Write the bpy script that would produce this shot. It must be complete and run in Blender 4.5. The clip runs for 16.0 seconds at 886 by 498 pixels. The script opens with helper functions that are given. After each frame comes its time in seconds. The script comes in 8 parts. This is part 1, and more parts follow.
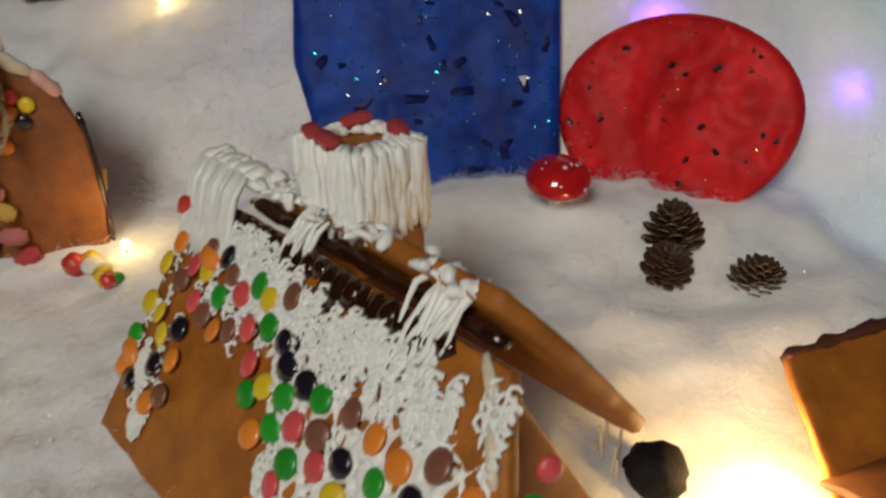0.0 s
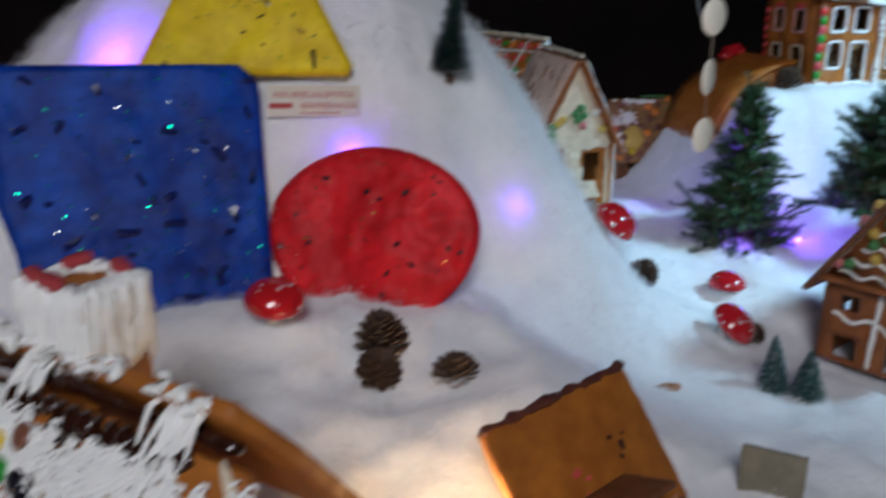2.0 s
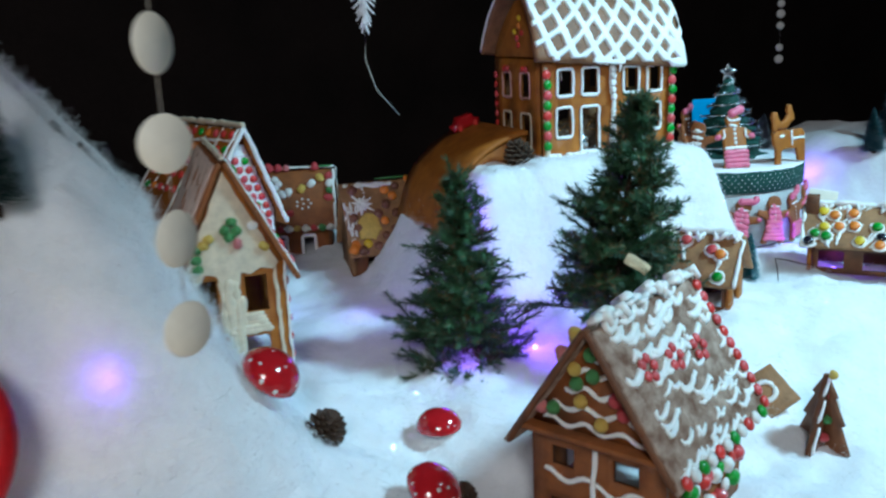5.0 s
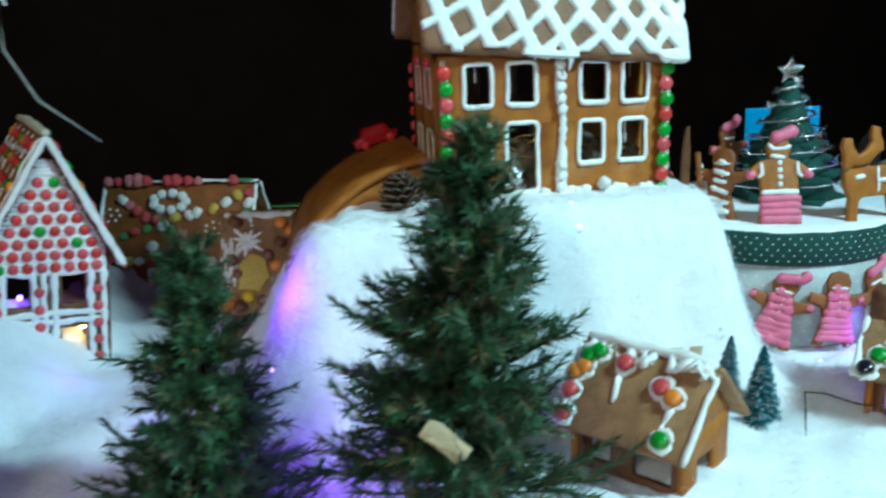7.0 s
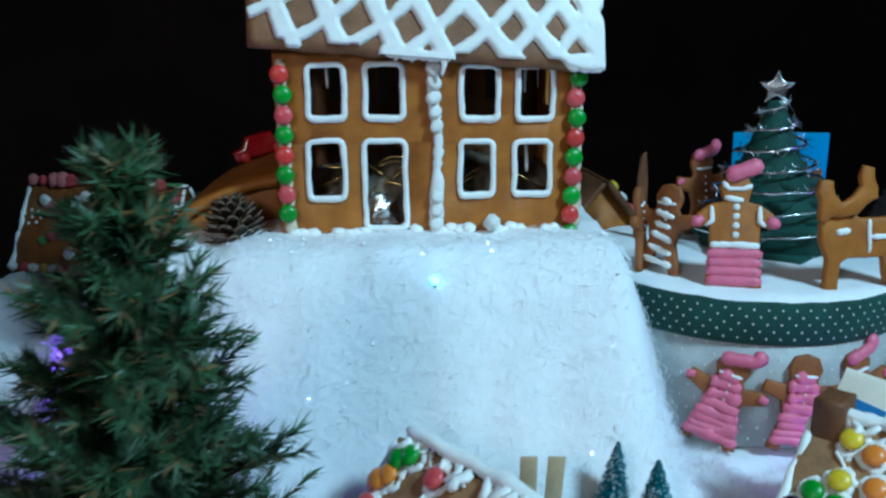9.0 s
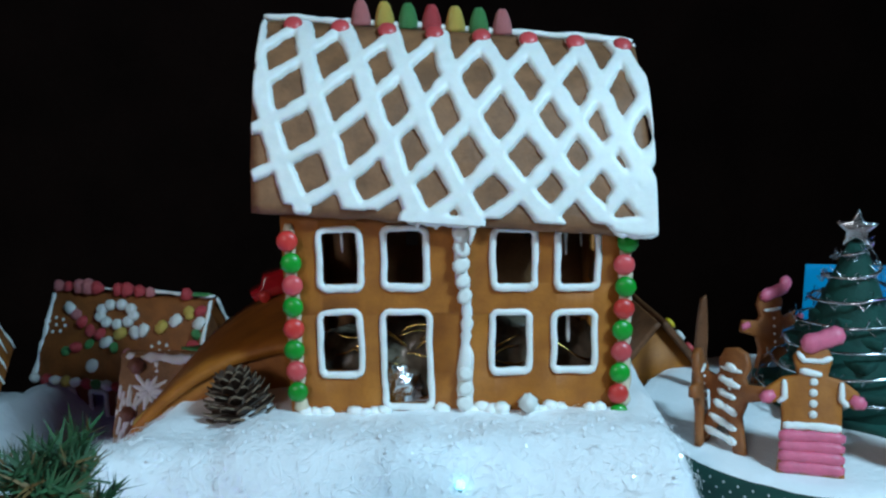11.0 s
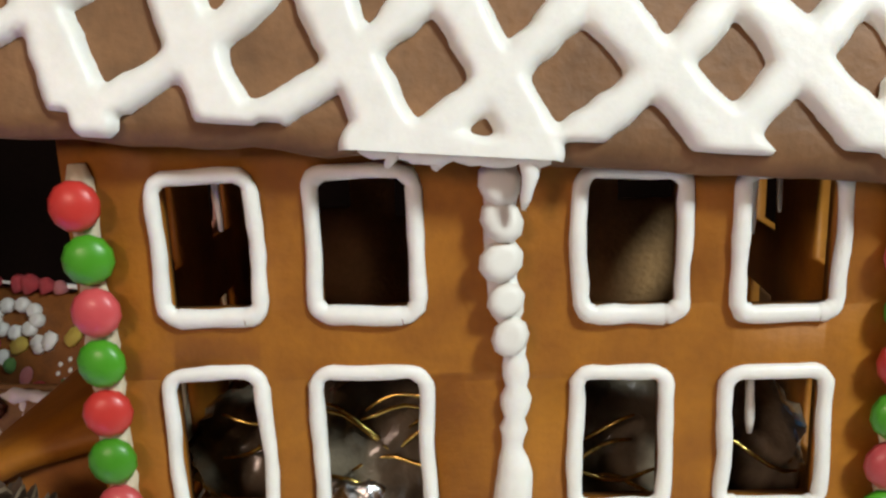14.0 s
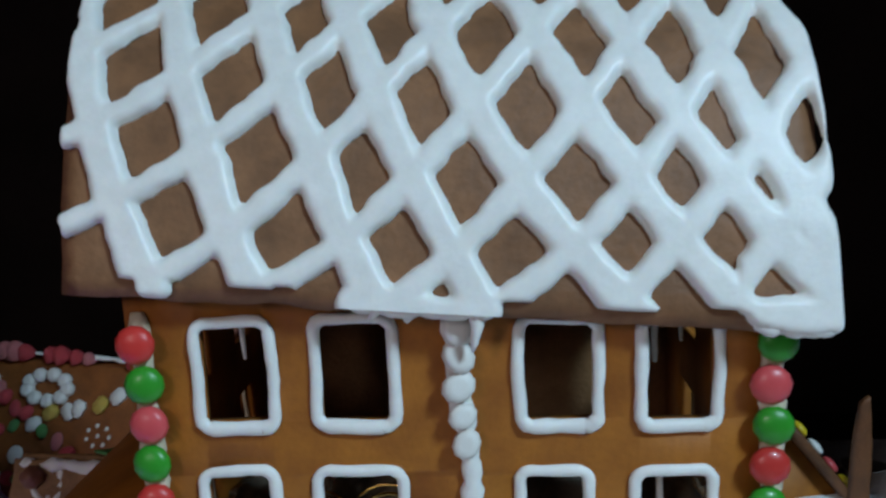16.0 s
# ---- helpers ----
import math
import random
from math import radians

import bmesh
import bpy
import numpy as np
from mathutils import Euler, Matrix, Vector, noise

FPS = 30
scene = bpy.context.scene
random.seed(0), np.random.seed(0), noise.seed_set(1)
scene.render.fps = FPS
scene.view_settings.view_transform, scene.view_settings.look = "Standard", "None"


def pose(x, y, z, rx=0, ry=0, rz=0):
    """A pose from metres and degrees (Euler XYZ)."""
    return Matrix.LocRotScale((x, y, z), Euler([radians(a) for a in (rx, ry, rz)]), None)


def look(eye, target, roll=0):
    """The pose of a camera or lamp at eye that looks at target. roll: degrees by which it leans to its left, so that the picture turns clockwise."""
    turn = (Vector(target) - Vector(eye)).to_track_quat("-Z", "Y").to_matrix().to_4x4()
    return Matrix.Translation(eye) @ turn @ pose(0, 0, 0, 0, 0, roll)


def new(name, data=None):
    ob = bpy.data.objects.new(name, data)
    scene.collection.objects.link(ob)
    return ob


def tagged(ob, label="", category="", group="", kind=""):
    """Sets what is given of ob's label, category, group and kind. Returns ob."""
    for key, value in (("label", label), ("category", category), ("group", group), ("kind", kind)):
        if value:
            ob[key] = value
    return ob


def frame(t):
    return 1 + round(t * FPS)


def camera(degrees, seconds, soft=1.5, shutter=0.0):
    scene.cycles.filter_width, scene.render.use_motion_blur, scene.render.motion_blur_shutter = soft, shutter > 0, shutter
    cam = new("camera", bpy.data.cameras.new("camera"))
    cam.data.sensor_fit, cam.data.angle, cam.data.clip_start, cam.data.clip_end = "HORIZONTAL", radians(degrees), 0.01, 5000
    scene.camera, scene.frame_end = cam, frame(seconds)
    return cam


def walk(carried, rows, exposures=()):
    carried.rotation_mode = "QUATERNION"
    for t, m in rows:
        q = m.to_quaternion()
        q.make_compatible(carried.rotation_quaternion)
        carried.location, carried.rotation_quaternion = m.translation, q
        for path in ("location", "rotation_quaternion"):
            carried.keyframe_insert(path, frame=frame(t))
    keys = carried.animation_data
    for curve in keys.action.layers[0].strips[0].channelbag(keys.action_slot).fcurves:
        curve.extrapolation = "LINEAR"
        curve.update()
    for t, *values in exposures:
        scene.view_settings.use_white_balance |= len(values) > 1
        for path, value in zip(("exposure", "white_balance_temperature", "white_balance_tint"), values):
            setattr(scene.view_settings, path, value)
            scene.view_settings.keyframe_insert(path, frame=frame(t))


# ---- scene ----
cam = camera(54.3, 16.0, soft=2.4, shutter=0.5)
PATH = [
    (0, (0.18, -0.22, 0.563), (-0.093, 1.571, -0.283), -2.2),
    (0.5, (0.163, -0.29, 0.526), (-0.142, 1.552, -0.194), -1.5),
    (1, (0.128, -0.323, 0.537), (0.018, 1.518, -0.237), -0.9),
    (1.5, (0.124, -0.335, 0.564), (0.158, 1.544, -0.12), -1.1),
    (1.7, (0.145, -0.314, 0.573), (0.318, 1.564, -0.091), -0.4),
    (2, (0.18, -0.286, 0.59), (0.558, 1.582, -0.016), 0.3),
    (2.5, (0.228, -0.24, 0.6), (0.787, 1.61, 0.088), -1.3),
    (3, (0.26, -0.224, 0.614), (0.909, 1.611, 0.154), -1.6),
    (3.5, (0.283, -0.216, 0.614), (1.025, 1.584, 0.156), -1.1),
    (4, (0.327, -0.186, 0.609), (1.096, 1.603, 0.152), -0.8),
    (4.2, (0.354, -0.177, 0.621), (1.109, 1.615, 0.155), -1.6),
    (6.3, (0.775, 0.163, 0.572), (1.321, 2.016, 0.053), -0.8),
    (6.5, (0.831, 0.196, 0.581), (1.25, 2.082, 0.063), -0.9),
    (7, (0.955, 0.25, 0.588), (1.284, 2.152, 0.062), -2.3),
    (7.5, (0.999, 0.279, 0.592), (1.418, 2.172, 0.101), -0.5),
    (8, (1.019, 0.297, 0.591), (1.437, 2.194, 0.112), -0.1),
    (8.5, (1.106, 0.344, 0.593), (1.321, 2.266, 0.081), -1.4),
    (9, (1.186, 0.405, 0.575), (1.291, 2.333, 0.052), -0.6),
    (9.5, (1.224, 0.449, 0.609), (1.227, 2.403, 0.18), -2.0),
    (9.7, (1.218, 0.472, 0.629), (1.236, 2.425, 0.198), -1.9),
    (11.8, (1.2, 0.536, 0.652), (1.166, 2.485, 0.204), -1.0),
    (12, (1.174, 0.579, 0.646), (1.188, 2.519, 0.161), -0.4),
    (12.5, (1.206, 0.717, 0.616), (1.11, 2.638, 0.07), -1.2),
    (13, (1.21, 0.805, 0.597), (1.127, 2.706, -0.019), -1.6),
    (13.5, (1.212, 0.834, 0.578), (1.137, 2.753, 0.02), -1.6),
    (14, (1.211, 0.835, 0.576), (1.118, 2.771, 0.085), -2.3),
    (14.5, (1.216, 0.826, 0.553), (1.122, 2.776, 0.121), -2.2),
    (15, (1.221, 0.816, 0.54), (1.117, 2.786, 0.21), -2.1),
    (15.5, (1.214, 0.798, 0.579), (1.158, 2.773, 0.267), -2.1),
    (16, (1.229, 0.771, 0.622), (1.116, 2.73, 0.233), -2.6),
]
EXPOSE = [
    (0.0, 0.22, 6300, 0), (1.0, 0.1, 6400, 6), (1.5, 0.1, 6100, 10), (2.0, 0.2, 5500, 8), (2.6, 0.25, 5050, 8), (4.0, 0.25, 5150, 7), (6.5, 0.25, 5900, -8), (8.0, 0.1, 5600, -4),
    (9.0, -0.25, 5400, 3), (9.7, -0.27, 5500, 5), (12.0, -0.1, 6150, 9), (12.5, 0.1, 7000, 14), (13.0, 0.3, 8300, 22), (13.6, 0.1, 8700, 28), (14.5, 0.0, 8700, 28), (15.0, -0.1, 8000, 24), (15.5, -0.25, 7000, 18), (16.0, -0.66, 6200, 17),
]
walk(cam, [(t, look(eye, target, roll)) for t, eye, target, roll in PATH], EXPOSE)

# ---- world and light ----
world = bpy.data.worlds.new("dark_hall")
scene.world = world
world.use_nodes = True
world.node_tree.nodes["Background"].inputs[0].default_value = (0.55, 0.6, 0.8, 1)
world.node_tree.nodes["Background"].inputs[1].default_value = 0.06


def lamp(name, kind, eye, target, power, color, size):
    d = bpy.data.lights.new(name, kind)
    d.energy, d.color = power, color
    if kind == "AREA":
        d.size = size
    else:
        d.shadow_soft_size = size
    ob = new(name, d)
    ob.matrix_world = look(eye, target)
    return ob


cool_spot = lamp("stage_spot", "SPOT", (2.30, -0.10, 1.83), (1.27, 0.88, 0.33), 188, (0.58, 0.87, 1.0), 0.18)
cool_spot.data.spot_size, cool_spot.data.spot_blend = radians(39), 0.7
lamp("hall_lamp", "AREA", (-0.15, -1.55, 1.75), (0.2, 0.4, 0.25), 24, (1.0, 0.90, 0.84), 0.7)

# ---- materials ----
def shader(name, base, rough=0.6, vary=0.25, scale=60.0, bump=0.3, fine=400.0, metal=0.0, coat=0.0, sheen=0.0, sss=0.0, dark=None, emit=None, spec=0.5, per_object=0.0, depth=0.0012):
    """A node material: two scales of tone variation and a fine relief."""
    m = bpy.data.materials.new(name)
    m.use_nodes = True
    nt, b = m.node_tree, m.node_tree.nodes["Principled BSDF"]
    L = nt.links.new
    co = nt.nodes.new("ShaderNodeTexCoord")
    n1, n2 = nt.nodes.new("ShaderNodeTexNoise"), nt.nodes.new("ShaderNodeTexNoise")
    for n, s in ((n1, scale), (n2, fine)):
        n.inputs["Scale"].default_value, n.inputs["Detail"].default_value = s, 4.0
        L(co.outputs["Object"], n.inputs["Vector"])
    ramp = nt.nodes.new("ShaderNodeValToRGB")
    lo = dark or tuple(c * (1 - vary) for c in base)
    hi = tuple(min(1.0, c * (1 + 0.6 * vary)) for c in base)
    ramp.color_ramp.elements[0].position, ramp.color_ramp.elements[1].position = 0.32, 0.68
    ramp.color_ramp.elements[0].color, ramp.color_ramp.elements[1].color = (*lo, 1), (*hi, 1)
    L(n1.outputs["Fac"], ramp.inputs["Fac"])
    mix = nt.nodes.new("ShaderNodeMix")
    mix.data_type, mix.blend_type = "RGBA", "MULTIPLY"
    mix.inputs[0].default_value = min(1.0, vary * 1.5)
    r2 = nt.nodes.new("ShaderNodeValToRGB")
    r2.color_ramp.elements[0].position, r2.color_ramp.elements[1].position = 0.3, 0.6
    r2.color_ramp.elements[0].color, r2.color_ramp.elements[1].color = (0.72, 0.72, 0.72, 1), (1, 1, 1, 1)
    L(n2.outputs["Fac"], r2.inputs["Fac"])
    L(ramp.outputs["Color"], mix.inputs[6])
    L(r2.outputs["Color"], mix.inputs[7])
    out = mix.outputs[2]
    if per_object:
        info, hsv = nt.nodes.new("ShaderNodeObjectInfo"), nt.nodes.new("ShaderNodeHueSaturation")
        mr = nt.nodes.new("ShaderNodeMapRange")
        mr.inputs["To Min"].default_value, mr.inputs["To Max"].default_value = 1 - per_object, 1 + per_object * 0.5
        L(info.outputs["Random"], mr.inputs["Value"])
        L(mr.outputs["Result"], hsv.inputs["Value"])
        L(out, hsv.inputs["Color"])
        out = hsv.outputs["Color"]
    L(out, b.inputs["Base Color"])
    b.inputs["Roughness"].default_value, b.inputs["Metallic"].default_value = rough, metal
    b.inputs["Coat Weight"].default_value, b.inputs["Sheen Weight"].default_value = coat, sheen
    b.inputs["Specular IOR Level"].default_value = spec
    if sss:
        b.inputs["Subsurface Weight"].default_value = sss
        b.inputs["Subsurface Radius"].default_value = (1, 0.7, 0.5)
        b.inputs["Subsurface Scale"].default_value = 0.004
    if bump:
        bp = nt.nodes.new("ShaderNodeBump")
        bp.inputs["Strength"].default_value, bp.inputs["Distance"].default_value = bump, depth
        L(n2.outputs["Fac"], bp.inputs["Height"])
        L(bp.outputs["Normal"], b.inputs["Normal"])
    if emit:
        b.inputs["Emission Color"].default_value, b.inputs["Emission Strength"].default_value = (*emit[0], 1), emit[1]
    return m


COTTON = shader("cotton_snow", (0.90, 0.90, 0.91), 1.0, 0.05, 30, 0.8, 110, sheen=0.35, spec=0.1, depth=0.0020)
FIBRE = shader("cotton_fibre", (0.88, 0.88, 0.9), 0.9, 0.03, 30, 0, 260, sheen=0.4, spec=0.1)


def soft_fibre():
    """Thin cotton: as much light through it as back from it."""
    m = bpy.data.materials.new("loose_cotton")
    m.use_nodes = True
    nt = m.node_tree
    nt.nodes.remove(nt.nodes["Principled BSDF"])
    a, b, mix = nt.nodes.new("ShaderNodeBsdfDiffuse"), nt.nodes.new("ShaderNodeBsdfTranslucent"), nt.nodes.new("ShaderNodeMixShader")
    a.inputs[0].default_value = b.inputs[0].default_value = (0.97, 0.97, 0.97, 1)
    nt.links.new(a.outputs[0], mix.inputs[1])
    nt.links.new(b.outputs[0], mix.inputs[2])
    nt.links.new(mix.outputs[0], nt.nodes["Material Output"].inputs[0])
    return m


LOOSE = soft_fibre()
GLITTER = shader("snow_glitter", (0.92, 0.93, 0.95), 0.14, 0.02, 50, 0, 50, coat=1.0)
DOUGH = shader("gingerbread", (0.40, 0.136, 0.011), 0.62, 0.22, 45, 0.22, 380, dark=(0.30, 0.092, 0.007))
DOUGH_RED = shader("red_brown_gingerbread", (0.28, 0.088, 0.018), 0.6, 0.3, 45, 0.5, 380)
DOUGH_DUST = shader("sugar_dusted_gingerbread", (0.40, 0.29, 0.22), 0.75, 0.4, 70, 0.6, 300, dark=(0.16, 0.07, 0.035))
CRUST = shader("dark_baked_crust", (0.10, 0.024, 0.012), 0.7, 0.4, 90, 0.6, 300)
TRUFFLE = shader("black_truffle", (0.012, 0.009, 0.010), 0.75, 0.4, 90, 0.8, 300, spec=0.2)
DOUGH_OLIVE = shader("grey_olive_biscuit", (0.22, 0.20, 0.14), 0.7, 0.2, 60, 0.4, 380)
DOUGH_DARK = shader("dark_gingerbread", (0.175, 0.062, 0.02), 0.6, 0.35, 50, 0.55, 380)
DOUGH_PALE = shader("pale_gingerbread", (0.36, 0.185, 0.075), 0.65, 0.3, 50, 0.5, 380)
DOUGH_ROOF = shader("roof_gingerbread", (0.25, 0.112, 0.046), 0.6, 0.3, 55, 0.35, 300)
CHOC = shader("melted_chocolate", (0.03, 0.009, 0.005), 0.18, 0.35, 60, 0.2, 160, coat=0.6)
ICING = shader("white_icing", (0.92, 0.905, 0.86), 0.42, 0.05, 120, 0.10, 500, sss=0.15)
ICING_CREAM = shader("cream_icing", (0.74, 0.63, 0.46), 0.5, 0.14, 90, 0.35, 420, sss=0.1)
ICING_PINK = shader("pink_icing", (0.74, 0.16, 0.26), 0.42, 0.12, 90, 0.3, 420, sss=0.1)
ICING_BLUSH = shader("blush_icing", (0.72, 0.40, 0.33), 0.55, 0.15, 80, 0.35, 420)
ICING_BLUSH_PALE = shader("pale_blush_icing", (0.70, 0.50, 0.40), 0.55, 0.22, 70, 0.4, 300)
SWEETS = {
    "red": shader("red_candy", (0.66, 0.045, 0.035), 0.36, 0.12, 160, 0.05, 600, coat=0.12, per_object=0.2),
    "pink": shader("pink_candy", (0.68, 0.085, 0.09), 0.36, 0.12, 160, 0.05, 600, coat=0.12, per_object=0.2),
    "green": shader("green_candy", (0.03, 0.32, 0.022), 0.36, 0.12, 160, 0.05, 600, coat=0.12, per_object=0.2),
    "yellow": shader("yellow_candy", (0.82, 0.58, 0.02), 0.38, 0.10, 160, 0.05, 600, coat=0.15, per_object=0.12),
    "orange": shader("orange_candy", (0.86, 0.26, 0.03), 0.38, 0.10, 160, 0.05, 600, coat=0.15, per_object=0.12),
    "brown": shader("brown_candy", (0.24, 0.095, 0.058), 0.38, 0.15, 160, 0.05, 600, coat=0.15, per_object=0.2),
    "black": shader("black_candy", (0.014, 0.012, 0.02), 0.22, 0.15, 160, 0.05, 600, coat=0.5),
    "white": shader("white_candy", (0.80, 0.78, 0.73), 0.45, 0.05, 160, 0.1, 600),
}
JELLY = {
    "red": shader("red_jelly", (0.60, 0.07, 0.08), 0.5, 0.15, 220, 0.7, 900, sss=0.2),
    "green": shader("green_jelly", (0.10, 0.30, 0.09), 0.5, 0.15, 220, 0.7, 900, sss=0.2),
    "yellow": shader("yellow_jelly", (0.72, 0.50, 0.10), 0.5, 0.15, 220, 0.7, 900, sss=0.2),
    "pink": shader("pink_jelly", (0.66, 0.22, 0.22), 0.5, 0.15, 220, 0.7, 900, sss=0.2),
}
NEEDLE = shader("fir_needles", (0.048, 0.115, 0.046), 0.5, 0.45, 40, 0, 300, per_object=0.1)
NEEDLE_TIP = shader("brown_needle_tips", (0.17, 0.105, 0.035), 0.6, 0.4, 40, 0, 300)
TWIG = shader("fir_twig", (0.07, 0.04, 0.02), 0.8, 0.3, 80, 0.4, 300)
BRISTLE = shader("green_bristle", (0.03, 0.15, 0.11), 0.55, 0.4, 60, 0, 300)
BRISTLE_TEAL = shader("teal_bristle", (0.015, 0.19, 0.22), 0.55, 0.4, 60, 0, 300)
BRISTLE_GREY = shader("grey_frosted_bristle", (0.22, 0.25, 0.26), 0.6, 0.4, 60, 0, 300)
CONE = shader("pine_cone_scale", (0.070, 0.036, 0.020), 0.65, 0.5, 120, 0.4, 500)
CONE_EDGE = shader("pine_cone_tip", (0.17, 0.11, 0.065), 0.7, 0.4, 120, 0.4, 500)
CAP_RED = shader("lacquered_red", (0.50, 0.012, 0.018), 0.12, 0.15, 50, 0.05, 300, coat=0.8)
PAINT_WHITE = shader("white_paint", (0.78, 0.77, 0.74), 0.45, 0.06, 80, 0.1, 300)
FOIL_BLUE = shader("crumpled_blue_icing", (0.008, 0.055, 0.36), 0.5, 0.5, 22, 0.35, 120, spec=0.16, dark=(0.005, 0.02, 0.19))
FOIL_RED = shader("crumpled_red_icing", (0.62, 0.014, 0.02), 0.5, 0.4, 22, 0.3, 110, spec=0.16, dark=(0.42, 0.007, 0.012))
FOIL_YELLOW = shader("crumpled_yellow_icing", (0.80, 0.60, 0.006), 0.5, 0.25, 26, 0.3, 110, spec=0.16, dark=(0.70, 0.47, 0.006))
SPECK_DARK = shader("dark_speck", (0.02, 0.015, 0.02), 0.3, 0.2, 100, 0, 300)
SPECK_BLUE = shader("deep_blue_speck", (0.006, 0.012, 0.10), 0.3, 0.2, 100, 0, 300)
SPECK_GREEN = shader("green_glitter", (0.05, 0.75, 0.45), 0.15, 0.2, 100, 0, 300, metal=0.9)
SPECK_GOLD = shader("gold_glitter", (0.85, 0.55, 0.12), 0.15, 0.2, 100, 0, 300, metal=0.9)
CARD = shader("sign_card", (0.74, 0.68, 0.58), 0.6, 0.06, 40, 0.05, 300)
INK_RED = shader("red_ink", (0.45, 0.04, 0.03), 0.6, 0.05, 40, 0, 300)
INK_BLUE = shader("blue_ink", (0.02, 0.2, 0.5), 0.6, 0.05, 40, 0, 300)
CARD_BLUE = shader("sky_blue_card", (0.02, 0.36, 0.70), 0.5, 0.08, 30, 0.05, 300)
TIN_GREEN = shader("green_felt_band", (0.006, 0.055, 0.04), 0.8, 0.25, 60, 0.3, 500)
TIN_GREY = shader("dotted_grey_tin", (0.42, 0.43, 0.42), 0.5, 0.12, 60, 0.1, 300)
SILVER = shader("silver_tinsel", (0.82, 0.84, 0.86), 0.2, 0.2, 200, 0.3, 600, metal=1.0)
WRAP = shader("clear_wrapping", (0.20, 0.16, 0.115), 0.22, 0.45, 40, 0.5, 160, coat=0.6, depth=0.003)
GOLD = shader("gold_wire", (0.80, 0.52, 0.16), 0.25, 0.2, 200, 0.2, 600, metal=1.0)
THREAD = shader("pale_thread", (0.55, 0.52, 0.46), 0.7, 0.1, 60, 0, 300)
PAPER = shader("cream_paper", (0.92, 0.88, 0.74), 0.7, 0.05, 60, 0.1, 300)
TAG = shader("kraft_tag", (0.55, 0.42, 0.25), 0.75, 0.2, 60, 0.3, 300)
WALLDARK = shader("dark_curtain", (0.028, 0.018, 0.016), 0.9, 0.4, 3, 0.3, 40)
FLOORDARK = shader("dark_floor", (0.02, 0.017, 0.015), 0.6, 0.3, 2, 0.2, 60)
BOARD = shader("painted_board", (0.35, 0.33, 0.31), 0.7, 0.15, 8, 0.2, 90)
BULB_WARM = shader("warm_bulb", (1, 0.8, 0.45), 0.3, 0.0, 10, 0, 10, emit=((1.0, 0.66, 0.24), 25))
BULB_BLUE = shader("violet_bulb", (0.4, 0.3, 1.0), 0.3, 0.0, 10, 0, 10, emit=((0.22, 0.10, 1.0), 12))
BULB_CYAN = shader("cyan_bulb", (0.4, 0.9, 1.0), 0.3, 0.0, 10, 0, 10, emit=((0.25, 0.75, 1.0), 4))


# ---- mesh helpers ----
def part(name, bm, material, parent=None, label="", smooth=True):
    me = bpy.data.meshes.new(name)
    bm.normal_update()
    bm.to_mesh(me)
    bm.free()
    for mt in material if isinstance(material, (list, tuple)) else (material,):
        me.materials.append(mt)
    if smooth:
        me.shade_smooth()
    ob = new(name, me)
    ob.parent = parent
    return tagged(ob, label) if label else ob


def part_each(name, bm, material, parent=None, label="", smooth=True):
    """Every separate piece of bm becomes a part of its own."""
    bm.verts.index_update()
    bm.verts.ensure_lookup_table()
    seen = [False] * len(bm.verts)
    for v0 in bm.verts:
        if seen[v0.index]:
            continue
        seen[v0.index] = True
        todo, group = [v0], []
        while todo:
            v = todo.pop()
            group.append(v)
            for e in v.link_edges:
                w = e.other_vert(v)
                if not seen[w.index]:
                    seen[w.index] = True
                    todo.append(w)
        index = {v.index: i for i, v in enumerate(group)}
        faces = list({f for v in group for f in v.link_faces})
        faces.sort(key=lambda f: min(index[v.index] for v in f.verts))
        me = bpy.data.meshes.new(name)
        me.from_pydata([v.co[:] for v in group], [], [[index[v.index] for v in f.verts] for f in faces])
        mats = material if isinstance(material, (list, tuple)) else (material,)
        for mt in mats:
            me.materials.append(mt)
        if len(mats) > 1:
            for p, f in zip(me.polygons, faces):
                p.material_index = f.material_index
        if smooth:
            me.shade_smooth()
        ob = new(name, me)
        ob.parent = parent
        if label:
            tagged(ob, label)
    bm.free()


def thing(name, m, label, category, group="", kind=""):
    ob = new(name)
    ob.empty_display_size = 0.01
    ob.matrix_world = m
    return tagged(ob, label, category, group, kind)


def place(ob, m):
    ob.matrix_local = m
    return ob


def axes(o, x, y, z):
    """A matrix from an origin and three axes."""
    m = Matrix.Identity(4)
    for i, a in enumerate((x, y, z, o)):
        for j in range(3):
            m[j][i] = a[j]
    return m


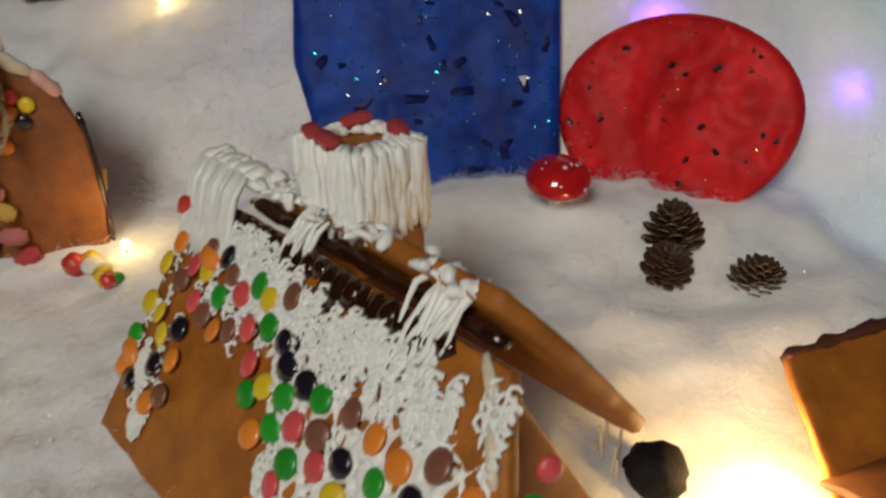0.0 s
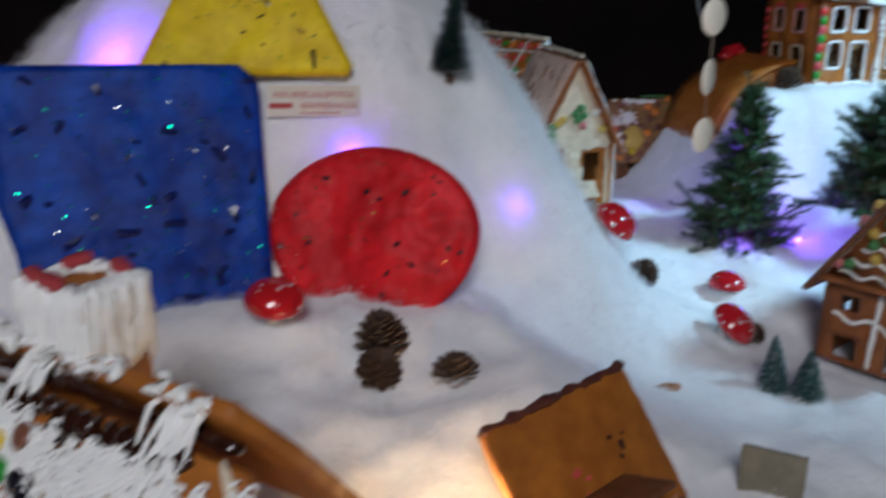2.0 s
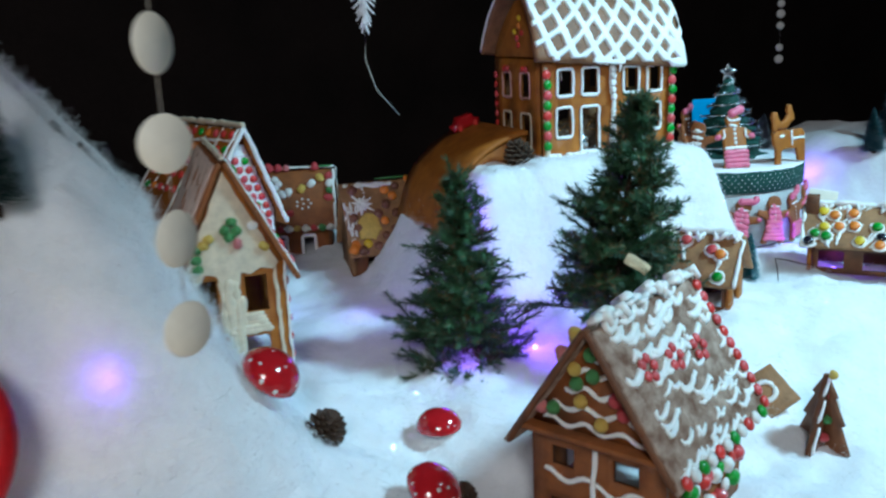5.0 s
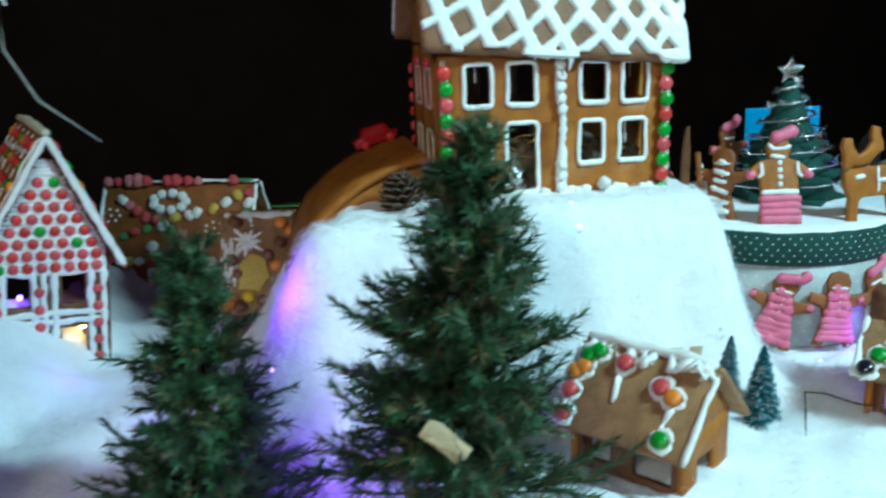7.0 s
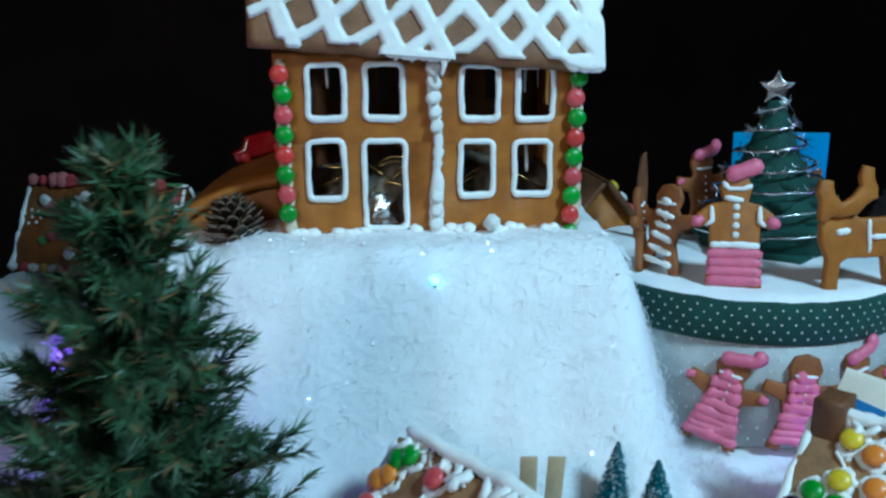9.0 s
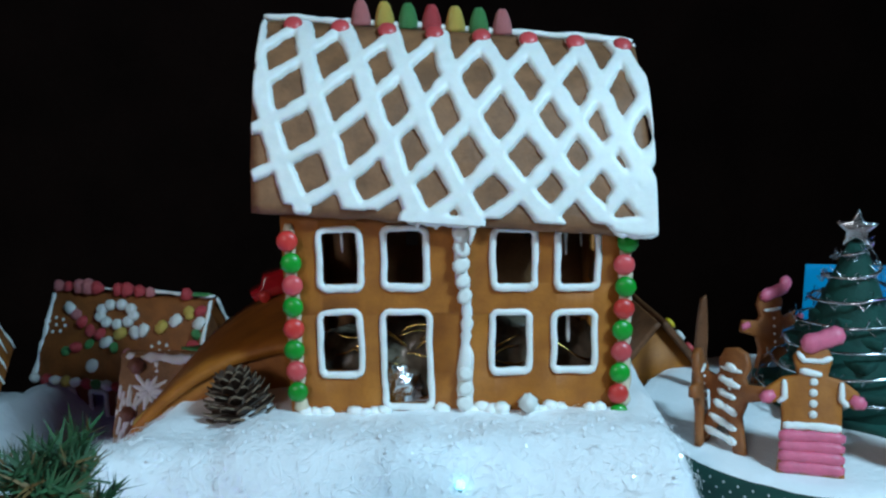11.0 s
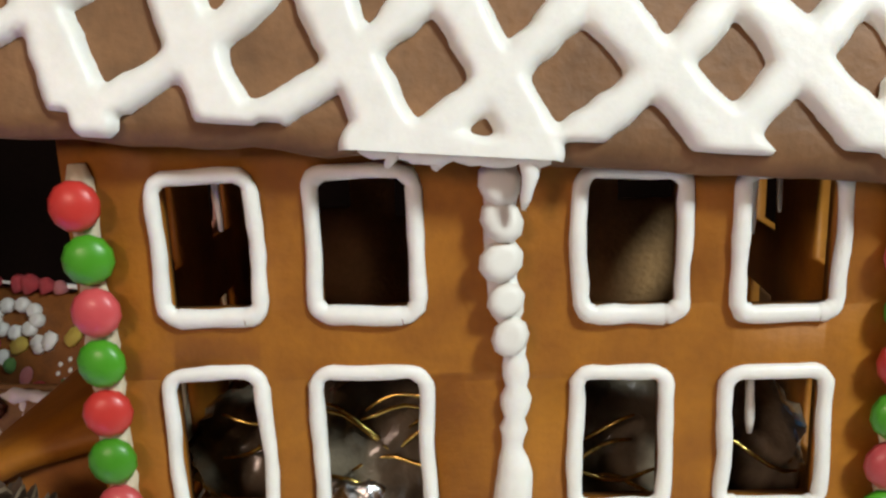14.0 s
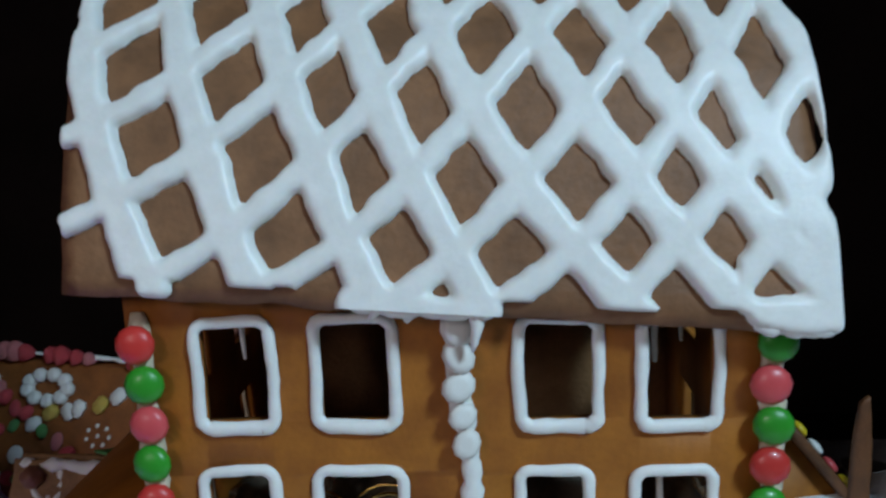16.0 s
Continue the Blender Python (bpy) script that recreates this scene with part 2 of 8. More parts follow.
def rod(bm, pts, r, sides=6, flat=1.0, up=(0, 0, 1), wob=0.0, seed=0.0, mat=0, caps=True):
    """A tube along points; flat squashes it along up."""
    pts = [Vector(p) for p in pts]
    up = Vector(up)
    rings = []
    for i, p in enumerate(pts):
        d = (pts[min(i + 1, len(pts) - 1)] - pts[max(i - 1, 0)])
        d = d.normalized() if d.length > 1e-9 else Vector((1, 0, 0))
        s = d.cross(up)
        s = s.normalized() if s.length > 1e-4 else d.orthogonal().normalized()
        n = s.cross(d).normalized()
        rr = (r[i] if isinstance(r, (list, tuple)) else r)
        rr *= 1 + wob * noise.noise((i * 0.63 + seed * 7.1, seed * 3.3, 1.7))
        end = 0.55 if caps and i in (0, len(pts) - 1) else 1.0
        rings.append([bm.verts.new(p + (s * math.cos(a) + n * (math.sin(a) * flat)) * rr * end) for a in (2 * math.pi * k / sides for k in range(sides))])
    for a, b in zip(rings, rings[1:]):
        for k in range(sides):
            f = bm.faces.new((a[k], a[(k + 1) % sides], b[(k + 1) % sides], b[k]))
            f.material_index = mat
    if caps:
        for ring in (rings[0][::-1], rings[-1]):
            f = bm.faces.new(ring)
            f.material_index = mat


def dense(pts, step):
    """Points along a polyline at a step."""
    out = []
    pts = [Vector(p) for p in pts]
    for a, b in zip(pts, pts[1:]):
        n = max(1, int((b - a).length / step))
        out += [a.lerp(b, i / n) for i in range(n)]
    return out + [pts[-1]]


def jitter(pts, amount, seed, size=60.0):
    return [p + Vector(noise.noise_vector((p.x * size + seed, p.y * size, p.z * size + seed * 2.0))) * amount for p in pts]


def biscuit(poly, t, round_=0.0015, wob=0.0, seed=0.0, mat=0, bm=None, step=0.006):
    """A baked slab: an outline in x, y, given thickness along z, with rounded rims and an uneven edge."""
    bm = bm or bmesh.new()
    loop = dense([(x, y, 0) for x, y in poly] + [(poly[0][0], poly[0][1], 0)], step)[:-1]
    if wob:
        loop = [p + Vector((*noise.noise_vector((p.x * 90 + seed, p.y * 90, seed))[:2], 0)) * wob for p in loop]
    area = sum(a.x * b.y - b.x * a.y for a, b in zip(loop, loop[1:] + loop[:1]))
    if area < 0:
        loop.reverse()
    n = len(loop)
    norms = []
    for i in range(n):
        d = loop[(i + 1) % n] - loop[i - 1]
        norms.append(Vector((d.y, -d.x, 0)).normalized() if d.length > 1e-9 else Vector((0, 0, 0)))
    rings = []
    for z, out in ((0, -round_), (round_, 0), (t - round_, 0), (t - 0.3 * round_, -0.4 * round_), (t, -1.2 * round_)):
        rings.append([bm.verts.new(p + q * out + Vector((0, 0, z))) for p, q in zip(loop, norms)])
    for a, b in zip(rings, rings[1:]):
        for k in range(n):
            bm.faces.new((a[k], a[(k + 1) % n], b[(k + 1) % n], b[k])).material_index = mat
    bm.faces.new(rings[-1]).material_index = mat
    bm.faces.new(rings[0][::-1]).material_index = mat
    return bm


def panel(w, h, holes, t, gable=0.0, mat=0):
    """An upright wall: x across, z up, its outer face at y = 0, thickness inwards; holes are (x0, x1, z0, z1); gable adds a peak."""
    bm = bmesh.new()
    xs = sorted({-w / 2, w / 2, *(v for q in holes for v in q[:2])})
    zs = sorted({0.0, h, *(v for q in holes for v in q[2:])})
    solid = {}
    for i in range(len(xs) - 1):
        for j in range(len(zs) - 1):
            cx, cz = (xs[i] + xs[i + 1]) / 2, (zs[j] + zs[j + 1]) / 2
            solid[i, j] = not any(a < cx < b and c < cz < d for a, b, c, d in holes)
    vert = {}

    def v(x, y, z):
        key = (round(x, 6), round(y, 6), round(z, 6))
        if key not in vert:
            vert[key] = bm.verts.new((x, y, z))
        return vert[key]

    for (i, j), on in solid.items():
        if not on:
            continue
        a, b, c, d = xs[i], xs[i + 1], zs[j], zs[j + 1]
        bm.faces.new((v(a, 0, c), v(b, 0, c), v(b, 0, d), v(a, 0, d)))
        bm.faces.new((v(a, t, d), v(b, t, d), v(b, t, c), v(a, t, c)))
        if not solid.get((i - 1, j)):
            bm.faces.new((v(a, 0, d), v(a, t, d), v(a, t, c), v(a, 0, c)))
        if not solid.get((i + 1, j)):
            bm.faces.new((v(b, 0, c), v(b, t, c), v(b, t, d), v(b, 0, d)))
        if not solid.get((i, j - 1)):
            bm.faces.new((v(a, 0, c), v(a, t, c), v(b, t, c), v(b, 0, c)))
        if not solid.get((i, j + 1)):
            bm.faces.new((v(a, 0, d), v(b, 0, d), v(b, t, d), v(a, t, d)))
    if gable:
        p = [bm.verts.new(q) for q in ((-w / 2, 0, h), (w / 2, 0, h), (0, 0, h + gable), (-w / 2, t, h), (w / 2, t, h), (0, t, h + gable))]
        for q in ((0, 1, 2), (5, 4, 3), (0, 3, 4, 1), (1, 4, 5, 2), (2, 5, 3, 0)):
            bm.faces.new([p[k] for k in q])
    bmesh.ops.recalc_face_normals(bm, faces=bm.faces)
    return bm


def window_ring(bm, x0, x1, z0, z1, r, seed, y=0.0, gap=0.0):
    """A piped line of icing round an opening in an upright wall."""
    q = 0.17 * min(x1 - x0, z1 - z0)
    pts = []
    for cx, cz, a0 in ((x1 - q, z0 + q, -90), (x1 - q, z1 - q, 0), (x0 + q, z1 - q, 90), (x0 + q, z0 + q, 180)):
        pts += [(cx + q * math.cos(radians(a0 + 15 * k)), cz + q * math.sin(radians(a0 + 15 * k))) for k in range(7)]
    pts.append(pts[0])
    line = jitter(dense([(x, y, z) for x, z in pts], 0.004), 0.0010, seed)
    rod(bm, line, [r * (1.25 if p.z < z0 + 0.5 * q else 1.0) for p in line], 8, 0.75, (0, -1, 0), 0.22, seed, caps=False)


_mesh = {}


def sweet_mesh(kind):
    if kind in _mesh:
        return _mesh[kind]
    bm = bmesh.new()
    if kind == "lentil":
        bmesh.ops.create_uvsphere(bm, u_segments=12, v_segments=7, radius=0.5)
        bmesh.ops.scale(bm, vec=(1, 1, 0.5), verts=bm.verts)
    elif kind == "gumdrop":
        rings = [(0.46, 0), (0.5, 0.12), (0.42, 0.5), (0.3, 0.85), (0.16, 1.02)]
        made = [[bm.verts.new((r * math.cos(a), r * math.sin(a), z)) for a in (2 * math.pi * k / 10 for k in range(10))] for r, z in rings]
        for a, b in zip(made, made[1:]):
            for k in range(10):
                bm.faces.new((a[k], a[(k + 1) % 10], b[(k + 1) % 10], b[k]))
        bm.faces.new(made[-1])
        bm.faces.new(made[0][::-1])
    elif kind == "cube":
        bmesh.ops.create_cube(bm, size=0.9)
        bmesh.ops.bevel(bm, geom=bm.edges[:], offset=0.14, segments=2, affect="EDGES")
    elif kind == "pellet":
        bmesh.ops.create_uvsphere(bm, u_segments=10, v_segments=8, radius=0.5)
        for q in bm.verts:
            q.co.z = max(-0.34, min(0.34, q.co.z))
    elif kind == "spot":
        bmesh.ops.create_uvsphere(bm, u_segments=9, v_segments=5, radius=0.5)
        bmesh.ops.scale(bm, vec=(1, 1, 0.25), verts=bm.verts)
    me = bpy.data.meshes.new(kind)
    bm.to_mesh(me)
    bm.free()
    me.shade_smooth()
    _mesh[kind] = me
    return me


def sweet(parent, kind, colour, at, size, normal=(0, 0, 1), table=None, name="candy", stretch=(1, 1, 1)):
    """One sweet, a part of its house, lying on a surface with that normal."""
    mt = (table or SWEETS)[colour]
    key = (kind, mt.name)
    if key not in _mesh:
        me = sweet_mesh(kind).copy()
        me.materials.append(mt)
        _mesh[key] = me
    ob = new(name, _mesh[key])
    ob.parent = parent
    q = Vector(normal).to_track_quat("Z", "Y").to_matrix().to_4x4()
    ob.matrix_local = Matrix.Translation(at) @ q @ pose(0, 0, 0, 0, 0, random.uniform(0, 360)) @ Matrix.Diagonal((size * stretch[0], size * stretch[1], size * stretch[2], 1))
    return ob


# ---- the ground: one sheet of cotton over the boards ----
def step(a, b, x):
    x = min(1.0, max(0.0, (x - a) / (b - a)))
    return x * x * (3 - 2 * x)


SLOPE_Y = (0.58, 0.62, 0.66, 0.70, 0.75, 0.85, 0.92)
SLOPE_F = (0.0, 0.06, 0.27, 0.50, 0.68, 0.95, 1.0)
EDGE_X = (0.45, 0.62, 0.70, 0.95, 1.05, 2.2)
EDGE_Y = (1.02, 1.32, 1.72, 1.72, 1.40, 1.45)
FLANK_X = (-0.5, -0.16, 0.06, 0.33, 0.40, 0.46, 0.535, 0.585, 0.62)
FLANK_Z = (0.42, 0.43, 0.64, 0.69, 0.61, 0.53, 0.42, 0.28, 0.20)


def ground(x, y):
    """Height of the cotton."""
    z = 0.142
    z += 0.065 * (1 - step(0.42, 0.66, x)) * (1 - step(0.5, 0.9, y) * 0.2)                 # near left part
    z += 0.085 * step(0.55, 0.75, y) * (1 - step(0.60, 0.76, x)) * step(0.40, 0.5, x)      # below the gabled house
    z += 0.085 * step(0.93, 1.10, x) * step(0.55, 0.82, y)                                # rise towards the house hill
    z += 0.05 * step(1.05, 1.35, y) * (1 - step(0.9, 1.1, x))                              # far valley
    z += 0.03 * step(0.40, 0.56, y) * (1 - step(0.36, 0.5, x))
    # the steep slope behind, its right flank falling to the valley
    flank = float(np.interp(x - 0.12 * (0.8 - y), FLANK_X, FLANK_Z))
    rise = float(np.interp(y, SLOPE_Y, SLOPE_F))
    z += max(0.0, flank - z) * rise
    # the hill under the big house
    z -= 0.045 * step(0.15, 0.28, x) * (1 - step(0.30, 0.43, y)) * (1 - step(0.45, 0.6, x))
    front = step(0.905, 1.02, y)
    side = step(0.862, 0.985, x + 0.10 * max(0.0, 1.0 - y)) * (1 - step(1.345, 1.41, x))
    crest = 0.412 - 0.065 * step(1.02, 1.10, y) * (1 - step(0.95, 1.01, x))
    back = 1.094 + 0.17 * (1 - step(0.965, 1.0, x)) + 0.45 * min(0.085, max(0.0, x - 1.0)) + 0.19 * step(1.085, 1.12, x)
    z += (crest - z) * front * side * (1 - step(back, back + 0.15, y)) if z < crest else 0
    # cotton pushed up against the coloured shapes
    z += 0.016 * step(0.49, 0.56, y) * (1 - step(0.585, 0.62, y)) * step(-0.05, 0.05, x) * (1 - step(0.40, 0.46, x))
    # far hill beyond the tin
    d = math.hypot((x - 1.93) / 0.34, (y - 1.22) / 0.42)
    z += 0.145 * (1 - step(0.35, 1.0, d))
    far = float(np.interp(x, EDGE_X, EDGE_Y))
    return z + (0.045 - z) * step(far, far + 0.14, y)


def puffed(x, y):
    z = ground(x, y)
    flat = step(0.0, 0.05, abs(y - 1.10) - 0.07) if 1.06 < x < 1.36 else 1.0
    steep = step(0.60, 0.70, y) * (1 - step(0.58, 0.66, x))
    return z + 0.015 * flat * noise.noise((x * 10, y * 10, 0.3)) + 0.014 * steep * noise.noise((x * 15, y * 15, 7.3)) + 0.007 * noise.noise((x * 31, y * 31, 2.3)) * (0.3 + 0.7 * flat) + 0.0022 * noise.noise((x * 80, y * 80, 5.3)) + (0.005 * noise.noise((x * 42, y * 42, 9.1)) if 0.85 < y < 1.05 and x > 0.8 else 0.0)


HEIGHT = []


def build_ground():
    x0, x1, y0, y1, s = -0.95, 2.45, -0.75, 2.05, 0.0095
    nx, ny = int((x1 - x0) / s), int((y1 - y0) / s)
    verts = [(x0 + i * s, y0 + j * s, puffed(x0 + i * s, y0 + j * s)) for j in range(ny + 1) for i in range(nx + 1)]
    faces = [(j * (nx + 1) + i, j * (nx + 1) + i + 1, (j + 1) * (nx + 1) + i + 1, (j + 1) * (nx + 1) + i) for j in range(ny) for i in range(nx)]
    HEIGHT.append((x0, y0, s, np.array([v[2] for v in verts]).reshape(ny + 1, nx + 1)))
    me = bpy.data.meshes.new("ground")
    me.from_pydata(verts, [], faces)
    me.materials.append(COTTON)
    me.shade_smooth()
    return tagged(new("ground", me), "thick white cotton wool laid as snow over hidden hills", "snow", kind="structure")


build_ground()


def plain_box(name, lo, hi, material, label, category="wall"):
    bm = bmesh.new()
    bmesh.ops.create_cube(bm, size=1)
    for v in bm.verts:
        v.co = [lo[k] + (v.co[k] + 0.5) * (hi[k] - lo[k]) for k in range(3)]
    return tagged(part(name, bm, material, smooth=False), label, category, kind="structure")


plain_box("display_board", (-0.95, -0.75, -0.02), (2.45, 2.05, 0.04), BOARD, "raised painted board that carries the snow", "board")
plain_box("floor", (-4, -4, -0.9), (6, 4.5, -0.8), FLOORDARK, "dark floor of the hall", "floor")
plain_box("wall_north", (-4, 4.2, -0.8), (6, 4.5, 3.2), WALLDARK, "black curtain wall behind the display", "wall")
plain_box("wall_south", (-4, -4.3, -0.8), (6, -4, 3.2), WALLDARK, "black curtain wall of the hall", "wall")
plain_box("wall_west", (-4.3, -4, -0.8), (-4, 4.2, 3.2), WALLDARK, "black curtain wall of the hall", "wall")
plain_box("wall_east", (6, -4, -0.8), (6.3, 4.2, 3.2), WALLDARK, "black curtain wall of the hall", "wall")
plain_box("ceiling", (-4, -4, 3.2), (6, 4.5, 3.4), WALLDARK, "dark ceiling of the hall", "ceiling")
for k in range(5):
    plain_box("board_leg", (-0.8 + 0.75 * k, -0.6, -0.8), (-0.74 + 0.75 * k, -0.54, -0.02), BOARD, "square post under the board", "leg")


# ---- houses ----
def roof_slab(parent, a, b, drop, t, material, seed, name="roof", label=""):
    """A roof half: a, b the ridge ends, drop the vector down the slope."""
    a, b, drop = Vector(a), Vector(b), Vector(drop)
    x, y = (b - a).normalized(), drop.normalized()
    z = x.cross(y).normalized()
    if z.z < 0:
        z = -z
    w, s = (b - a).length, drop.length
    ob = part(name, biscuit([(0, 0), (w, 0), (w, s), (0, s)], t, 0.0018, 0.0012, seed), material, parent, label)
    m = axes(a, x, y, z)
    if m.determinant() < 0:
        # keep the frame right-handed: run the outline from the other end
        m = axes(b, -x, y, z)
    ob.matrix_local = m
    return ob, m, w, s


def big_house():
    """The two-storey house on the hill; local origin at the middle of its front wall's foot."""
    W, D, Hh = 0.229, 0.160, 0.150
    h = thing("gingerbread_house", pose(1.2115, 1.063, 0.409), "tall two-storey gingerbread house with white lattice icing on its roof", "gingerbread house", "gingerbread houses")
    # openings, measured along the middle of their icing
    upper = ((-0.0900, -0.0625, 0.0915, 0.1315), (-0.0472, -0.0187, 0.0910, 0.1315), (0.0255, 0.0535, 0.0895, 0.1295), (0.0680, 0.0950, 0.0885, 0.1285))
    lower = ((-0.0920, -0.0645, 0.0300, 0.0745), (0.0242, 0.0497, 0.0300, 0.0730), (0.0660, 0.0938, 0.0300, 0.0715), (-0.0495, -0.0178, 0.0055, 0.0740))
    rings = upper + lower
    holes = [(x0 + 0.0014, x1 - 0.0014, z0 + 0.0014, z1 - 0.0014) for x0, x1, z0, z1 in rings]
    wall_front = part("front_wall", panel(W, Hh, holes, 0.006), DOUGH, h)
    side = [(-0.052, -0.024, 0.088, 0.126), (0.010, 0.040, 0.088, 0.126), (-0.052, -0.024, 0.020, 0.064), (0.010, 0.042, 0.004, 0.064)]
    for sx in (-1, 1):
        ob = part("side_wall", panel(D, Hh, side, 0.006), DOUGH, h)
        ob.matrix_local = pose(sx * W / 2, D / 2 + 0.001, 0, 0, 0, -90 if sx < 0 else 90)
        gable = biscuit([(0.002, 0.1505), (0.159, 0.1505), (0.157, 0.166), (0.139, 0.192), (0.114, 0.216), (0.089, 0.234), (0.066, 0.246), (0.038, 0.224), (0.018, 0.194), (0.007, 0.166)], 0.006, 0.001)
        ob = part("gable_wall", gable, DOUGH, h)
        ob.matrix_local = axes((sx * W / 2 - (0.006 if sx > 0 else 0), 0.001, -0.004), (0, 1, 0), (0, 0, 1), (1, 0, 0))
    back = [(-0.085, -0.06, 0.09, 0.128), (-0.028, -0.004, 0.085, 0.118), (0.030, 0.040, 0.085, 0.128), (0.06, 0.085, 0.09, 0.128), (-0.02, 0.01, 0.004, 0.06)]
    # paler dough than the other walls: stands in for light inside the rooms
    ob = part("back_wall", panel(W - 0.012, Hh, back, 0.006), DOUGH_PALE, h)
    ob.matrix_local = pose(0, D, 0, 0, 0, 180)
    part("floor_slab", biscuit([(-W / 2 + .007, 0.007), (W / 2 - .007, 0.007), (W / 2 - .007, D - .007), (-W / 2 + .007, D - .007)], 0.004), DOUGH, h)
    # roof: steeper towards the eave, and sunk towards its far end
    ry, rz, sag = 0.066, 0.252, 0.085
    x0, x1 = -0.1305, 0.1290
    prof = [Vector((0, y, z)) for y, z in ((0.066, 0.252), (0.052, 0.242), (0.038, 0.230), (0.026, 0.216), (0.016, 0.200), (0.009, 0.184), (0.003, 0.168), (-0.002, 0.150), (-0.0065, 0.1335))]
    arc = [0.0]
    for p, q in zip(prof, prof[1:]):
        arc.append(arc[-1] + (q - p).length)
    S = arc[-1]
    behind = [Vector((0, y, z)) for y, z in ((0.067, 0.252), (0.091, 0.240), (0.116, 0.222), (0.141, 0.198), (0.161, 0.170), (0.176, 0.142))]

    def behind_at(f):
        k = min(len(behind) - 2, int(f * (len(behind) - 1)))
        d = (behind[k + 1] - behind[k]).normalized()
        return behind[k].lerp(behind[k + 1], f * (len(behind) - 1) - k), Vector((0, -d.z, d.y))

    def roof_at(v):
        k = 0
        while k < len(arc) - 2 and arc[k + 1] < v:
            k += 1
        p = prof[k].lerp(prof[k + 1], (v - arc[k]) / (arc[k + 1] - arc[k]))
        d = (prof[k + 1] - prof[k]).normalized()
        return p, Vector((0, d.z, -d.y))

    def over_roof(u, v, lift):
        p, q = roof_at(min(S, max(0.0, v)))
        return Vector((u, p.y, p.z - sag * u)) + q * lift

    for mirror in (1, -1):
        bm = bmesh.new()
        rows = []
        for j in range(25):
            p, n_ = roof_at(S * j / 24) if mirror > 0 else behind_at(j / 24)
            y = p.y
            row = []
            for i in range(41):
                u = x0 + (x1 - x0) * i / 40
                wob = 0.0012 * noise.noise((u * 60, j * 0.7, mirror * 3.0))
                rim = 0.0025 if i in (0, 40) or j == 24 else 0.0
                base = Vector((u + (0.001 * noise.noise((j * 0.5, mirror, i)) if i in (0, 40) else 0), y, p.z - sag * u + (0.0015 * noise.noise((i * 0.4, 5, mirror)) if j == 24 else 0)))
                row.append((bm.verts.new(base + n_ * (0.007 - rim + wob)), bm.verts.new(base)))
            rows.append(row)
        for a, b in zip(rows, rows[1:]):
            for i in range(40):
                bm.faces.new((a[i][0], b[i][0], b[i + 1][0], a[i + 1][0]))
                bm.faces.new((a[i][1], a[i + 1][1], b[i + 1][1], b[i][1]))
        for a, b in zip(rows, rows[1:]):
            bm.faces.new((a[0][0], a[0][1], b[0][1], b[0][0]))
            bm.faces.new((a[40][0], b[40][0], b[40][1], a[40][1]))
        for i in range(40):
            bm.faces.new((rows[24][i][0], rows[24][i][1], rows[24][i + 1][1], rows[24][i + 1][0]))
            bm.faces.new((rows[0][i][0], rows[0][i + 1][0], rows[0][i + 1][1], rows[0][i][1]))
        bmesh.ops.recalc_face_normals(bm, faces=bm.faces)
        part("roof", bm, DOUGH_ROOF, h, "baked brown roof half")

    # lattice of soft piped icing that has run together: steep runs over flatter ones
    # steep: where each stands at the ridge, half way down and at the eave
    steep = ((-0.1330, -0.1220, -0.0970), (-0.1010, -0.0872, -0.0612), (-0.0745, -0.0502, -0.0215), (-0.0419, -0.0201, 0.0158), (-0.0081, 0.0121, 0.0679),
             (0.0214, 0.0501, 0.1050), (0.0535, 0.0808, 0.1440), (0.0866, 0.1069, 0.1461), (0.1127, 0.1362, 0.1598))
    # flat: its ends and middle, across and down the roof
    flat = (((-0.129, 0.035), (-0.117, 0.0223), (-0.1050, 0.0080)), ((-0.131, 0.0628), (-0.0996, 0.0380), (-0.0735, 0.0060)),
            ((-0.131, 0.0900), (-0.0867, 0.0631), (-0.0391, 0.0100)), ((-0.1310, 0.1205), (-0.0673, 0.0799), (-0.0073, 0.0080)),
            ((-0.1130, 0.1440), (-0.0372, 0.0884), (0.0247, 0.0090)), ((-0.0660, 0.1420), (-0.0004, 0.0889), (0.0558, 0.0100)),
            ((-0.0200, 0.1431), (0.0362, 0.0884), (0.0890, 0.0100)), ((0.0145, 0.1421), (0.0704, 0.0892), (0.1186, 0.0120)),
            ((0.0587, 0.1366), (0.0960, 0.0956), (0.1305, 0.0490)), ((0.1000, 0.1260), (0.1175, 0.1045), (0.1310, 0.0880)))
    bends = []
    for (ua, va), (ub, vb), (uc, vc) in flat:
        k1, k2 = (vb - va) / (ub - ua), (vc - vb) / (uc - ub)
        bends.append((ua, va, ub, k1, (k2 - k1) / (uc - ua), uc))
    # smears along the eave: from, to, how far down, half width
    smears = ((-0.030, 0.016, 0.1415, 0.0060), (0.104, 0.128, 0.1375, 0.0062), (-0.100, -0.095, 0.1395, 0.0035), (0.118, 0.1315, 0.1245, 0.0036))

